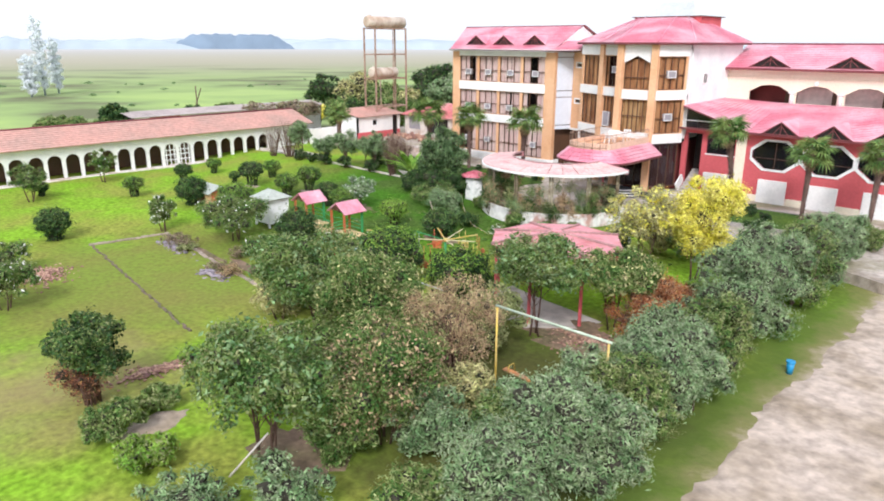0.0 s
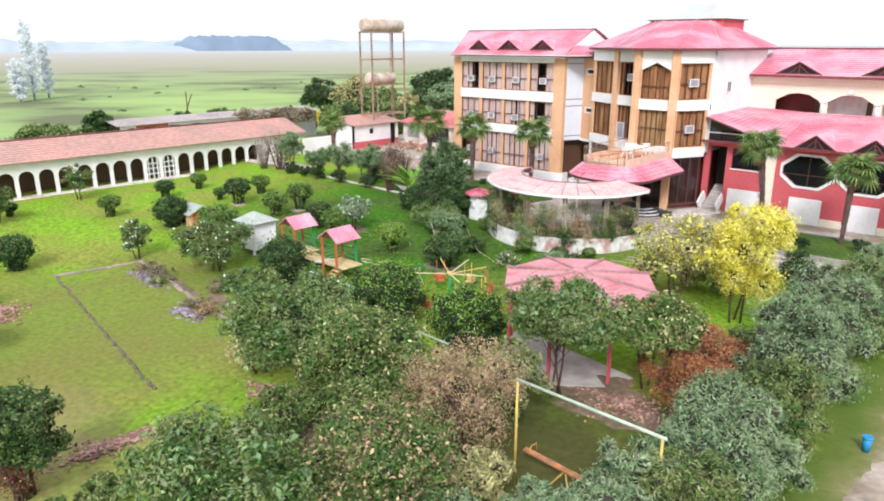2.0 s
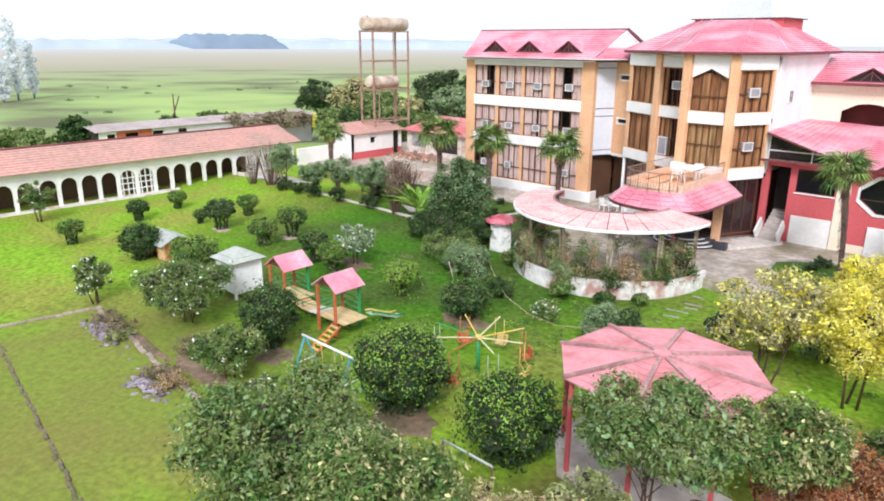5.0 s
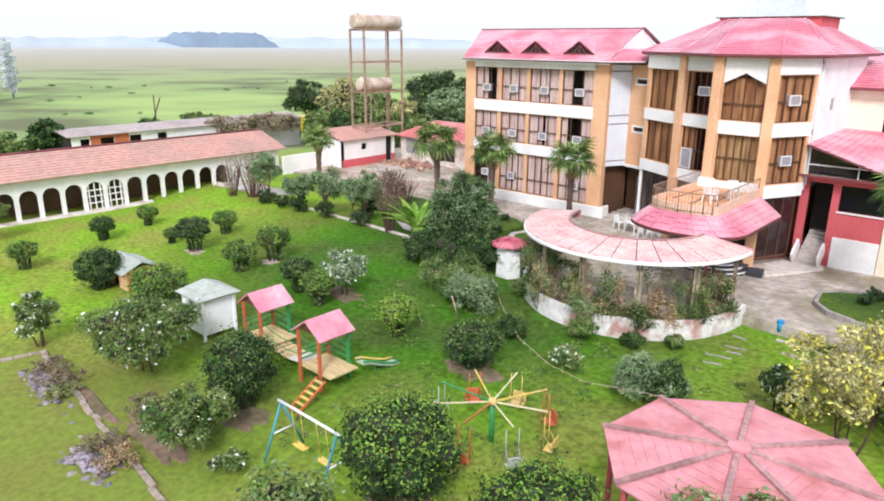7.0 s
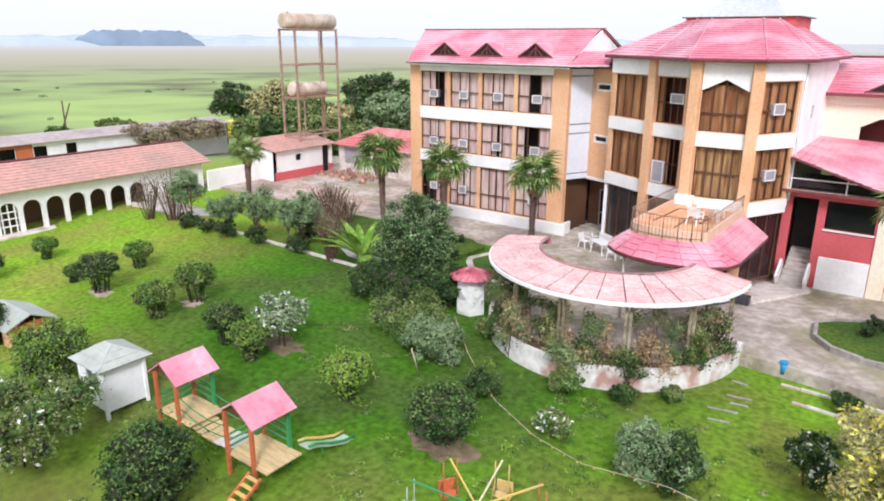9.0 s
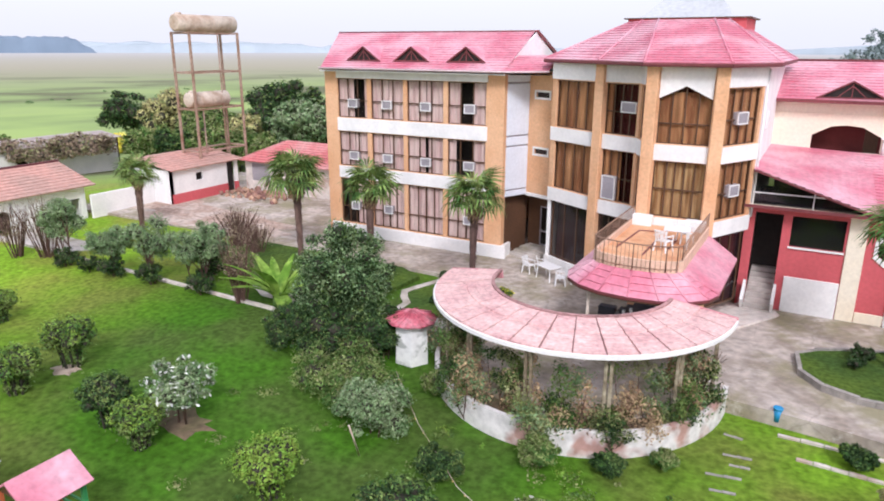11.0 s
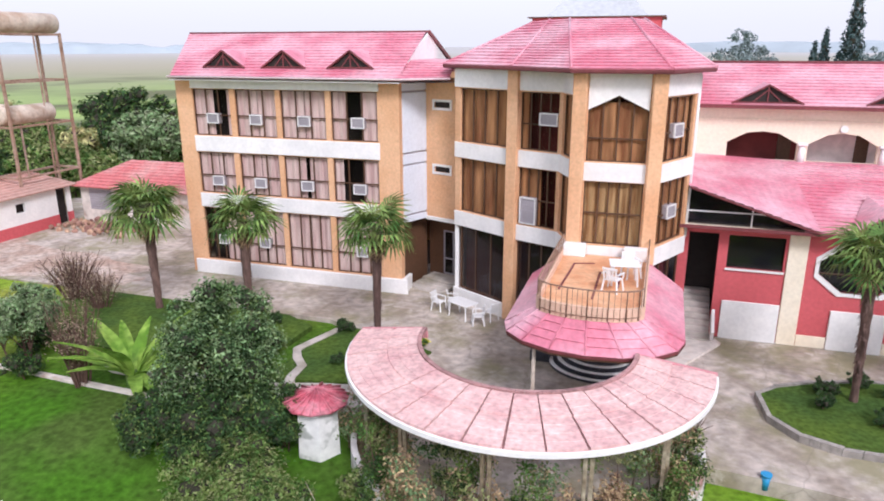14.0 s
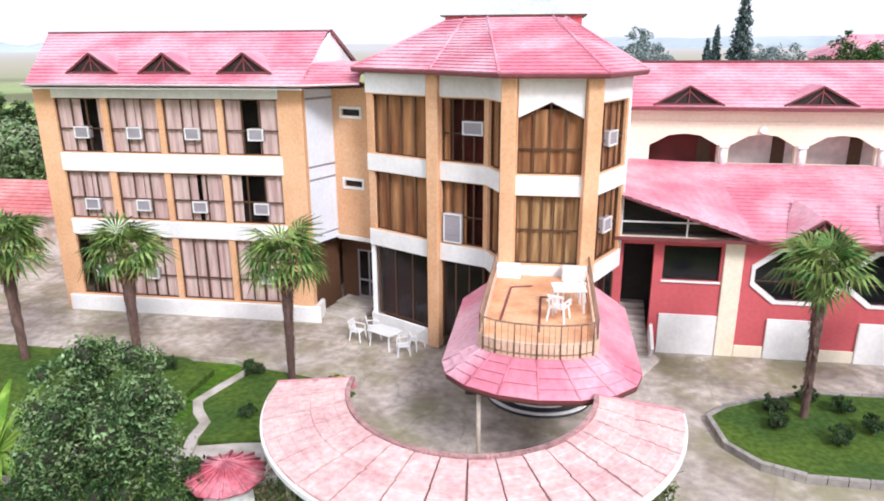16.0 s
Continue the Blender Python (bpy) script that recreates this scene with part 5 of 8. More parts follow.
play_tower(-11.3, -10.1, -26.6, -25.25, -0.82)
t1 = play_tower(-15.3, -14.15, -26.4, -25.05, -0.86)
slide = thing("slide", "short pale green children's slide off the play tower", "slide", at=(-9.75, -25.0, -0.82))
bm = bmesh.new()
prof = [(0.0, 0.76), (0.3, 0.7), (0.9, 0.42), (1.5, 0.2), (1.9, 0.16)]
for (ya, za), (yb, zb) in zip(prof, prof[1:]):
    slab(bm, [(-0.22, ya, za), (0.22, ya, za), (0.22, yb, zb), (-0.22, yb, zb)], 0.04)
part("chute", bm, material("pale_green_fibreglass", (0.45, 0.58, 0.42), 0.4, 0.1, 6.0), slide)
for s in (-0.24, 0.24):
    bm = bmesh.new()
    tube(bm, [(s, y, z + 0.1) for y, z in prof], [0.045] * 5, 6)
    part("side_rail", bm, YELLOW if s < 0 else PAINT_GREEN, slide)
for y, z in ((0.75, 0.45), (1.75, 0.13)):
    bm = bmesh.new()
    tube(bm, [(0, y, -0.1), (0, y, z)], [0.03, 0.03], 6)
    part("leg", bm, PAINT_GREEN, slide)
ladder = thing("ladder", "wooden ladder up to the play deck", "ladder", at=(-9.75, -27.35, -0.85))
for s in (-0.25, 0.25):
    bm = bmesh.new()
    beam(bm, (s, -0.75, 0.0), (s, 0.52, 0.78), 0.06, 0.08)
    part("stringer", bm, PAINT_RED, ladder)
for k in range(6):
    f = (k + 0.5) / 6
    bm = bmesh.new()
    bbox(bm, -0.25, 0.25, -0.75 + 1.27 * f - 0.06, -0.75 + 1.27 * f + 0.06, 0.78 * f - 0.02, 0.78 * f + 0.025, 0.006)
    part("rung", bm, YELLOW, ladder)
bridge = thing("play_bridge", "sloping boarded bridge with rope rails between the play towers", "play bridge", at=(-12.7, -25.8, -0.84))
for k in range(9):
    bm = bmesh.new()
    x = -1.4 + 2.7 * k / 9
    z = 0.66 - 0.22 * math.sin(math.pi * (k + 0.5) / 9)
    bbox(bm, x + 0.01, x + 0.29, -0.45, 0.45, z - 0.025, z + 0.025, 0.008)
    part("board", bm, WALL_OLD if k > 4 else PLANK, bridge)
for s in (-0.5, 0.5):
    bm = bmesh.new()
    tube(bm, [(-1.45, s, 1.5), (-0.7, s, 1.32), (0, s, 1.25), (0.7, s, 1.32), (1.3, s, 1.5)], [0.02] * 5, 5)
    tube(bm, [(-1.45, s, 1.1), (-0.7, s, 0.92), (0, s, 0.86), (0.7, s, 0.92), (1.3, s, 1.1)], [0.02] * 5, 5)
    part("rope", bm, PAINT_GREEN, bridge)

PLAY_WHITE = material("fresh_white_boards", (0.88, 0.88, 0.9), 0.6, 0.05, 8.0)
play_house = thing("play_house", "raised white wooden playhouse with a grey-green hipped roof", "playhouse", at=(-17.95, -26.5, -0.9))
W, D = 0.78, 0.74
for sx, sy in ((-1, -1), (1, -1), (1, 1), (-1, 1)):
    bm = bmesh.new()
    bbox(bm, sx * W - 0.06, sx * W + 0.06, sy * D - 0.06, sy * D + 0.06, -0.1, 2.05, 0.01)
    part("corner_post", bm, PLAY_WHITE, play_house)
bm = bmesh.new()
box(bm, -W, W, -D, D, 0.38, 0.46)
part("floor", bm, PLAY_WHITE, play_house)
bm = bmesh.new()
facade(bm, -W, W, 0.46, 2.03, [(-0.4, 0.4, 1.05, 1.75)], 0.05)
put(bm, Matrix.Translation((0, -D, 0)) @ MR)
part("front_wall", bm, PLAY_WHITE, play_house, "white boarded wall with an opening")
for m in (pose(W, 0, 0, 0, 0, 90), pose(0, D, 0, 0, 0, 180), pose(-W, 0, 0, 0, 0, -90)):
    bm = bmesh.new()
    facade(bm, -D, D, 0.46, 2.03, [], 0.05)
    part("wall_panel", put(bm, m @ MR), PLAY_WHITE, play_house)
bm = bmesh.new()
e = [(-W - 0.25, -D - 0.25), (W + 0.25, -D - 0.25), (W + 0.25, D + 0.25), (-W - 0.25, D + 0.25)]
r = [(-0.25, 0), (0.25, 0), (0.25, 0), (-0.25, 0)]
for i in range(4):
    j = (i + 1) % 4
    courses(bm, (*e[i], 2.03), (*e[j], 2.03), (*r[i], 2.55), (*r[j], 2.55), 0.4, 0.02, 0.03)
part("roof", bm, GREYGREEN, play_house)

shed = thing("garden_shed", "small orange-brick garden shed with a grey gabled roof", "shed", at=(-26.6, -26.1, -0.95))
bm = bmesh.new()
facade(bm, -1.2, 1.2, -0.1, 1.3, [(-0.4, 0.4, 0.3, 1.0)], 0.12)
put(bm, Matrix.Translation((0, -0.85, 0)) @ MR)
part("front_wall", bm, ORANGE, shed)
bm = bmesh.new()
box(bm, -1.2, -1.08, -0.73, 0.85, -0.1, 1.3)
box(bm, 1.08, 1.2, -0.73, 0.85, -0.1, 1.3)
box(bm, -1.08, 1.08, 0.73, 0.85, -0.1, 1.3)
part("side_wall", bm, PAINT_RED, shed)
bm = bmesh.new()
for s in (-1, 1):
    slab(bm, [(-1.4, s * 1.1, 1.22), (1.4, s * 1.1, 1.22), (1.4, 0, 1.72), (-1.4, 0, 1.72)][::-s], 0.05)
part("roof", bm, GREYGREEN, shed)

CREAMY = material("faded_cream_paint", (0.74, 0.66, 0.40), 0.55, 0.15, 8.0)
car = thing("carousel", "eight-armed children's roundabout with hanging painted seats", "roundabout", at=(-3.4, -25.0, -0.76))
bm = bmesh.new()
tube(bm, [(0, 0, -0.1), (0, 0, 1.5)], [0.09, 0.07], 10)
part("mast", bm, PAINT_GREEN, car)
bm = bmesh.new()
tube(bm, [(0, 0, 1.42), (0, 0, 1.58)], [0.15, 0.12], 12)
part("hub", bm, YELLOW, car)
for k in range(8):
    a = math.radians(45 * k + 12)
    c, s = math.cos(a), math.sin(a)
    bm = bmesh.new()
    beam(bm, (0.15 * c, 0.15 * s, 1.5), (1.85 * c, 1.85 * s, 1.68), 0.042, 0.042)
    part("arm", bm, (CREAMY, YELLOW, CREAMY, YELLOW, PAINT_GREEN, CREAMY, PAINT_RED, CREAMY)[k], car)
    m = Matrix.Translation((1.85 * c, 1.85 * s, 0)) @ pose(0, 0, 0, 0, 0, math.degrees(a) + 90)
    bm = bmesh.new()
    for q in (-0.2, 0.2):
        tube(bm, [(q, 0, 1.6), (q, 0, 0.5)], [0.018, 0.018], 5)
        tube(bm, [(q, -0.28, 0.5), (q, 0, 1.0), (q, 0.25, 0.5)], [0.014] * 3, 5)
    bbox(bm, -0.24, 0.24, -0.28, 0.02, 0.46, 0.5, 0.01)
    bbox(bm, -0.24, 0.24, -0.32, -0.28, 0.5, 0.85, 0.01)
    part("seat", put(bm, m), (YELLOW, PAINT_RED, YELLOW, PAINT_RED, GREYGREEN, YELLOW, PAINT_RED, GREYGREEN)[k], car)

swing = thing("swing_set", "teal A-frame swing set with yellow seats", "swing", at=(-6.65, -29.7, -0.88))
for x, nm in ((-1.35, 0), (1.35, 1)):
    for y in (-0.75, 0.75):
        bm = bmesh.new()
        tube(bm, [(x, y, -0.05), (x, 0, 1.78)], [0.045, 0.04], 8)
        part("leg", bm, PAINT_TEAL, swing)
    bm = bmesh.new()
    tube(bm, [(x, -0.4, 0.8), (x, 0.4, 0.8)], [0.03, 0.03], 6)
    part("brace", bm, METAL_WHITE, swing)
bm = bmesh.new()
tube(bm, [(-1.5, 0, 1.78), (1.5, 0, 1.78)], [0.045, 0.045], 8)
part("top_bar", bm, METAL_WHITE, swing)
for x in (-0.6, 0.6):
    bm = bmesh.new()
    for q in (-0.22, 0.22):
        tube(bm, [(x + q, 0, 1.76), (x + q, 0.12, 0.5)], [0.012, 0.012], 5)
    bbox(bm, x - 0.28, x + 0.28, -0.02, 0.22, 0.46, 0.5, 0.01)
    part("seat", bm, YELLOW, swing)

# tall frame with a pale crossbar under the trees
frame_ob = thing("climbing_frame", "tall frame of yellow posts and a pale green crossbar", "climbing frame", at=(9.6, -34.4, ground_z(9.6, -34.4)))
bm = bmesh.new()
tube(bm, [(-1.85, 0, 3.4), (2.5, 0, 3.4)], [0.045, 0.045], 8)
part("crossbar", bm, material("pale_green_paint", (0.50, 0.58, 0.44), 0.5, 0.2, 6.0), frame_ob)
for x in (-1.8, 2.4):
    bm = bmesh.new()
    tube(bm, [(x, 0, -0.1), (x, 0, 3.4)], [0.04, 0.036], 8)
    part("post", bm, YELLOW, frame_ob)

saw = thing("seesaw", "weathered orange plank seesaw under the trees", "seesaw", at=(8.8, -33.4, ground_z(8.8, -33.4)))
bm = bmesh.new()
beam(bm, (-1.4, 0, 0.6), (1.3, 0.1, 0.4), 0.2, 0.05)
part("plank", bm, material("worn_orange_paint", (0.52, 0.22, 0.08), 0.6, 0.3, 5.0, 2.0, 0.2, second=(0.32, 0.17, 0.1)), saw)
bm = bmesh.new()
for e in (-1, 1):
    tube(bm, [(0.35 * e, -0.25, -0.05), (0.0, 0.05, 0.47), (0.35 * e, 0.3, -0.05)], [0.03, 0.03, 0.03], 6)
part("pivot", bm, YELLOW, saw)
for x, z in ((-1.1, 0.6), (1.0, 0.43)):
    bm = bmesh.new()
    tube(bm, [(x, -0.16, z), (x, -0.12, z + 0.26), (x, 0.16, z + 0.26), (x, 0.2, z)], [0.015] * 4, 6)
    part("handle", bm, YELLOW, saw)

# ---- sunken plot with low stone kerbs ----
MOSSY = material("mossy_field_stone", (0.17, 0.13, 0.09), 0.9, 0.3, 5.0, 1.5, 0.3, second=(0.12, 0.115, 0.06))

KERB_PINK = material("pinkish_field_stone", (0.36, 0.29, 0.24), 0.9, 0.3, 5.0, 1.5, 0.3, second=(0.22, 0.18, 0.13))


def kerb_run(a, b, n, mat, w=0.22, h=0.1):
    run = thing("plot_kerb", "low rough stone kerb round the sunken grass plot", "kerb", "plot kerbs", "structure")
    a, b = Vector((*a, 0)), Vector((*b, 0))
    d = (b - a).normalized()
    s = Vector((-d.y, d.x, 0))
    r = random.Random(n)
    for k in range(n):
        p, q = a.lerp(b, (k + 0.01) / n), a.lerp(b, (k + 0.99) / n)
        z = ground_z(*((p + q) / 2).xy)
        bm = bmesh.new()
        o = s * r.uniform(-0.07, 0.07)
        t = r.uniform(-0.02, 0.025)
        v = [bm.verts.new(c + o + s * w / 2 * e + Vector((0, 0, zz))) for zz in (z - 0.3, z + h + t) for c, e in ((p, -1), (q, -1), (q, 1), (p, 1))]
        for f in ((3, 2, 1, 0), (4, 5, 6, 7), (0, 1, 5, 4), (1, 2, 6, 5), (2, 3, 7, 6), (3, 0, 4, 7)):
            bm.faces.new([v[i] for i in f])
        bmesh.ops.bevel(bm, geom=bm.edges[:], offset=0.03, segments=1, affect="EDGES")
        part("stone", bm, mat, run)


kerb_run((-22.9, -36.6), (-21.7, -32.2), 9, KERB_PINK)
kerb_run((-21.7, -32.2), (-8.6, -33.3), 24, KERB_PINK)
kerb_run((-22.7, -36.5), (-6.2, -38.5), 46, MOSSY, 0.13, 0.065)
verts, faces = [], []
for j in range(13):
    for i in range(25):
        u, v = i / 24, j / 12
        p = Vector((-22.7, -36.5)).lerp(Vector((-6.2, -38.4)), u).lerp(Vector((-21.6, -32.3)).lerp(Vector((-8.4, -33.4)), u), v)
        verts.append((p.x, p.y, ground_z(p.x, p.y) + (0.05 if 0 < i < 24 else -0.03)))
        if i < 24 and j < 12:
            k = j * 25 + i
            faces.append((k, k + 1, k + 26, k + 25))
me = bpy.data.meshes.new("plot_grass")
me.from_pydata(verts, [], faces)
me.materials.append(FIELD)
tagged(soft(new("plot_grass", me)), "yellowish rough grass in the sunken plot", "grass", "", "structure")


def litter(name, label, category, x, y, rx, ry, n, size, mat, seed, hump=0.25):
    """A low heap of stones or fallen leaves."""
    r = random.Random(seed)
    bm = bmesh.new()
    for k in range(n):
        a, q = r.uniform(0, 6.283), min(1.35, abs(r.gauss(0.1, 0.55)))
        px, py = x + rx * q * (1 + 0.25 * math.sin(3 * a + seed)) * math.cos(a), y + ry * q * (1 + 0.3 * math.sin(2 * a + seed)) * math.sin(a)
        tmp = bmesh.new()
        bmesh.ops.create_icosphere(tmp, subdivisions=1, radius=size * r.uniform(0.5, 1.4))
        for v in tmp.verts:
            v.co *= 1 + r.uniform(-0.3, 0.3)
            v.co.z *= 0.55
        merge(bm, tmp, Matrix.Translation((px, py, ground_z(px, py) + hump * max(0.0, 1 - q) + 0.02)))
    return tagged(part(name, bm, mat), label, category, "", "stuff")


VIOLET = material("violet_grey_stones", (0.245, 0.215, 0.255), 0.85, 0.3, 6.0, 2.0, 0.3, second=(0.17, 0.14, 0.13), island=0.6)
LEAFLITTER = material("red_brown_leaf_litter", (0.30, 0.165, 0.12), 0.9, 0.3, 6.0, 2.0, 0.3, second=(0.38, 0.23, 0.18), island=0.5)
litter("rock_bed", "heap of violet-grey stones in the plot corner", "rocks", -12.4, -34.0, 1.3, 0.6, 190, 0.12, VIOLET, 1)
litter("rock_bed", "heap of violet-grey stones beside the plot kerb", "rocks", -18.4, -33.2, 2.2, 0.55, 230, 0.12, VIOLET, 2)
litter("leaf_litter", "bed of red-brown fallen leaves", "leaf litter", -3.3, -41.3, 0.6, 1.75, 800, 0.06, LEAFLITTER, 3, 0.12)
litter("leaf_litter", "bed of red-brown fallen leaves", "leaf litter", -18.8, -40.6, 2.2, 1.3, 800, 0.065, LEAFLITTER, 4, 0.08)
litter("leaf_litter", "pinkish fallen leaves below the shrubs", "leaf litter", -2.6, -35.8, 1.3, 0.7, 420, 0.055, LEAFLITTER, 5, 0.1)
litter("leaf_litter", "red-brown fallen leaves before the gazebo", "leaf litter", 7.9, -28.3, 2.6, 1.1, 800, 0.05, LEAFLITTER, 6, 0.06)
flat_spots = [(0.76, -43.2, 0.75, 1.3), (9.2, -25.2, 2.2, 1.6), (6.8, -27.5, 1.4, 1.2), (-11.2, -29.2, 1.6, 0.9), (-3.2, -29.2, 2.0, 1.3), (-12.2, -32.0, 2.4, 0.6),
              (-7.0, -21.6, 1.5, 1.0), (-23.6, -19.6, 0.8, 0.6), (-16.8, -20.0, 1.6, 0.9), (-28.6, -21.5, 1.0, 0.6), (7.4, -28.6, 2.6, 1.5), (-17.4, -32.5, 4.2, 0.5), (2.5, -36.5, 3.5, 2.0), (5.5, -41.0, 2.2, 1.4)]
for i, (x, y, rx, ry) in enumerate(flat_spots):
    r = random.Random(i)
    ring_pts = []
    bm = bmesh.new()
    mid = bm.verts.new((x, y, ground_z(x, y) + 0.05))
    for k in range(22):
        a = 6.283 * k / 22
        q = 1 + r.uniform(-0.3, 0.25)
        px, py = x + rx * q * math.cos(a), y + ry * q * math.sin(a)
        ring_pts.append((bm.verts.new((x + (px - x) * 0.7, y + (py - y) * 0.7, ground_z(x + (px - x) * 0.7, y + (py - y) * 0.7) + 0.035)), bm.verts.new((px, py, ground_z(px, py) - 0.06))))
    for k in range(22):
        a, b = ring_pts[k], ring_pts[(k + 1) % 22]
        bm.faces.new((mid, a[0], b[0]))
        bm.faces.new((a[0], a[1], b[1], b[0]))
    tagged(part("bare_soil", bm, SOIL if i in (0, 7, 9) else BEDSOIL), "patch of bare brown soil in the lawn", "soil", "", "structure")

# worn earth over the yard beside the shed
YARD_SOIL = material("pinkish_brown_yard_earth", (0.40, 0.285, 0.225), 0.95, 0.32, 3.2, 0.6, 0.5, second=(0.53, 0.44, 0.38), bump_dist=0.06)
rr = random.Random(31)
for cx, cy, rx, ry in ((-36.5, -0.4, 6.6, 2.4), (-31.2, -1.7, 2.6, 1.2), (-43.0, 1.2, 3.2, 2.2)):
    pts = []
    for k in range(44):
        a = 6.2832 * k / 44
        q = 1 + 0.12 * math.sin(3 * a + cx) + 0.08 * math.sin(7 * a + cy) + rr.uniform(-0.05, 0.05)
        pts.append((cx + rx * q * math.cos(a), cy + ry * q * math.sin(a)))
    flat("yard_earth", pts, 0.012 + 0.004 * (cx < -35) + 0.004 * (cx < -40), YARD_SOIL, "trodden pinkish-brown earth over the yard paving", "earth", 0.1)

# ---- garden path with white kerb, small walks ----
flat("garden_path", [(-44.0, -10.8), (-16.6, -11.6), (-11.3, -10.4), (-11.3, -8.0), (-16.8, -9.6), (-44.0, -8.4)], -0.02, PAVING, "worn concrete garden path", "path", 0.9)
bm = bmesh.new()
for k in range(34):
    x0, x1 = -44.0 + 27.4 * k / 34, -44.0 + 27.4 * (k + 0.97) / 34
    ya, yb = -10.9 - 0.8 * (x0 + 44) / 27.4, -10.9 - 0.8 * (x1 + 44) / 27.4
    prism(bm, [(x0, ya - 0.12), (x1, yb - 0.12), (x1, yb + 0.1), (x0, ya + 0.1)], -0.9, 0.1)
tagged(part("path_kerb", bm, WALL_OLD), "whitish kerb along the garden path", "kerb", "", "structure")
flat("palm_bed", [(-30, -8.2), (-17.2, -9.4), (-16.9, -4.2), (-18.5, -3.4), (-30, -3.3)], 0.05, GRASS, "grass bed under the palms", "grass", 0.9)
def stone_walk(pts, w):
    bm = bmesh.new()
    rows = []
    for i, p in enumerate(pts):
        a, b = Vector(pts[max(0, i - 1)]), Vector(pts[min(len(pts) - 1, i + 1)])
        d = (b - a).normalized()
        s = Vector((-d.y, d.x)) * w / 2
        q = Vector(p)
        rows.append([bm.verts.new((*(q + s * e), z)) for e, z in ((-1, -0.1), (-1, 0.085), (1, 0.085), (1, -0.1))])
    for p, q in zip(rows, rows[1:]):
        for k in range(3):
            bm.faces.new((p[k], p[k + 1], q[k + 1], q[k]))
    tagged(part("garden_walk", bm, PAVING), "narrow winding concrete walk through the grass", "path", "", "structure")


stone_walk([(-13.4, -2.7), (-14.4, -3.4), (-15.5, -4.1), (-15.9, -5.3), (-16.3, -6.6), (-15.9, -7.3), (-15.35, -7.9), (-15.3, -8.8), (-15.0, -9.9)], 0.36)
flat("palm_bed", [(-16.3, -9.2), (-12.0, -8.4), (-11.0, -5.2), (-12.5, -4.4), (-15.8, -3.7)], 0.05, GRASS, "grass bed beside the pergola", "grass", 0.9)
for i, (xa, ya, xb, yb) in enumerate([(0.85, -10.9, 4.9, -10.95), (1.46, -12.13, 4.3, -12.3), (-0.56, -12.88, 0.29, -12.8), (-0.87, -14.18, 0.14, -14.04), (-0.64, -14.96, 0.08, -14.87), (-0.7, -11.62, -0.1, -11.72), (-0.3, -13.4, 0.3, -13.36)]):
    bm = bmesh.new()
    n = 6 if i < 2 else 2
    for k in range(n):
        p, q = (xa + (xb - xa) * (k + 0.02) / n, ya + (yb - ya) * (k + 0.02) / n), (xa + (xb - xa) * (k + 0.98) / n, ya + (yb - ya) * (k + 0.98) / n)
        z = ground_z((p[0] + q[0]) / 2, (p[1] + q[1]) / 2) - (0.03 if i < 2 else 0.075) + 0.015 * (k % 2)
        beam(bm, (*p, z), (*q, z), 0.13 if i < 2 else 0.09, 0.2)
    tagged(part("edging", bm, WALL_OLD if i < 2 else KERB), "low whitish edging in the grass" if i < 2 else "short mossy stone edging sunk in the grass", "edging", "", "structure")

# ---- gate pillar with a red tiled cap ----
pil = thing("garden_pillar", "stout weathered white pillar with a faceted red cap", "pillar", at=(-12.4, -12.2, -0.55))
CAP_RED = material("crimson_cap_tiles", (0.50, 0.105, 0.145), 0.55, 0.3, 7.0, 1.8, 0.25, second=(0.62, 0.25, 0.29))
PILLAR_WHITE = material("peeling_whitewash", (0.84, 0.84, 0.82), 0.8, 0.1, 4.0, 1.6, 0.2, second=(0.45, 0.47, 0.44), mid=(0.54, 0.64))
bm = bmesh.new()
tube(bm, [(0, 0, -0.3), (0, 0, 1.95)], [0.74, 0.69], 6)
for f in bm.faces:
    f.smooth = False
part("shaft", bm, PILLAR_WHITE, pil)
for k in range(10):
    a, b = 6.283 * k / 10, 6.283 * (k + 1) / 10
    bm = bmesh.new()
    slab(bm, [(1.02 * math.cos(a), 1.02 * math.sin(a), 1.93), (1.02 * math.cos(b), 1.02 * math.sin(b), 1.93), (0, 0, 2.3)], 0.05)
    for q, w in ((0.0, 0.05), (0.5, 0.028)):
        c = a + (b - a) * q
        rr = 1.03 if q == 0 else 0.985
        tube(bm, [(rr * math.cos(c), rr * math.sin(c), 1.95), (0.03 * math.cos(c), 0.03 * math.sin(c), 2.31)], [w, w * 0.6], 5)
    part("cap_tile", bm, CAP_RED, pil)

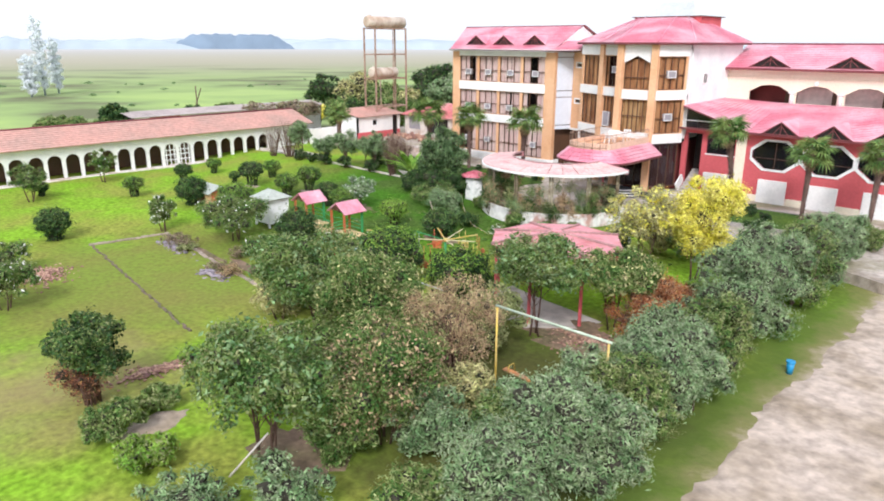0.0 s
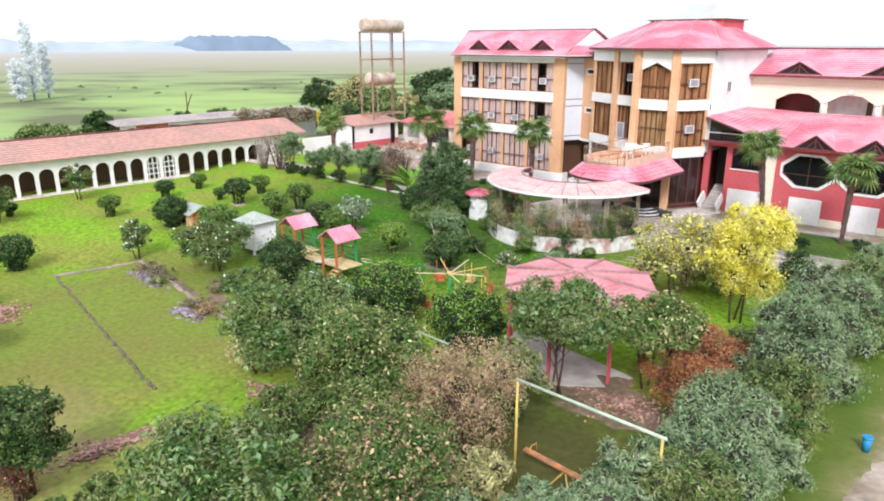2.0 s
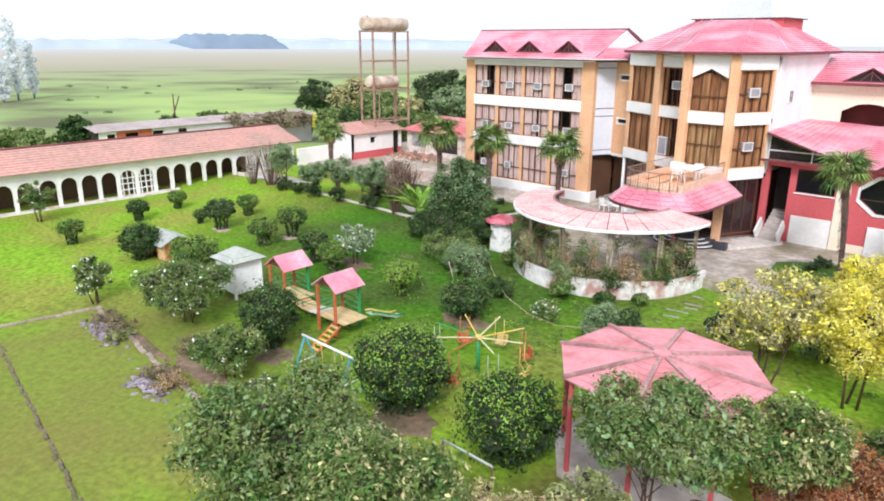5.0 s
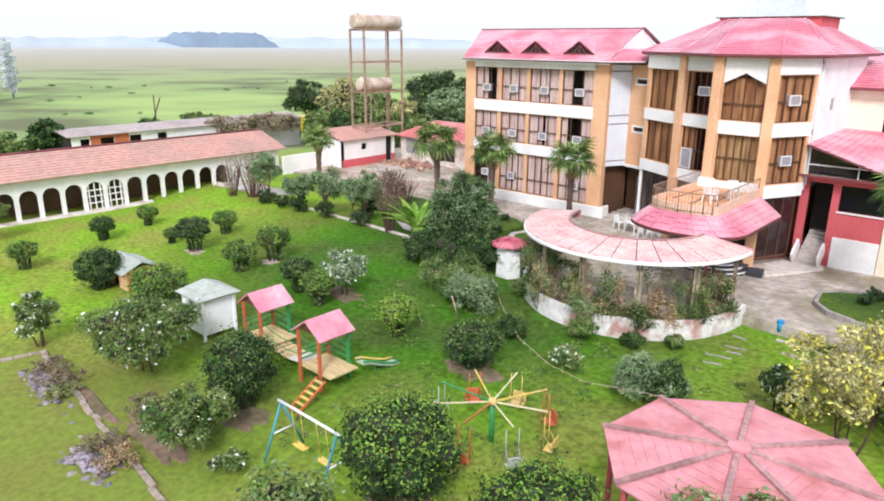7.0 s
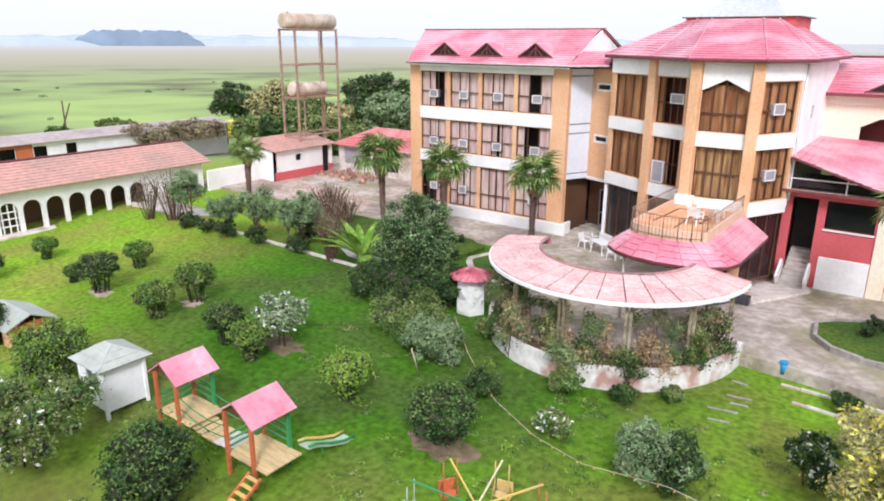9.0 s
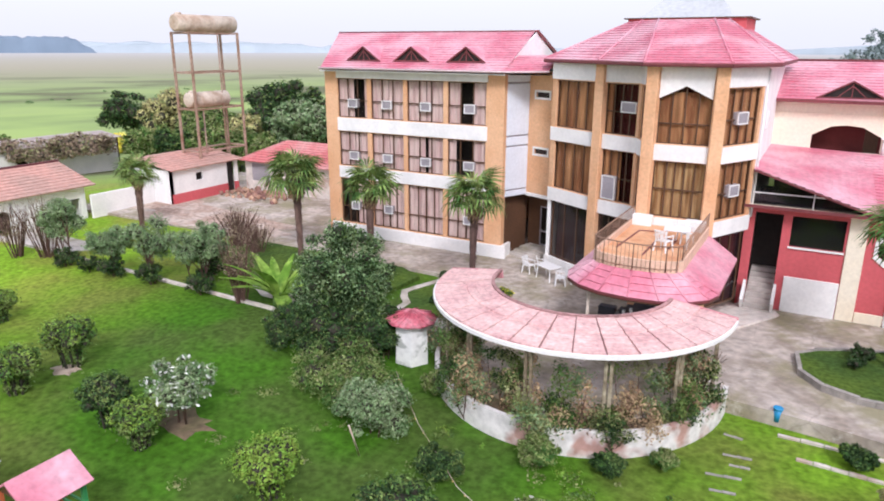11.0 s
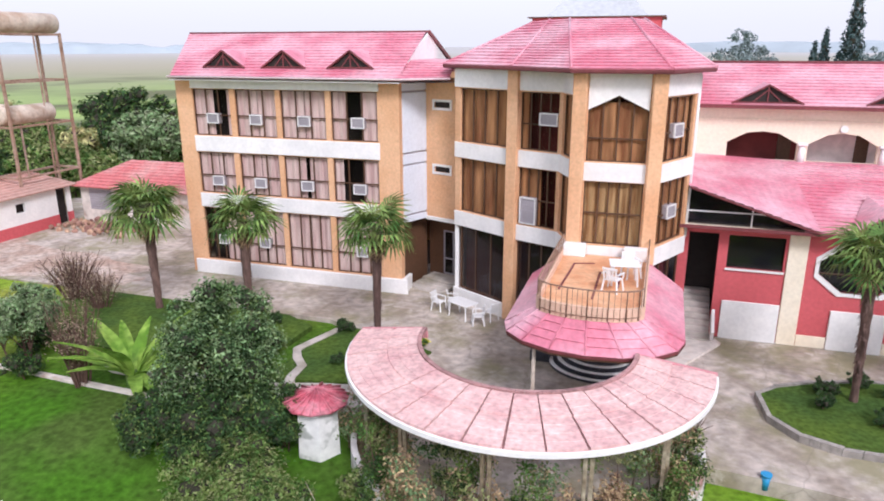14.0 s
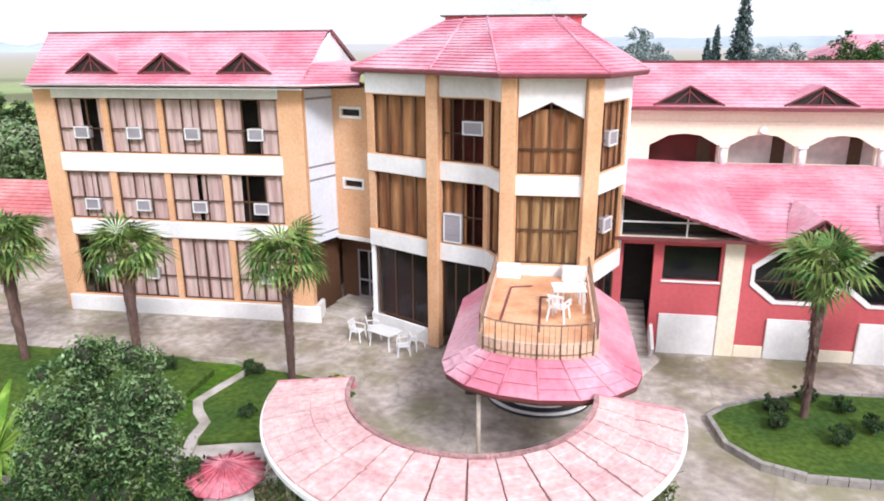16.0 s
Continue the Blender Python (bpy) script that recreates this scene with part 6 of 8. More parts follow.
# ---- plastic chairs and tables ----
def chair_parts(ob):
    bm = bmesh.new()
    bbox(bm, -0.24, 0.24, -0.24, 0.22, 0.40, 0.43, 0.012)
    part("seat", bm, PLASTIC, ob)
    bm = bmesh.new()
    beam(bm, (-0.25, 0.31, 0.83), (0.25, 0.31, 0.83), 0.05, 0.06)
    back = part("backrest", bm, PLASTIC, ob)
    for k in range(5):
        x = -0.2 + 0.1 * k
        bm = bmesh.new()
        beam(bm, (x, 0.23, 0.42), (x * 1.05, 0.31, 0.83), 0.055, 0.02)
        part("slat", bm, PLASTIC, back)
    for sx in (-1, 1):
        bm = bmesh.new()
        beam(bm, (sx * 0.26, 0.27, 0.64), (sx * 0.27, -0.22, 0.62), 0.06, 0.03)
        beam(bm, (sx * 0.27, -0.2, 0.62), (sx * 0.25, -0.22, 0.42), 0.04, 0.04)
        part("armrest", bm, PLASTIC, ob)
        for sy in (-1, 1):
            bm = bmesh.new()
            beam(bm, (sx * 0.22, sy * 0.21, 0.41), (sx * 0.27, sy * 0.26, 0), 0.05, 0.05)
            part("leg", bm, PLASTIC, ob)
    return ob


def table_parts(ob, w, d):
    bm = bmesh.new()
    bbox(bm, -w, w, -d, d, 0.69, 0.73, 0.015)
    part("tabletop", bm, PLASTIC, ob)
    for sx in (-1, 1):
        for sy in (-1, 1):
            bm = bmesh.new()
            beam(bm, (sx * w * 0.75, sy * d * 0.75, 0.7), (sx * w * 0.85, sy * d * 0.85, 0), 0.05, 0.05)
            part("leg", bm, PLASTIC, ob)
    return ob


first = chair_parts(thing("plastic_chair", "white plastic garden chair with a slatted back", "chair", "plastic garden chairs", at=(-12.2, -0.6, 0.0), turn=75))
for x, y, z, a in ((-10.0, -1.75, 0.0, -70), (-11.6, -0.2, 0.0, 110), (-9.6, -1.1, 0.0, -120), (-4.05, -7.2, 4.12, 160), (-3.55, -5.6, 4.12, 30)):
    copy_thing(first, pose(x, y, z, 0, 0, a))
table_parts(thing("plastic_table", "white plastic garden table", "table", "plastic garden tables", at=(-10.9, -1.1, 0.0), turn=-28), 0.62, 0.42)
table_parts(thing("plastic_table", "white plastic table on the balcony", "table", "plastic garden tables", at=(-3.75, -6.3, 4.12), turn=8), 0.5, 0.42)
for x in (-5.75, -3.5):
    bm = bmesh.new()
    bbox(bm, x - 0.42, x + 0.42, -3.75, -3.35, 4.12, 4.6, 0.03)
    part("parapet_block", bm, WHITE, canopy)
for xa, ya, xb, yb in ((-5.6, -4.6, -5.75, -7.6), (-5.6, -4.6, -4.9, -4.4), (-4.6, -5.4, -4.6, -8.2), (-4.6, -5.4, -3.9, -5.4), (-3.9, -5.4, -3.9, -6.9)):
    bm = bmesh.new()
    beam(bm, (xa, ya, 4.13), (xb, yb, 4.13), 0.07, 0.03)
    part("floor_strip", bm, ROOF_EDGE, canopy)

# ---- bins ----
for x, y, z in ((14.7, -25.8, None), (0.75, -10.2, -0.35)):
    z = ground_z(x, y) if z is None else z
    ob = thing("litter_bin", "small blue plastic litter bin on the grass", "bin", "blue litter bins", at=(x, y, z))
    bm = bmesh.new()
    tube(bm, [(0, 0, 0), (0, 0, 0.44)], [0.11, 0.14], 14)
    part("body", bm, BLUE, ob)
    bm = bmesh.new()
    tube(bm, [(0, 0, 0.44), (0, 0, 0.5)], [0.16, 0.16], 14)
    part("rim", bm, BLUE, ob)

# ---- festoon cord across the lawn ----
cord = thing("festoon_cord", "slack festoon cord of small lamps above the lawn", "string lights")
way = [(-11.2, -15.2, 0.7), (-9.2, -17.0, 0.15), (-6.7, -19.0, -0.1), (-4.4, -20.3, 0.0), (-2.3, -21.3, 0.4), (0.3, -22.0, 1.2), (1.9, -23.6, 2.2)]
bm = bmesh.new()
tube(bm, way, [0.01] * len(way), 5)
part("cable", bm, RUST, cord)
for a, b in zip(way, way[1:]):
    for f in (0.15, 0.4, 0.65, 0.9):
        p = Vector(a).lerp(Vector(b), f)
        bm = bmesh.new()
        bmesh.ops.create_icosphere(bm, subdivisions=1, radius=0.028, matrix=Matrix.Translation(p - Vector((0, 0, 0.05))))
        part("lamp", bm, YELLOW, cord)

# ---- small frame posts beside the pergola ----
for x, y in ((-10.5, -18.4), (-13.6, -13.2)):
    bm = bmesh.new()
    z = ground_z(x, y)
    tube(bm, [(x, y, z - 0.1), (x + 0.25, y - 0.8, z + 1.5)] if x > -12 else [(x, y, z - 0.1), (x, y, z + 1.6)], [0.035, 0.03], 6)
    tagged(part("stake", bm, RUST), "leaning bare wooden stake in the grass", "stake", "garden stakes")

low_bar = thing("balance_bar", "low pale green bar on thin posts beside the dome shrub", "play bar", at=(1.65, -31.5, ground_z(1.65, -31.5)))
bm = bmesh.new()
tube(bm, [(-0.9, 0, 1.9), (0.95, -0.05, 1.9)], [0.035, 0.035], 8)
part("bar", bm, GREYGREEN, low_bar)
for x in (-0.85, 0.9):
    bm = bmesh.new()
    tube(bm, [(x, 0, -0.1), (x, 0, 1.9)], [0.03, 0.03], 6)
    part("post", bm, BARK, low_bar)
bm = bmesh.new()
tube(bm, [(5.1, -43.1, ground_z(5.1, -43.1) - 0.05), (5.75, -42.1, 0.35)], [0.035, 0.03], 6)
tagged(part("stake", bm, WALL_OLD), "pale leaning pole propped against the tree", "stake", "garden stakes")

# ---- outbuildings, water tower, far sheds ----
out_a = thing("outbuilding", "low white outbuilding with a red dado and dark door", "building", "outbuildings", at=(-42.0, 1.0, 0.0))
bm = bmesh.new()
facade(bm, 0.0, 6.8, 0.75, 2.6, [(2.4, 3.1, 1.5, 2.1), (5.6, 6.5, 0.75, 2.5)], 0.2)
m_a = Matrix.Rotation(radians(90), 4, "Z") @ MR
put(bm, m_a)
part("wall", bm, WHITE, out_a)
bm = bmesh.new()
facade(bm, 0.0, 6.8, -0.4, 0.75, [(5.6, 6.5, 0.0, 0.75)], 0.23)
part("dado", put(bm, Matrix.Translation((0.03, 0, 0)) @ m_a), RED, out_a)
bm = bmesh.new()
box(bm, -0.5, -0.4, 0.2, 6.6, 0, 2.5)
part("interior", bm, DARK, out_a)
bm = bmesh.new()
box(bm, -4.0, 0.0, -0.0, 0.2, -0.4, 2.6)
part("end_wall", bm, WHITE, out_a)
bm = bmesh.new()
courses(bm, (0.35, -0.3, 2.62), (0.35, 7.2, 2.62), (-4.0, -0.3, 3.3), (-4.0, 7.2, 3.3), 0.5)
part("roof", bm, OLDROOF, out_a)
OUT_ROOF = material("dull_red_roof_paint", (0.56, 0.165, 0.165), 0.6, 0.2, 4.0, 0.6, 0.15, second=(0.60, 0.30, 0.28))
out_b = thing("outbuilding", "pale single-storey outbuilding with a red hipped roof and shutters", "building", "outbuildings", at=(-42.0, 8.4, 0.0))
bm = bmesh.new()
facade(bm, 0.3, 12.0, 0.0, 2.5, [(1.0, 3.0, 0.8, 2.3), (4.6, 7.6, 0.5, 2.3)], 0.2)
part("wall", put(bm, MR), WALL_OLD, out_b)
for k in range(9):
    bm = bmesh.new()
    box(bm, 1.0, 3.0, 0.05, 0.1, 0.82 + 0.165 * k, 0.96 + 0.165 * k)
    part("shutter_slat", bm, GRILLE, out_b, "grey roller shutter slat")
bm = bmesh.new()
box(bm, 4.6, 7.6, 0.15, 0.2, 0.5, 2.3)
part("interior", bm, DARK, out_b)
bm = bmesh.new()
box(bm, 0.3, 0.5, 0.2, 5.8, 0, 2.5)
part("end_wall", bm, WALL_OLD, out_b)
bm = bmesh.new()
courses(bm, (-0.2, -0.5, 2.5), (12.4, -0.5, 2.5), (2.4, 3.0, 3.9), (10.0, 3.0, 3.9), 0.45)
courses(bm, (-0.2, 6.4, 2.5), (-0.2, -0.5, 2.5), (2.4, 3.1, 3.9), (2.4, 3.0, 3.9), 0.45)
courses(bm, (12.4, -0.5, 2.5), (12.4, 6.4, 2.5), (10.0, 3.0, 3.9), (10.0, 3.1, 3.9), 0.45)
courses(bm, (12.4, 6.4, 2.5), (-0.2, 6.4, 2.5), (10.0, 3.1, 3.9), (2.4, 3.1, 3.9), 0.45)
part("roof", bm, OUT_ROOF, out_b)
low = thing("yard_wall", "low whitewashed yard wall beside the cloister", "wall", "", "structure")
bm = bmesh.new()
bbox(bm, -44.2, -44.0, -4.3, 1.0, -0.5, 1.5, 0.03)
part("wall_panel", bm, WHITE, low)
bm = bmesh.new()
for k in range(70):
    r = random.Random(k)
    px, py = -39 + r.uniform(-2.5, 3.5), 6.5 + r.uniform(-1.5, 1.0)
    tmp = bmesh.new()
    bmesh.ops.create_icosphere(tmp, subdivisions=1, radius=r.uniform(0.1, 0.32))
    merge(bm, tmp, Matrix.Translation((px, py, r.uniform(0.0, 0.35))))
tagged(part("rubble", bm, LEAFLITTER), "heap of reddish rubble in the yard", "rubble", "", "stuff")

LEG_RUST = material("rusty_brown_steel", (0.36, 0.25, 0.19), 0.6, 0.25, 5.0, 1.0, 0.2, second=(0.26, 0.15, 0.10))
tank = thing("water_tower", "rusty steel water tower with two horizontal cylinder tanks", "water tower", at=(-45.2, 5.1, 0.0))
TL = [(0, 0), (2.0, 0), (2.0, 5.0), (0, 5.0)]
for x, y in TL:
    bm = bmesh.new()
    bbox(bm, x - 0.09, x + 0.09, y - 0.09, y + 0.09, -0.5, 12.7, 0.02)
    part("leg", bm, LEG_RUST, tank)
for z in (3.4, 6.75, 9.6, 12.6):
    for i in range(4):
        a, b = TL[i], TL[(i + 1) % 4]
        bm = bmesh.new()
        beam(bm, (*a, z), (*b, z), 0.12, 0.14)
        part("girt", bm, LEG_RUST, tank)
bm = bmesh.new()
tube(bm, [(1.0, 1.6, -0.3), (1.0, 1.6, 6.8)], [0.07, 0.07], 6)
tube(bm, [(1.4, 3.4, -0.3), (1.4, 3.4, 12.6)], [0.06, 0.06], 6)
part("riser_pipe", bm, LEG_RUST, tank)
for z, y0, y1, r in ((13.35, -0.5, 5.6, 0.66), (7.45, 0.1, 4.2, 0.62)):
    bm = bmesh.new()
    tube(bm, [(1.0, y0, z), (1.0, y0 + 0.12, z), (1.0, y1 - 0.12, z), (1.0, y1, z)], [r * 0.8, r, r, r * 0.8], 20)
    part("tank", bm, RUST, tank, "weathered beige horizontal tank")
    bm = bmesh.new()
    tube(bm, [(1.0, y0 + 0.5, z + r * 0.9), (1.0, y0 + 0.5, z + r + 0.12)], [0.25, 0.25], 10)
    part("hatch", bm, RUST, tank)

far_shed = thing("long_shed", "long dilapidated white shed with a grey-brown roof", "building", "far sheds", at=(-74.0, -11.5, -1.9))
bm = bmesh.new()
holes = [(1.0, 2.0, 1.4, 2.6), (3.2, 4.8, 1.4, 2.6), (6.6, 8.0, 0.9, 2.6), (10.0, 11.2, 0.9, 2.6), (19.0, 20.2, 0.9, 2.6)]
facade(bm, 0, 31, -1.6, 3.0, holes, 0.2)
part("wall", put(bm, m_a), WHITE, far_shed)
bm = bmesh.new()
facade(bm, 2.1, 6.5, 0, 2.9, [(3.2, 4.8, 1.4, 2.6)], 0.05)
part("brick_panel", put(bm, Matrix.Translation((0.05, 0, 0)) @ m_a), PAINT_RED, far_shed)
bm = bmesh.new()
box(bm, -1.2, -1.1, 0, 31, 0, 3.2)
box(bm, -8, 0, -0.2, 0, 0, 3.0)
box(bm, -8, 0, 31, 31.2, 0, 3.0)
box(bm, -8.1, -7.9, 0, 31, 0, 3.0)
part("interior", bm, DARK, far_shed)
bm = bmesh.new()
courses(bm, (0.45, -0.6, 3.0), (0.45, 31.5, 3.0), (-3.4, -0.6, 3.5), (-3.4, 31.5, 3.5), 0.6)
courses(bm, (-8.6, 31.5, 2.9), (-8.6, -0.6, 2.9), (-3.4, 31.5, 3.5), (-3.4, -0.6, 3.5), 0.6)
part("roof", bm, GREYROOF, far_shed)

# far left farm shed
farm = thing("farm_shed", "pale roofed farm shed far across the meadow", "building", "far sheds", at=(-175, -38, -3.2))
bm = bmesh.new()
box(bm, -6, 6, -9, 9, 0, 3.6)
part("wall", bm, WALL_OLD, farm)
bm = bmesh.new()
for s in (-1, 1):
    slab(bm, [(s * 7, -10, 3.5), (s * 7, 10, 3.5), (0, 10, 5.4), (0, -10, 5.4)][::s], 0.15)
part("roof", bm, METAL_WHITE, farm)

# poles in the meadow
for x, y, h, lean in ((-92, 7, 7.0, 0.0), (-93, 5.6, 6.6, 2.4), (-82, 12, 3.4, 0.0), (-80.5, 12.2, 3.0, 0.0)):
    bm = bmesh.new()
    tube(bm, [(x, y, -3.4), (x + lean * 0.4, y + lean, -3.2 + h)], [0.13, 0.09], 6)
    tagged(part("pole", bm, BARK), "weathered wooden pole standing in the meadow", "pole", "meadow poles")

# house roof seen beyond the restaurant
fh = thing("far_house", "pale house with a red roof beyond the trees", "building", at=(33, 62, -1))
bm = bmesh.new()
box(bm, -7, 9, -4, 4, 0, 11.0)
part("wall", bm, WALL_OLD, fh)
bm = bmesh.new()
courses(bm, (-8, -5, 11), (10, -5, 11), (-4, 0, 13.6), (6, 0, 13.6), 0.6)
courses(bm, (10, 5, 11), (-8, 5, 11), (6, 0, 13.6), (-4, 0, 13.6), 0.6)
courses(bm, (-8, 5, 11), (-8, -5, 11), (-4, 0.1, 13.6), (-4, 0, 13.6), 0.6)
courses(bm, (10, -5, 11), (10, 5, 11), (6, 0, 13.6), (6, 0.1, 13.6), 0.6)
part("roof", bm, ROOF, fh)

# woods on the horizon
# Distance haze is mixed into both wood colours, bluer or paler than foliage.
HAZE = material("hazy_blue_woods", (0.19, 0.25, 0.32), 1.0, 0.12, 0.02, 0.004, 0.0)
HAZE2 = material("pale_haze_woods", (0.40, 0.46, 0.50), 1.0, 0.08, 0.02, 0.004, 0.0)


def far_wood(cx, cy, w, h, mat, seed, depth=60, ragged=0.25):
    """A long low wood with an uneven canopy, across the line of sight."""
    d = Vector((cx, cy, 0)).normalized()
    s = Vector((-d.y, d.x, 0))
    bm = bmesh.new()
    n = 60
    rows = []
    for i in range(n + 1):
        f = i / n
        e = min(1.0, 5.5 * min(f, 1 - f)) ** 0.7
        k = e * (1 - ragged + ragged * (noise.noise(Vector((i * 0.33, seed, 0))) + 0.6))
        c = Vector((cx, cy, -4)) + s * w * (f - 0.5)
        rows.append([bm.verts.new(c), bm.verts.new(c + d * 8 + Vector((0, 0, h * k * 0.8))), bm.verts.new(c + d * depth * 0.4 + Vector((0, 0, h * k))), bm.verts.new(c + d * depth)])
    for a, b in zip(rows, rows[1:]):
        for q in range(3):
            bm.faces.new((a[q], b[q], b[q + 1], a[q + 1])).smooth = True
    tagged(part("far_wood", bm, mat), "hazy blue wood on the horizon", "woods", "horizon woods", "stuff")

# ---- plants ----
ico = bmesh.new()
bmesh.ops.create_icosphere(ico, subdivisions=1, radius=1)
ICO_V = np.array([tuple(v.co) for v in ico.verts])
ICO_F = np.array([[v.index for v in f.verts] for f in ico.faces])
ico.free()


def leaves_mesh(name, blobs, count, size, mat, seed, up=0.35, shell=0.55, squash=1.0):
    """Many small folded leaves round a set of blobs (x, y, z, rx, ry, rz), denser towards their skins."""
    rnd = np.random.RandomState(seed)
    vols = np.array([b[3] * b[4] + b[4] * b[5] + b[3] * b[5] for b in blobs])
    pick = rnd.choice(len(blobs), count, p=vols / vols.sum())
    B = np.array(blobs)[pick]
    d = rnd.normal(size=(count, 3))
    d /= np.linalg.norm(d, axis=1)[:, None]
    stray = (rnd.rand(count) < 0.22) * rnd.rand(count) * 0.42
    lump = stray + 1 + 0.16 * np.sin(5 * d[:, 0] + seed) * np.sin(4 * d[:, 1] + 2 * seed) + 0.1 * np.sin(9 * d[:, 2] + seed)
    r = (shell + (1 - shell) * rnd.rand(count) ** 0.6) * lump
    c = B[:, :3] + d * B[:, 3:] * r[:, None]
    n = d + rnd.normal(size=(count, 3)) * 0.75 + np.array([0, 0, up])
    n /= np.linalg.norm(n, axis=1)[:, None]
    t = np.cross(n, rnd.normal(size=(count, 3)))
    t /= np.linalg.norm(t, axis=1)[:, None]
    b = np.cross(n, t)
    s = size * (0.6 + 0.8 * rnd.rand(count))[:, None]
    v = np.stack([c - t * s, c + b * s * 0.5 * squash + n * s * 0.12, c + t * s, c - b * s * 0.5 * squash + n * s * 0.12], 1).reshape(-1, 3)
    f = np.arange(count * 4).reshape(-1, 4)
    verts, faces = v.tolist(), f.tolist()
    me = bpy.data.meshes.new(name)
    me.from_pydata(verts, [], faces)
    me.materials.append(mat)
    return me


def shade_core(blobs, core, seed):
    """Dark twig-coloured lumps that stand for shade in the heart of a crown, one uneven lump in each blob."""
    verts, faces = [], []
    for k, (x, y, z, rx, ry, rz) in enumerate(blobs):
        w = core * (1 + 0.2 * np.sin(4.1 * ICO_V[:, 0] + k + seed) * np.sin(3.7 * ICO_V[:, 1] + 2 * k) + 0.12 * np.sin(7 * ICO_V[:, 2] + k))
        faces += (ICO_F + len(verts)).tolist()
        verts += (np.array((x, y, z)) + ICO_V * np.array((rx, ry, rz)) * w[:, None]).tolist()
    me = bpy.data.meshes.new("shade_core")
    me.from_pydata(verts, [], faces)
    me.materials.append(SHADE_TWIG)
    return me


def limbs(bm, base, top, r, blobs, rnd, n=8):
    """A tapered, slightly bent trunk with limbs out to the blobs."""
    base, top = Vector(base), Vector(top)
    bend = Vector((rnd.uniform(-0.12, 0.12), rnd.uniform(-0.12, 0.12), 0)) * (top - base).length
    pts = [base, base.lerp(top, 0.35) + bend * 0.7, base.lerp(top, 0.7) + bend, top]
    tube(bm, pts, [r * 1.25, r, r * 0.8, r * 0.5], n)
    for b in blobs:
        p = Vector(b[:3])
        s = pts[1].lerp(pts[2], rnd.random())
        tube(bm, [s, s.lerp(p, 0.5) + Vector((0, 0, 0.08)), p], [r * 0.45, r * 0.3, r * 0.1], 5, False)


def crown_blobs(rnd, r, h, z0, n, spread=0.62):
    """Uneven lumps that make up a crown: a heart, a ring of big lumps and small ones sticking out."""
    out = [(0, 0, z0 + h * 0.47, r * 0.54, r * 0.54, h * 0.37)]
    for i in range(n):
        a = 2 * math.pi * (i + rnd.uniform(-0.35, 0.35)) / n
        q = r * spread * rnd.uniform(0.6, 1.15)
        s = r * rnd.uniform(0.24, 0.42)
        out.append((q * math.cos(a), q * math.sin(a), z0 + h * rnd.uniform(0.14, 0.84), s, s, min(s, h * 0.28) * rnd.uniform(0.75, 1.15)))
    for i in range(2 * n + 3):
        a = rnd.uniform(0, 6.283)
        e = rnd.uniform(-0.45, 1.0)
        q = r * rnd.uniform(0.74, 0.98) * math.sqrt(max(0.04, 1 - e * e))
        s = r * rnd.uniform(0.11, 0.21)
        out.append((q * math.cos(a), q * math.sin(a), z0 + h * (0.5 + 0.46 * e), s, s, s * rnd.uniform(0.7, 1.0)))
    return out


def plant(name, label, category, x, y, r, h, trunk, mat, seed, count=2600, size=0.13, blobs=6, stems=1, group="", core=0.72,
          flowers=None, fcount=0, fsize=0.1, lit_from=0.0, z=None, shell=0.55, spread=0.62, tips=0.26, squash=0.82, girth=1.0):
    """A shrub or tree: trunk(s) with limbs, a crown of leaves, a second layer of flowers or leaves if any. h is the
    whole height, trunk the clear stem below the crown.
    """
    rnd = random.Random(seed)
    if size < 0.15:
        count, size = int(count * 1.45), size * 0.75
    ob = thing(name, label, category, group, "", (x, y, ground_z(x, y) if z is None else z))
    cb = crown_blobs(rnd, r, h - trunk, trunk, blobs, spread)
    bm = bmesh.new()
    for k in range(stems):
        a = 6.28 * k / stems
        off = 0.0 if stems == 1 else 0.12 * r
        limbs(bm, (off * math.cos(a), off * math.sin(a), -0.15), (off * 2.2 * math.cos(a), off * 2.2 * math.sin(a), trunk + (h - trunk) * 0.55),
              girth * max(0.03, 0.026 * h) / (1 if stems == 1 else 1.7), cb[1:blobs + 1] if k == 0 else cb[1:blobs + 1:2], rnd)
    part("trunk", bm, BARK, ob)
    part("crown", leaves_mesh("crown", cb, count, size, mat, seed, shell=shell, squash=squash), mat, ob)
    tagged(part("shade_core", shade_core(cb, core, seed), SHADE_TWIG, ob), kind="stuff")
    # Paler tip leaves on the lumps' upper sides, put there as highlights.
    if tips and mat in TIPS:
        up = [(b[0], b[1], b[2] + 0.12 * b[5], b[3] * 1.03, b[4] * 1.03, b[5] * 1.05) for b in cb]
        tip = part("tip_highlight_layer", leaves_mesh("tip_highlight_layer", up, int(count * tips), size * 0.85, TIPS[mat], seed + 50, shell=0.9, up=0.7, squash=squash * 0.85), TIPS[mat], ob)
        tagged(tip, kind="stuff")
    # Blossom layer; several plants pass leaf colours here instead of petals.
    if flowers:
        part("blossom", leaves_mesh("blossom", [tuple(list(b[:3]) + [k * 1.06 for k in b[3:]]) for b in cb if b[2] >= lit_from], fcount, fsize, flowers, seed + 99, shell=0.92), flowers, ob)
    return ob

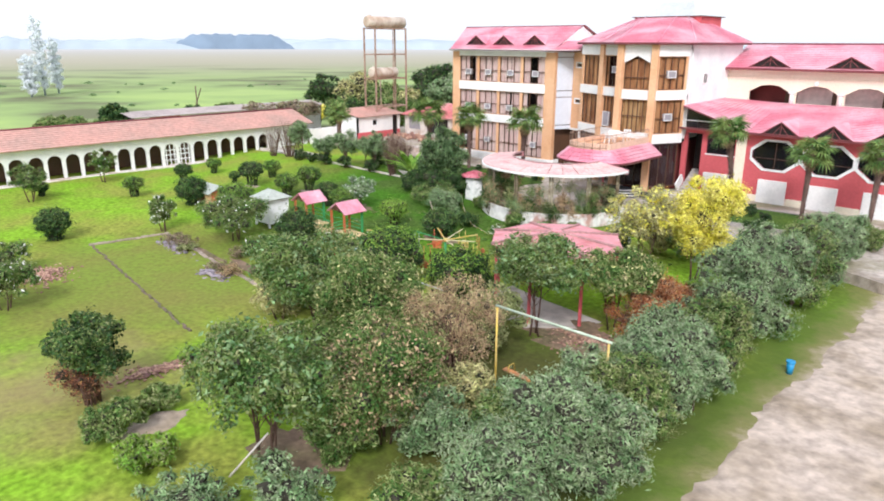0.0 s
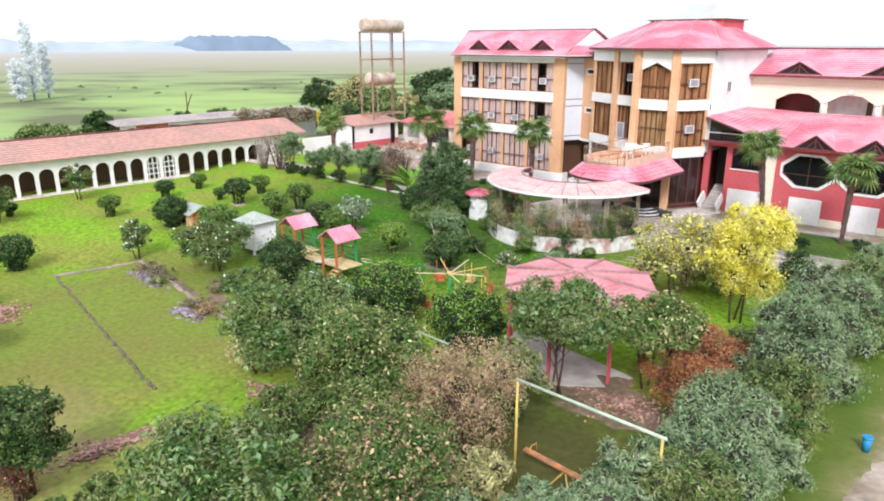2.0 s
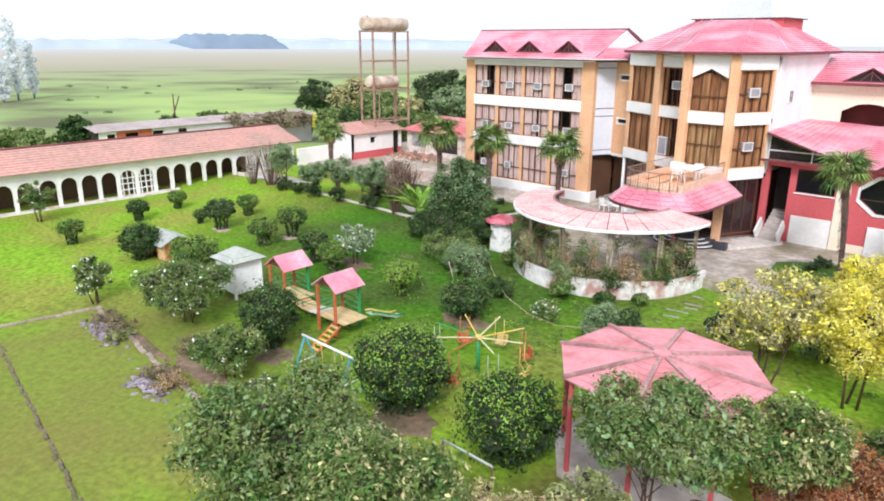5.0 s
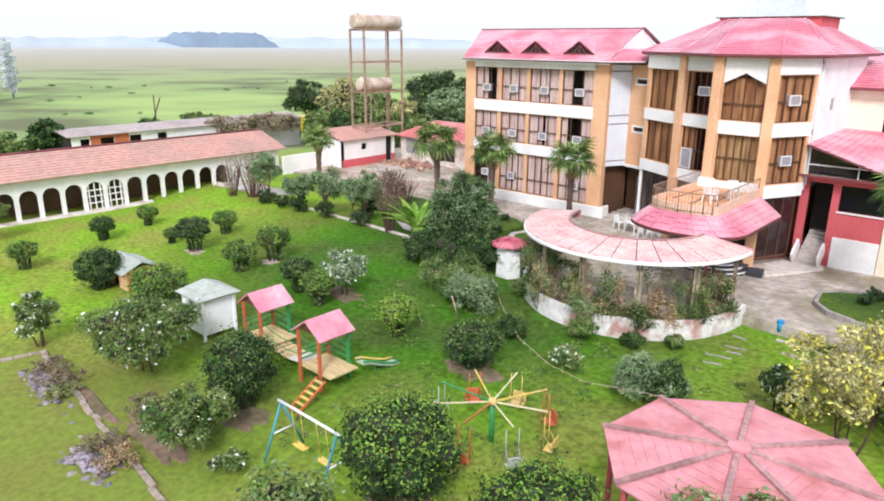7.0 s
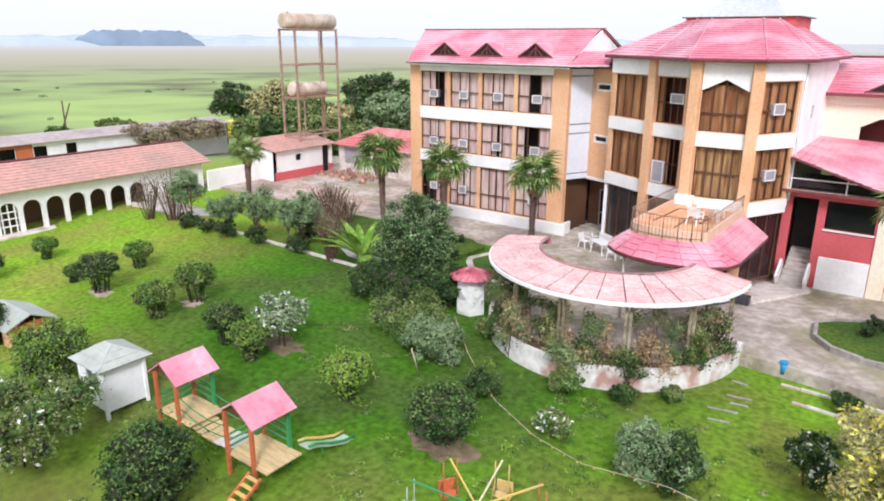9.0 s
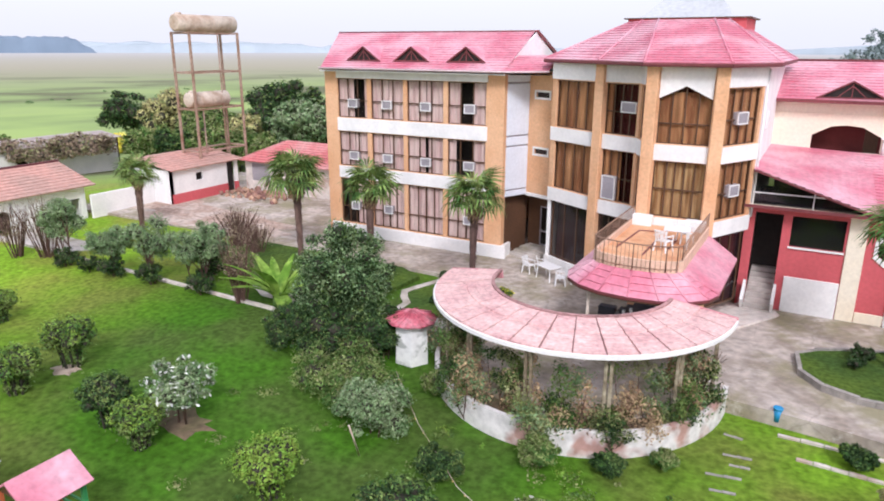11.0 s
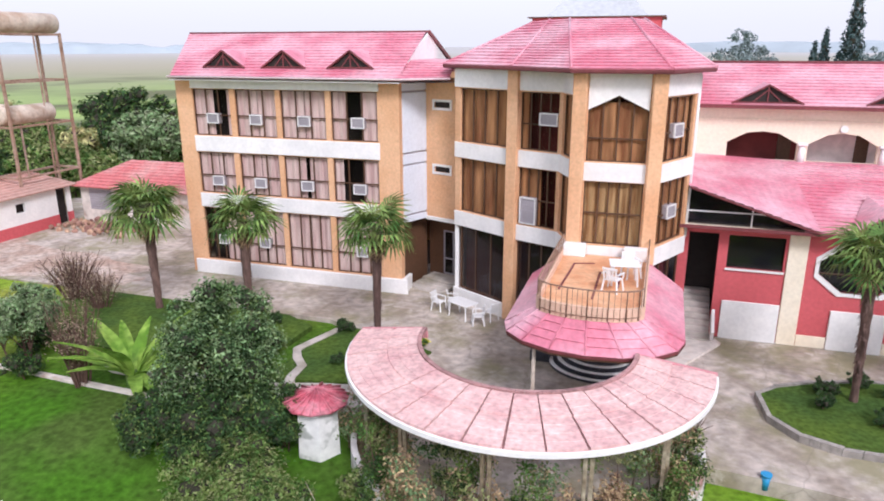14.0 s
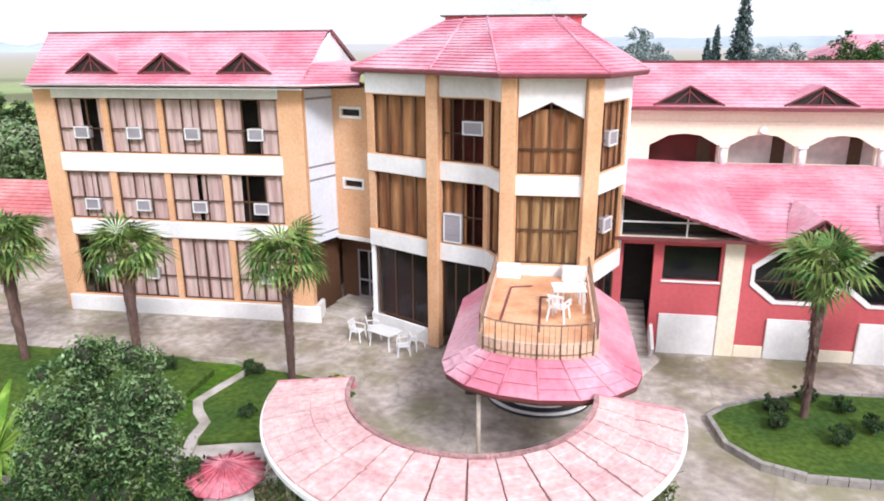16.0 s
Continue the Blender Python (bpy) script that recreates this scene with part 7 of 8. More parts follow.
def clipped(name, label, x, y, r, h, foot, mat, tip, seed, count, size, group):
    """A close-clipped shrub: a dense rounded head, lighter leaves on its top, and a dark vase of stems below."""
    rnd = random.Random(seed)
    ob = thing(name, label, "shrub", group, "", (x, y, ground_z(x, y)))
    zc, hz = foot + (h - foot) * 0.5, (h - foot) * 0.5
    cb = [(0, 0, zc, r * 0.88, r * 0.88, hz * 0.9)]
    for k in range(16):
        a, e = 2.4 * k + rnd.uniform(-0.3, 0.3), -0.6 + 1.55 * (k + 0.5) / 16
        q = r * 0.78 * math.sqrt(max(0.05, 1 - e * e))
        b = r * rnd.uniform(0.2, 0.3)
        cb.append((q * math.cos(a), q * math.sin(a), zc + hz * 0.8 * e, b, b, b * 0.8))
    bm = bmesh.new()
    for k in range(9):
        a = 0.7 * k
        q = r * rnd.uniform(0.18, 0.34)
        tube(bm, [(q * math.cos(a), q * math.sin(a), -0.1), (q * 1.15 * math.cos(a), q * 1.15 * math.sin(a), foot * 0.6), (q * 1.7 * math.cos(a), q * 1.7 * math.sin(a), zc)], [0.05, 0.045, 0.02], 5, False)
    part("trunk", bm, SHADE_TWIG, ob)
    low = [(0, 0, foot * 0.55, r * 0.42, r * 0.42, foot * 0.6 + 0.05)]
    part("crown", leaves_mesh("crown", cb + low, count, size, mat, seed, shell=0.8), mat, ob)
    tagged(part("shade_core", shade_core(cb, 0.86, seed), SHADE_TWIG, ob), kind="stuff")
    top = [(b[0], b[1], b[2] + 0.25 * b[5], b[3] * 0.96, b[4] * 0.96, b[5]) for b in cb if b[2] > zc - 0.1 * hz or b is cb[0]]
    tagged(part("top_leaves", leaves_mesh("top_leaves", top, int(count * 0.4), size * 0.85, tip, seed + 50, shell=0.93, up=0.9), tip, ob), kind="stuff")
    return ob


# clipped standard shrubs on the far lawn
for i, (x, y, r, h, dark) in enumerate([(-11.6, -21.3, 0.85, 1.7, 0), (-18.6, -21.3, 0.75, 1.75, 2), (-16.7, -21.6, 0.72, 1.6, 1), (-23.6, -19.3, 0.9, 2.0, 1),
                                        (-23.4, -21.6, 0.85, 1.7, 1), (-28.7, -21.4, 0.95, 2.0, 2), (-31.3, -21.5, 0.4, 0.9, 2), (-35.8, -23.8, 0.7, 1.5, 2),
                                        (-33.8, -29.0, 0.75, 1.6, 1), (-36.5, -20.5, 0.6, 1.3, 1), (-30.6, -18.2, 0.7, 1.5, 1), (-38.8, -34.2, 0.5, 1.0, 2)]):
    clipped("clipped_shrub", "round-headed clipped evergreen shrub on a short stem", x, y, r * 1.13, h, h * 0.34, (L_BRIGHT, L_MID, L_DARK)[dark], (L_BRIGHT, L_BRIGHT, L_MID)[dark], 100 + i,
            2700, 0.06, "clipped lawn shrubs")
# dense dark domes
for i, (x, y, r, h) in enumerate([(-3.75, -28.7, 1.75, 2.85), (-11.8, -28.8, 1.25, 2.75), (-7.2, -21.4, 1.15, 1.75), (-26.9, -27.6, 1.15, 2.1), (-21.5, -27.0, 1.4, 2.2),
                                  (0.95, -28.7, 1.6, 2.75), (-25.6, -37.6, 1.05, 2.1)]):
    clipped("dome_shrub", "dense dark green domed evergreen shrub", x, y, r, h, 0.25, L_DARK if i != 4 else L_MID, L_BRIGHT if i in (0, 4, 5) else L_MID, 130 + i, 9000 if i in (0, 5) else 5200, 0.065,
            "domed evergreens")
# rose and other flowering bushes
for i, (x, y, r, h, n, f) in enumerate([(-22.3, -32.0, 0.95, 2.4, 2200, 150), (-16.8, -29.9, 2.1, 2.6, 6200, 130), (-10.8, -31.3, 1.4, 1.9, 4200, 60), (-8.6, -31.3, 0.6, 0.7, 500, 40),
                                        (-16.6, -20.0, 1.2, 2.3, 3000, 300), (-4.4, -19.1, 0.6, 0.9, 900, 100), (2.8, -17.1, 0.75, 1.6, 1900, 170), (-14.5, -43.4, 1.6, 2.2, 3800, 150),
                                        (-37.3, -35.4, 1.4, 2.8, 2600, 0), (-40.8, -28.6, 1.1, 2.9, 2200, 30), (-10.2, -14.0, 0.7, 1.0, 900, 0), (-20.4, -41.6, 1.2, 1.6, 1800, 60)]):
    plant("rose_bush", "loose leafy bush dotted with white blossoms" if f else "loose leafy green garden bush", "bush", x, y, r, h, h * 0.25, {4: L_GREY, 6: L_DARK}.get(i, L_MID), 160 + i, n, 0.09, 6, stems=3,
          group="flowering bushes", core=0.6, flowers=L_WHITE if f else None, fcount=max(1, f), fsize=0.085)

# dry weeds over the stones of the plot
for i, (x, y, r, h, m) in enumerate([(-19.6, -32.7, 0.8, 0.5, L_DUSK), (-18.2, -32.7, 0.9, 0.65, L_DUSK), (-17.3, -33.0, 0.7, 0.5, L_OLIVE), (-12.8, -33.3, 0.8, 0.55, L_DUSK), (-11.6, -33.4, 0.7, 0.6, L_BROWN), (-13.9, -31.4, 0.7, 0.7, L_DUSK)]):
    plant("dry_weeds", "low withered brown weeds among the plot stones", "weeds", x, y, r, h, 0.05, m, 760 + i, 800, 0.06, 6, stems=4, core=0.25, shell=0.25, group="withered weeds")

# the wooded corner
for i, (x, y, r, h, m) in enumerate([(-4.4, -35.0, 1.25, 2.7, L_PALEYEL), (-5.0, -34.0, 1.3, 1.7, L_MID), (0.9, -37.2, 1.4, 1.8, L_MID), (2.2, -39.6, 1.3, 1.6, L_OLIVE), (3.6, -33.0, 1.4, 2.4, L_PALEYEL), (1.0, -33.2, 1.3, 2.0, L_MID),
                                     (6.7, -40.2, 1.2, 1.5, L_MID), (7.4, -36.0, 1.2, 1.7, L_PALEYEL), (8.4, -38.2, 1.3, 2.0, L_GREY), (-0.6, -32.6, 1.2, 1.8, L_MID), (10.2, -22.8, 1.3, 1.6, L_MID), (7.6, -22.4, 1.0, 1.0, L_RUST)]):
    plant("undergrowth_bush", "loose leafy undergrowth bush among the trees", "bush", x, y, r, h, 0.15, m, 700 + i, 3200, 0.09, 7, stems=3, core=0.48, group="undergrowth bushes")
plant("garden_tree", "spreading leafy green garden tree on slender stems", "tree", -0.9, -35.3, 2.7, 4.5, 1.7, L_MID, 201, 15000, 0.09, 11, stems=4, core=0.35, girth=0.6, shell=0.4, flowers=L_GREY, fcount=2200, fsize=0.08)
plant("garden_tree", "dense mid-green garden tree beside the dry bush", "tree", 2.6, -35.5, 2.1, 4.2, 1.0, L_MID, 202, 12500, 0.09, 10, stems=2, core=0.4, shell=0.4, flowers=L_PALEYEL, fcount=1200, fsize=0.07)
plant("dry_bush", "tall bush of brown withered leaves", "bush", 5.7, -34.4, 1.95, 4.1, 0.7, L_BROWN, 203, 8500, 0.065, 10, stems=8, core=0.2, shell=0.3, squash=0.6)
plant("olive_bush", "broad mid-green bush with withered cream-brown tips", "bush", 7.0, -38.8, 1.95, 3.8, 0.9, L_MID, 204, 9500, 0.075, 11, stems=5, core=0.35, girth=0.6, shell=0.4,
      flowers=L_BROWN, fcount=2600, fsize=0.06)
plant("garden_tree", "small rounded tree with dusty green leaves", "tree", 5.4, -42.0, 2.2, 4.2, 1.8, L_MID, 205, 10000, 0.085, 11, stems=5, core=0.3, girth=0.6, shell=0.35, flowers=L_GREY, fcount=1500, fsize=0.09)
plant("pale_bush", "pale yellow-green bush with withered tips", "bush", 5.2, -31.4, 1.4, 2.7, 0.5, L_OLIVE, 206, 4200, 0.09, 7, stems=3, core=0.48)
plant("garden_tree", "slender-stemmed tree shading the gazebo", "tree", 5.7, -29.2, 1.9, 4.2, 2.2, L_MID, 207, 9500, 0.085, 9, stems=3, core=0.4, girth=0.6, flowers=L_GREY, fcount=1400, fsize=0.09)
plant("vine_bush", "leafy olive-green bush beside the gazebo", "bush", 7.9, -26.6, 1.8, 3.3, 1.6, L_MID, 208, 6200, 0.09, 9, stems=3, core=0.4, girth=0.6, flowers=L_PALEYEL, fcount=900, fsize=0.08)
plant("rust_bush", "loose bush of rust-brown leaves", "bush", 9.3, -25.1, 1.55, 2.0, 0.2, L_RUST, 219, 7000, 0.075, 9, stems=5, core=0.36, shell=0.35)
plant("rust_bush", "loose bush of rust-brown leaves", "bush", 9.4, -26.2, 1.9, 2.2, 0.1, L_RUST, 209, 9000, 0.055, 9, stems=6, core=0.2, shell=0.3)
plant("dark_bush", "dark leafy bush with brown withered stems below", "bush", -2.2, -44.0, 1.4, 3.2, 1.0, L_MID, 210, 5600, 0.08, 9, stems=5, core=0.48, flowers=L_DARK, fcount=2600, fsize=0.08)
plant("withered_bush", "tangle of reddish-brown withered stems and leaves", "bush", -2.1, -44.2, 1.15, 1.9, 0.1, L_MAROON, 211, 2400, 0.06, 6, stems=6, core=0.45)
for i, (x, y, r, h) in enumerate([(0.7, -44.5, 1.0, 1.2), (3.0, -44.4, 0.9, 1.0), (0.0, -42.7, 0.7, 0.8), (6.4, -45.0, 1.3, 1.5), (8.0, -43.0, 1.2, 1.6)]):
    plant("low_bush", "low leafy green bush in the grass", "bush", x, y, r, h, 0.1, (L_MID, L_BRIGHT, L_MID, L_GREY, L_GREY)[i], 215 + i, 2600, 0.085, 6, stems=2, core=0.68, group="low bushes")
plant("yellow_tree", "small tree in bright yellow leaf", "tree", 7.9, -18.6, 2.1, 5.3, 1.4, L_YELLOW, 230, 13500, 0.085, 10, stems=3, core=0.3, girth=0.55)
plant("blossom_tree", "pale olive tree with cream blossom", "tree", 5.2, -19.4, 1.75, 4.5, 1.6, L_PALEYEL, 231, 4200, 0.095, 9, stems=4, core=0.2, girth=0.55, shell=0.3, flowers=L_YELLOW, fcount=1400, fsize=0.075)
for i, (x, y, r, h, m) in enumerate([(8.9, -13.6, 1.2, 2.4, L_DARK), (4.3, -15.6, 1.2, 2.0, L_PALEYEL), (6.2, -15.4, 1.3, 2.2, L_GREY), (3.1, -11.7, 0.55, 0.7, L_DARK), (-0.9, -19.3, 1.4, 1.5, L_GREY), (-0.5, -19.5, 1.0, 1.6, L_DARK),
                                     (-10.7, -17.3, 1.3, 1.9, L_GREY), (-5.4, -16.3, 0.7, 0.9, L_MID), (-3.4, -15.6, 0.5, 0.6, L_DARK), (-2.0, -14.6, 0.45, 0.6, L_MID), (-13.6, -14.9, 2.0, 1.3, L_MID), (-15.6, -13.9, 1.6, 1.5, L_DARK),
                                     (-12.2, -16.2, 1.6, 1.3, L_MID), (-7.8, -18.2, 0.8, 0.9, L_DARK)]):
    plant("garden_shrub", "leafy evergreen shrub near the pergola", "shrub", x, y, r, h, 0.15, m, 240 + i, int(1500 + 1900 * r), 0.085, 6, stems=2, core=0.5, group="shrubs near the pergola")
# the tall hedge of grey-green shrubs along the verge
for i, (x, y, r, h) in enumerate([(11.5, -41.5, 1.2, 2.2), (12.7, -40.2, 1.6, 3.1), (12.3, -38.2, 1.6, 3.7), (13.0, -36.4, 1.4, 2.9), (11.0, -37.7, 1.2, 2.6), (9.8, -36.3, 1.0, 2.0), (10.7, -35.6, 0.9, 1.8),
                                  (11.6, -34.9, 1.35, 3.3), (12.7, -34.3, 1.4, 3.2), (12.4, -32.3, 1.6, 3.1), (13.1, -30.7, 1.2, 2.3), (12.0, -30.0, 1.5, 3.0), (12.6, -27.9, 1.4, 3.0), (12.2, -25.8, 1.7, 4.3), (12.4, -23.4, 1.7, 4.3),
                                  (12.0, -20.8, 1.8, 4.2), (12.6, -18.4, 1.6, 3.9), (12.2, -15.6, 1.7, 3.7), (12.4, -12.8, 1.5, 3.4), (12.3, -10.2, 1.3, 2.9), (12.8, -8.0, 1.2, 2.2)]):
    plant("hedge_shrub", "tall bushy grey-green shrub in the hedge row", "shrub", x, y, r, h, 0.15, L_GREY if i % 4 else L_MID, 260 + i, 5600, 0.105, 12, stems=3, core=0.66, group="verge hedge row", tips=0.55, squash=0.55)

# along the garden path
plant("dark_bush", "dark leafy bush crowding the foot of the big shrub", "bush", -14.6, -13.4, 1.7, 2.0, 0.1, L_DARK, 291, 4200, 0.095, 8, stems=3, core=0.7)
plant("dark_bush", "dark leafy bush crowding the foot of the big shrub", "bush", -17.2, -13.6, 1.4, 1.6, 0.1, L_DARK, 292, 3400, 0.095, 7, stems=3, core=0.7)
plant("dark_bush", "dark leafy bush crowding the foot of the big shrub", "bush", -13.4, -12.6, 1.1, 2.2, 0.1, L_DARK, 293, 3600, 0.095, 7, stems=3, core=0.7)
# Grey-green leaves only above 1.7 m put its lit top into the colour.
plant("big_shrub", "big rounded grey-green shrub beside the path", "shrub", -15.8, -12.1, 2.2, 4.8, 0.3, L_DARK, 290, 15000, 0.08, 16, stems=3, core=0.55, tips=0.25, flowers=L_GREY, fcount=9000, fsize=0.062, lit_from=1.7)
for i, (x, y, r, h, m) in enumerate([(-24.9, -11.6, 1.3, 3.6, L_GREY), (-28.3, -11.8, 1.4, 3.3, L_GREY), (-31.0, -12.0, 1.15, 2.7, L_GREY), (-34.8, -12.1, 1.25, 3.7, L_GREY), (-26.6, -9.4, 1.1, 2.5, L_GREY)]):
    plant("path_tree", "small grey-green tree clipped into two tiers by the path", "tree", x, y, r, h, h * 0.36, m, 300 + i, 3600, 0.09, 7, stems=3, core=0.55, group="path-side trees")
    plant("path_shrub", "low clipped dark shrub by the path kerb", "shrub", x + 0.2, y - 0.3, 0.75, 1.1, 0.1, L_DARK, 320 + i, 1300, 0.08, 5, core=0.8, group="path-side shrubs")
plant("path_shrub", "low clipped dark shrub by the path kerb", "shrub", -32.6, -12.4, 0.6, 0.9, 0.1, L_DARK, 330, 1000, 0.08, 5, core=0.8, group="path-side shrubs")


def twigs(x, y, r, h, n, seed, mat=None, label="bare thicket of thin brown twigs", z=None):
    ob = thing("bare_bush", label, "bush", "bare bushes", "", (x, y, ground_z(x, y) if z is None else z))
    rnd = random.Random(seed)
    bm = bmesh.new()
    for k in range(n):
        a, q = rnd.uniform(0, 6.283), rnd.uniform(0.1, 1)
        b = Vector((0.25 * r * q * math.cos(a), 0.25 * r * q * math.sin(a), -0.05))
        t = Vector((r * q * math.cos(a), r * q * math.sin(a), h * rnd.uniform(0.7, 1.0)))
        tube(bm, [b, b.lerp(t, 0.5) + Vector((0, 0, 0.2)), t], [0.03, 0.022, 0.008], 4, False)
        for j in range(3):
            s = b.lerp(t, rnd.uniform(0.4, 0.9))
            e = s + Vector((rnd.uniform(-0.4, 0.4), rnd.uniform(-0.4, 0.4), rnd.uniform(0.2, 0.6)))
            tube(bm, [s, e], [0.014, 0.005], 4, False)
    part("thicket", bm, mat or BARK, ob)
    part("foliage", leaves_mesh("foliage", [(0, 0, h * 0.6, r * 0.85, r * 0.85, h * 0.42)], 1500, 0.04, L_DUSK, seed, shell=0.2), L_DUSK, ob)


twigs(-22.3, -11.6, 1.0, 3.6, 30, 1)
twigs(-37.3, -11.8, 1.5, 3.6, 40, 2)
twigs(-38.9, -12.6, 1.2, 3.0, 26, 3)
twigs(-2.0, -10.9, 0.9, 2.4, 22, 4, z=-0.3)
twigs(-29.6, -4.6, 1.7, 2.3, 60, 5, z=0.0)
twigs(-27.4, -5.2, 1.2, 1.8, 36, 6, z=0.0)


# ---- palms ----
def fan_leaf(bm, m, r, n, rnd):
    """A fan of narrow folded blades on a stalk along +x."""
    hub = m @ Vector((0.85 * r, 0, 0.02))
    tube(bm, [m @ Vector((0, 0, 0)), m @ Vector((0.4 * r, 0, 0.03)), hub], [0.018, 0.014, 0.01], 4, False)
    for k in range(n):
        a = radians(-118 + 236 * k / (n - 1))
        d = Vector((math.cos(a), math.sin(a), 0))
        q = Vector((-d.y, d.x, 0))
        l = r * (1.0 - 0.25 * abs(a) / 2.1) * rnd.uniform(0.9, 1.05)
        c = Vector((0.85 * r, 0, 0.02))
        pts = [c, c + d * l * 0.55 + q * 0.052 * r + Vector((0, 0, 0.04)), c + d * l + Vector((0, 0, -0.36 * r)), c + d * l * 0.55 - q * 0.052 * r + Vector((0, 0, 0.04))]
        bm.faces.new([bm.verts.new(m @ p) for p in pts])


def palm(x, y, z, h, r, lean, seed, girth=1.0, label="fan palm with a shaggy brown trunk"):
    rnd = random.Random(seed)
    ob = thing("fan_palm", label, "palm", "fan palms", "", (x, y, z))
    top = Vector((lean[0], lean[1], h))
    bm = bmesh.new()
    pts, rad = [], []
    for k in range(15):
        f = k / 14
        pts.append(Vector((0, 0, -0.2)).lerp(top, f) + Vector((0, 0, 0)) - Vector((lean[0], lean[1], 0)) * 0.35 * math.sin(math.pi * f) * 0.5)
        rad.append(girth * (0.24 if f < 0.05 else 0.19 + 0.15 * f ** 2) * (1.0 if k % 2 else 0.86))
    tube(bm, pts, rad, 9)
    for k in range(260):
        f = rnd.uniform(0.2, 0.99)
        p = Vector((0, 0, 0)).lerp(top, f)
        a = rnd.uniform(0, 6.283)
        d = Vector((math.cos(a), math.sin(a), 0))
        s = p + d * girth * (0.15 + 0.13 * f ** 2)
        face(bm, s + Vector((-d.y, d.x, 0)) * 0.03, s - Vector((-d.y, d.x, 0)) * 0.03, s + d * 0.1 - Vector((0, 0, rnd.uniform(0.1, 0.22))))
    part("trunk", bm, PALM_BARK, ob)
    bm = bmesh.new()
    n = 30
    for k in range(n):
        a = 137.5 * k
        pitch = 56 - 84 * (k / n) + rnd.uniform(-9, 9)
        m = Matrix.Translation(top) @ pose(0, 0, 0, 0, 0, a) @ pose(0, 0, 0, 0, -pitch, 0) @ pose(0, 0, 0, rnd.uniform(-20, 20), 0, 0)
        fan_leaf(bm, m, r * 0.56 * rnd.uniform(0.8, 1.12), 15, rnd)
    me = bpy.data.meshes.new("fronds")
    bm.to_mesh(me)
    bm.free()
    me.materials.append(L_PALM)
    part("frond_crown", me, L_PALM, ob)
    bm = bmesh.new()
    for k in range(12):
        m = Matrix.Translation(top - Vector((0, 0, 0.15))) @ pose(0, 0, 0, 0, 0, 137.5 * k + 40) @ pose(0, 0, 0, 0, 68, 0)
        fan_leaf(bm, m, r * 0.34, 9, rnd)
    me = bpy.data.meshes.new("dead_fronds")
    bm.to_mesh(me)
    bm.free()
    me.materials.append(L_BROWN)
    part("frond_skirt", me, L_BROWN, ob, "hanging brown dead leaves")
    return ob


palm(-24.8, -4.4, 0.0, 4.7, 2.2, (-0.1, 0.0), 1, 0.92)
palm(-20.0, -4.2, 0.0, 4.5, 1.85, (-0.05, 0.1), 2, 0.88)
palm(-13.6, -4.6, 0.0, 4.7, 1.85, (0.1, 0.0), 3, 0.8)
palm(4.1, -4.8, 0.15, 5.3, 1.65, (-0.4, -0.7), 4, 0.72)
palm(8.4, -4.1, 0.15, 4.3, 1.65, (0.05, 0.0), 5, 0.72)
palm(12.2, -4.0, 0.15, 4.4, 1.65, (0.0, 0.1), 6, 0.72)
palm(-38.4, -4.6, 0.0, 3.6, 1.7, (0.0, 0.1), 7)

L_BANANA = leaf("banana_leaves", (0.15, 0.33, 0.035), (0.31, 0.47, 0.09), 0.4)
banana = thing("banana_plant", "clump of bright green banana leaves beside the path", "banana plant", at=(-20.3, -11.2, -0.25))
bm = bmesh.new()
rnd_b = random.Random(8)
for k in range(3):
    tube(bm, [(0.25 * k - 0.25, 0.1 * k, -0.2), (0.3 * k - 0.3, 0.12 * k, 0.9)], [0.09, 0.06], 7)
part("stem", bm, L_MID, banana)
for k in range(21):
    bm = bmesh.new()
    a, pitch, l = 137.5 * k, rnd_b.uniform(22, 76), rnd_b.uniform(1.8, 2.8)
    m = Matrix.Translation((0.2 * math.cos(radians(a)), 0.2 * math.sin(radians(a)), 0.8)) @ pose(0, 0, 0, 0, 0, a) @ pose(0, 0, 0, 0, -pitch, 0)
    rows = []
    for j in range(8):
        f = j / 7
        w = 0.21 * math.sin(math.pi * min(1, f * 0.9 + 0.08)) + 0.02
        dz = -0.9 * f * f * l * 0.5
        rows.append([bm.verts.new(m @ Vector((l * f, s * w, dz + (0.06 if s else 0) + (rnd_b.uniform(-0.03, 0.03) if s else 0)))) for s in (-1, 0, 1)])
    for p, q in zip(rows, rows[1:]):
        for s in (0, 1):
            bm.faces.new((p[s], p[s + 1], q[s + 1], q[s]))
    part("leaf", bm, L_BANANA, banana)

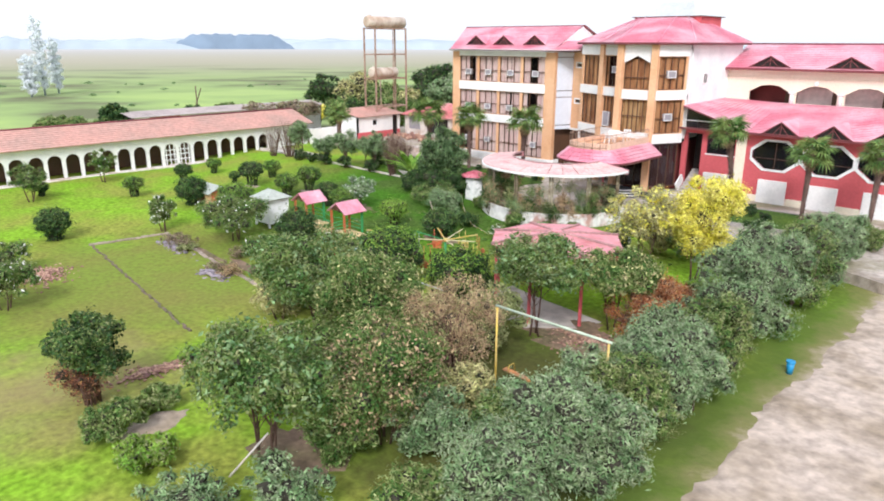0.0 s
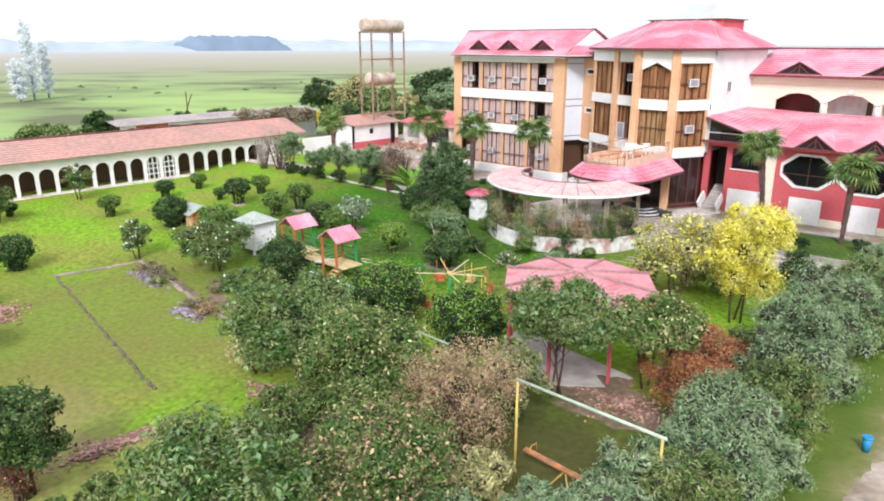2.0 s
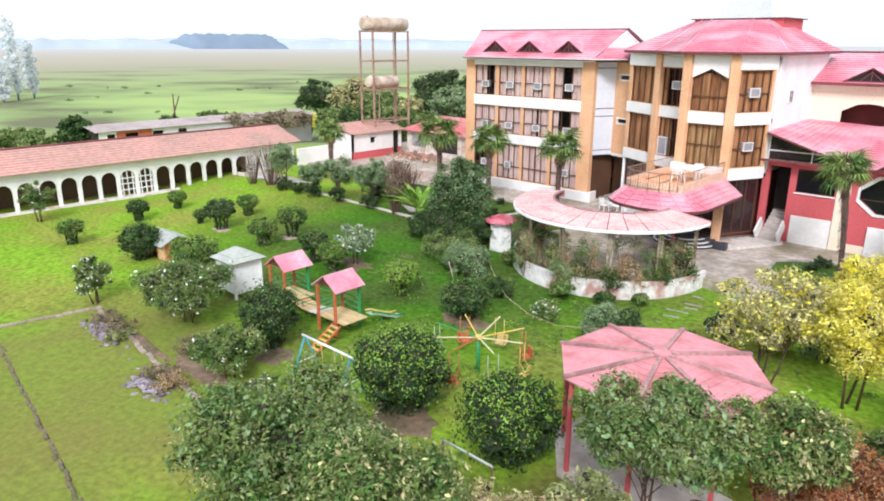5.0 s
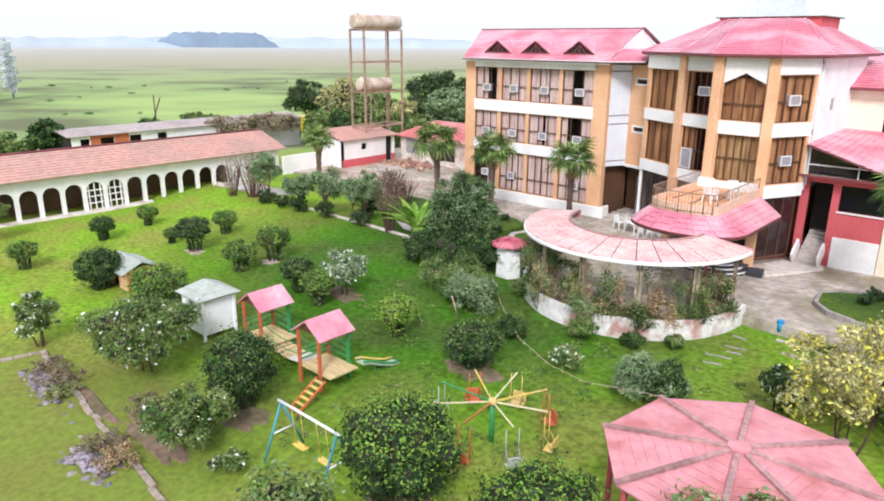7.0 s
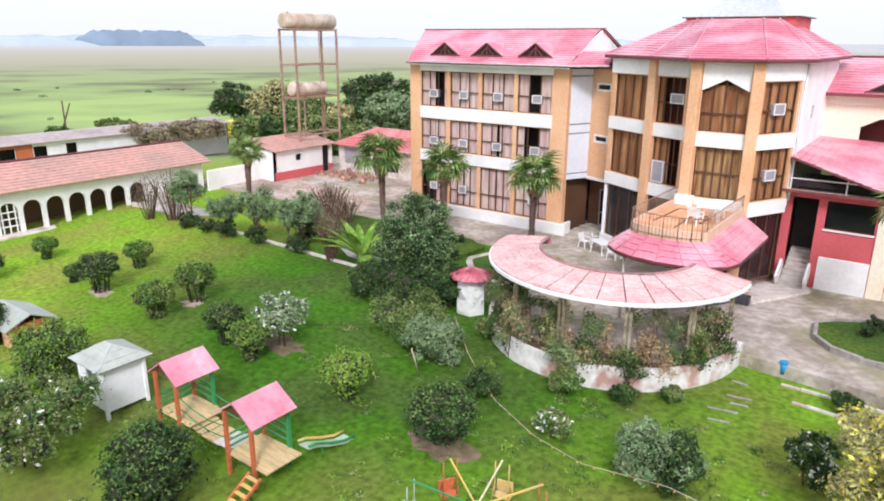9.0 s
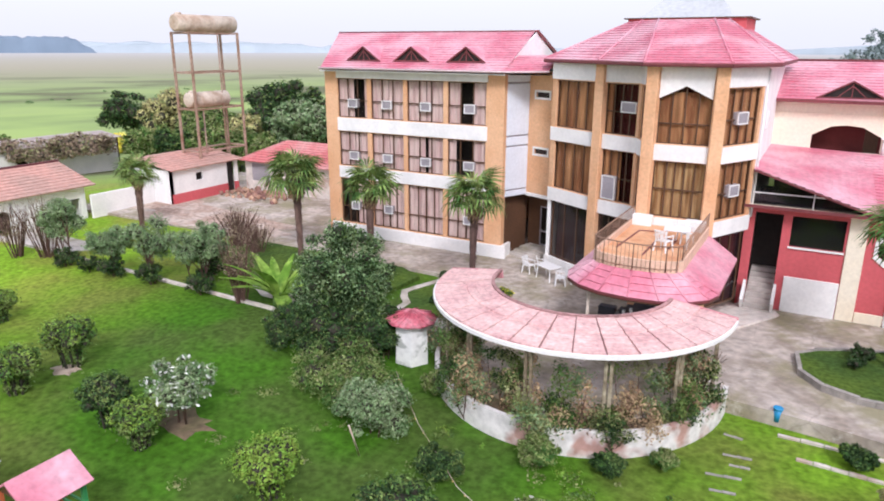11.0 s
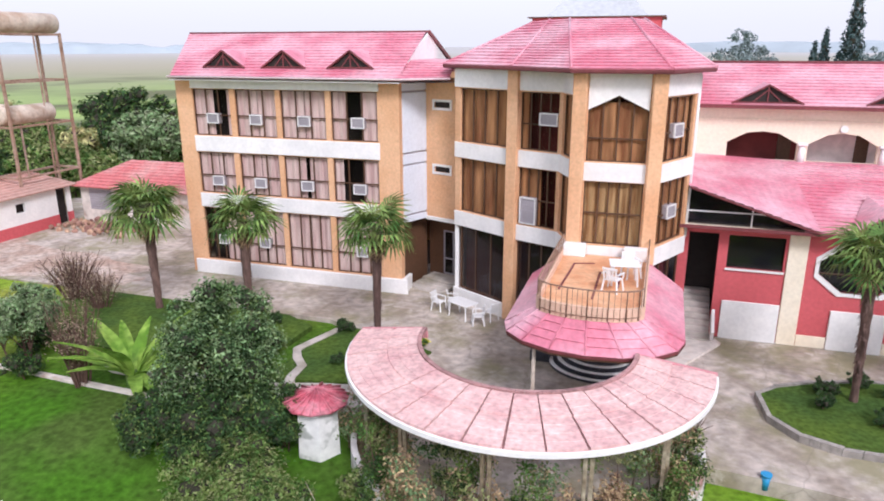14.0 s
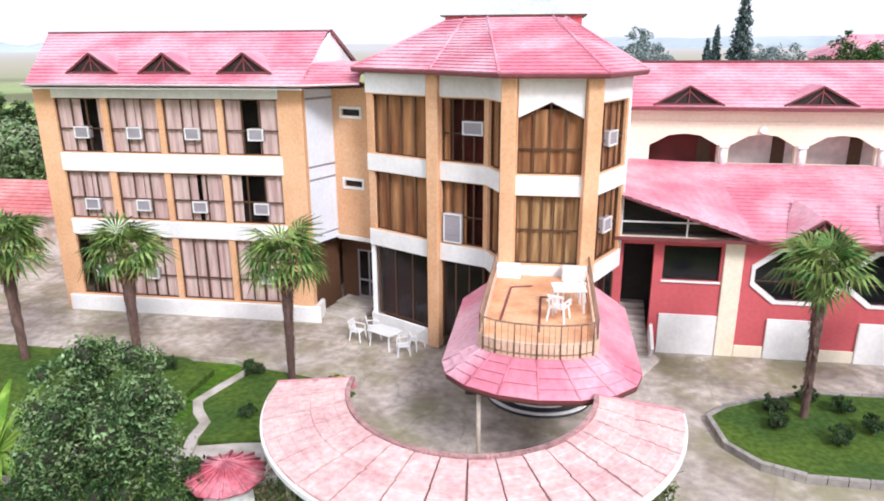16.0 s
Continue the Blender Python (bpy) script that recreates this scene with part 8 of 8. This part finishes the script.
# climbers on the pergola and its wall
VINES = [L_MID, L_BROWN, L_GREY, L_DARK, L_MID, L_BROWN, L_OLIVE]
for i in range(26):
    a = math.radians(186 + 168 * i / 25)
    rr = random.Random(400 + i)
    x, y, _ = on_ring(4.95 + rr.uniform(-0.75, 0.6), a, 0)
    ob = thing("climber", "straggling climber with withered pinkish leaves on the pergola", "climber", "pergola climbers", "", (x, y, -0.55))
    bl = []
    for k in range(5):
        bl.append((rr.uniform(-0.55, 0.55), rr.uniform(-0.35, 0.35), rr.uniform(0.6, 1.1 + 2.0 * rr.random()), rr.uniform(0.25, 0.6), rr.uniform(0.25, 0.5), rr.uniform(0.25, 0.7)))
    bm = bmesh.new()
    for k, b in enumerate(bl):
        tube(bm, [(0.1 * k - 0.2, 0, -0.1), (b[0] * 0.7, b[1], b[2] * 0.6), b[:3]], [0.025, 0.018, 0.008], 4, False)
    part("stem", bm, BARK, ob)
    part("foliage", leaves_mesh("foliage", bl, 1050, 0.05, VINES[i % 7], 420 + i, shell=0.15), VINES[i % 7], ob)
    part("foliage", leaves_mesh("foliage", bl[::2], 700, 0.05, VINES[(i + 3) % 7], 450 + i, shell=0.3), VINES[(i + 3) % 7], ob)

# beds round the palms and on the island
for i, (x, y, r, h, z) in enumerate([(-18.6, -4.4, 0.4, 0.55, 0.0), (-15.2, -4.3, 0.5, 0.6, 0.0), (-11.9, -5.0, 0.35, 0.5, 0.0), (3.2, -4.7, 0.5, 0.6, 0.2), (4.4, -3.9, 0.45, 0.6, 0.2), (5.4, -4.4, 0.4, 0.55, 0.2), (3.0, -5.7, 0.4, 0.5, 0.2),
                                      (4.6, -6.4, 0.42, 0.6, 0.2), (5.8, -5.6, 0.4, 0.6, 0.2), (-17.2, -7.0, 0.4, 0.45, 0.0), (-14.2, -7.2, 0.35, 0.4, 0.0), (7.0, -6.6, 0.45, 0.6, 0.2), (9.6, -5.2, 0.5, 0.6, 0.2)]):
    plant("clipped_ball", "small clipped dark green ball shrub", "shrub", x, y, r, h, 0.05, L_DARK, 480 + i, 900, 0.06, 4, core=0.82, group="clipped ball shrubs", z=z, tips=0)
plant("flower_clump", "small clump of yellow flowers beside the pergola", "flowers", -11.6, -4.8, 0.35, 0.5, 0.05, L_MID, 499, 500, 0.06, 4, z=0.0, flowers=L_YELLOW, fcount=120, fsize=0.07)

# ---- trees of the surroundings ----
for i, (x, y, r, h, m) in enumerate([(-96, 38, 4.6, 8.0, L_DARK), (-84, 36, 4.5, 8.5, L_PALEYEL), (-70, 30, 4.2, 7.5, L_MID), (-64, 26, 3.4, 7.0, L_MID), (-58, 30, 4.0, 9.5, L_DARK), (-52, 27, 3.6, 9.5, L_DARK), (-47, 22, 3.2, 7.5, L_GREY),
                                     (-50, 34, 4.5, 9.0, L_MID), (-44, 30, 4.0, 8.5, L_MID), (-40, 24, 3.6, 6.5, L_MID), (-36, 20, 3.0, 5.5, L_MID), (-33, 26, 3.4, 7.0, L_GREY), (-78, -12.5, 2.4, 5.0, L_DARK), (-80, -16, 2.6, 3.4, L_MID),
                                     (-96, -14, 3.6, 3.0, L_MID), (-86, 3.5, 2.2, 4.0, L_DARK), (-88, 30, 2.0, 2.6, L_YELLOW), (-170, -24, 4, 8.5, L_DARK), (-104, 20, 3.0, 2.4, L_MID), (-34, 14, 2.4, 4.0, L_MID), (-30, 17, 2.6, 4.6, L_MID), (-69, 20, 2.8, 4.6, L_MID), (-63.5, 19.5, 2.6, 4.4, L_DARK), (-60, 22, 3.0, 5.2, L_MID), (-56, 21, 2.8, 4.8, L_DARK), (-52.5, 18, 2.6, 4.4, L_MID), (-57, 25, 3.0, 6.4, L_PALEYEL), (-48, 16.5, 2.2, 3.8, L_MID)]):
    plant("tree", "rounded broadleaf tree beyond the yard", "tree", x, y, r, h, h * 0.15, m, 500 + i, 4200, 0.26, 8, stems=2, core=0.78, group="surrounding trees", z=ground_z(x, y) if x < -46 else -0.4)
for i, (x, y, r) in enumerate([(-73.4, 8.5, 3.6), (-73.2, 14.5, 3.8)]):
    plant("creeper", "brown creeper sprawling over the shed roof", "creeper", x, y, r, 2.2, 0.1, L_DUSK, 540 + i, 3600, 0.18, 9, core=0.4, z=-0.4, group="shed creepers")
for i, (x, y, h, r) in enumerate([(12.9, 45, 18.5, 2.2), (10.9, 46, 14.4, 1.5), (9.7, 44, 13.2, 1.3)]):
    ob = thing("conifer", "tall haze-tinted conifer behind the restaurant", "tree", "tall conifers", "", (x, y, -1.5))
    bm = bmesh.new()
    tube(bm, [(0, 0, -0.3), (0, 0, h)], [0.25, 0.03], 7)
    part("trunk", bm, BARK, ob)
    rr = random.Random(600 + i)
    bl = []
    for k in range(70):
        f = k / 69
        q = r * (1 - f) ** 0.8 * rr.uniform(0.5, 0.9)
        a = 2.4 * k
        bl.append((q * math.cos(a), q * math.sin(a), h * (0.1 + 0.9 * f), 0.16 + r * 0.5 * (1 - f), 0.16 + r * 0.5 * (1 - f), 0.6))
    part("crown", leaves_mesh("crown", bl, 9500, 0.16, L_CONIFER, 610 + i), L_CONIFER, ob)
    tagged(part("shade_core", shade_core(bl, 0.55, i), SHADE_TWIG, ob), kind="stuff")
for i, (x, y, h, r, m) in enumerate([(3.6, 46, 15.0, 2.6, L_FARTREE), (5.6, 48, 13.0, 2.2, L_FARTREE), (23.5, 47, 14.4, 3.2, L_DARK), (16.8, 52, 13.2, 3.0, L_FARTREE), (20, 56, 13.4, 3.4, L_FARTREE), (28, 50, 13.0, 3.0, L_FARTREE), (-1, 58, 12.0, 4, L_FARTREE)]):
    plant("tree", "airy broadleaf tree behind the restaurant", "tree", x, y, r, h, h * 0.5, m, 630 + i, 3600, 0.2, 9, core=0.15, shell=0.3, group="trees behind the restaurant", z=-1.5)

# Poplar leaves paled to near white for the haze before them.
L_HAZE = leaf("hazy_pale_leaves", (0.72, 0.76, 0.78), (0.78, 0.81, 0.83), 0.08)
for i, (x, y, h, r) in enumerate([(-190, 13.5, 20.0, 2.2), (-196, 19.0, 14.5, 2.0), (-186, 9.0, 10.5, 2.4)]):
    ob = thing("poplar", "tall slender haze-pale poplar far across the meadow", "tree", "far poplars", "", (x, y, -3.2))
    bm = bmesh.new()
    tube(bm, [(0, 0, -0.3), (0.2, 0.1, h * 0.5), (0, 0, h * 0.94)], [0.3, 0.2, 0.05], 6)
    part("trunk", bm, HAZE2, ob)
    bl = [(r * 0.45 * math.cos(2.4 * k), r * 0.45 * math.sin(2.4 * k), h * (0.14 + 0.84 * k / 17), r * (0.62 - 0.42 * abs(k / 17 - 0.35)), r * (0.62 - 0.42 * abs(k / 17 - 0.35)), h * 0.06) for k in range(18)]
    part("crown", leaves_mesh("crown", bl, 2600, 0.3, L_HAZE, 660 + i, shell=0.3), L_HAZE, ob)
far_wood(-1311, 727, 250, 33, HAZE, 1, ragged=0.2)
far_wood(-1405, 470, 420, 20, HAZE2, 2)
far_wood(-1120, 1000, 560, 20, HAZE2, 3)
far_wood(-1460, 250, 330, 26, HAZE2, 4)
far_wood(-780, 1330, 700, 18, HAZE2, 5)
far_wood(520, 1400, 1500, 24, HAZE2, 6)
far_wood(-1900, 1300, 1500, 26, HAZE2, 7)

# broad-leaved weeds in the lawn
rr = random.Random(55)
for mat_w, n_w, seed_w in ((L_MID, 150, 56), (L_BRIGHT, 90, 57), (L_OLIVE, 60, 58)):
    bl = []
    for k in range(n_w):
        x, y = rr.gauss(-3.0, 6.0), rr.uniform(-29.5, -15.8)
        q = rr.uniform(0.12, 0.42)
        if x < 9 and math.hypot(x - 4.25, y + 25.8) > 4 and math.hypot(x + 6.3, y + 10.1) > 5.8:
            bl.append((x, y, ground_z(x, y) + 0.03, q * rr.uniform(0.7, 1.5), q, 0.07))
    tagged(new("lawn_weeds", leaves_mesh("lawn_weeds", bl, 34 * len(bl), 0.055, mat_w, seed_w, up=0.8, shell=0.1)), "low broad-leaved weeds scattered through the lawn", "weeds", "", "stuff")

# low tufts of reed on the meadow
rr = random.Random(77)
bl = []
for k in range(46):
    a, d = math.radians(rr.uniform(118, 172)), rr.uniform(95, 300)
    x, y = 10 + d * math.cos(a), -40 + d * math.sin(a)
    s = rr.uniform(0.5, 1.1)
    if x < -88:
        bl.append((x, y, -3.1 + 0.2 * s, s * rr.uniform(0.8, 1.6), s * rr.uniform(0.8, 1.6), 0.5 * s))
tagged(new("meadow_scrub", leaves_mesh("meadow_scrub", bl, 3200, 0.22, L_GREY, 78, shell=0.2)), "low reed tufts dotted over the meadow", "scrub", "", "stuff")
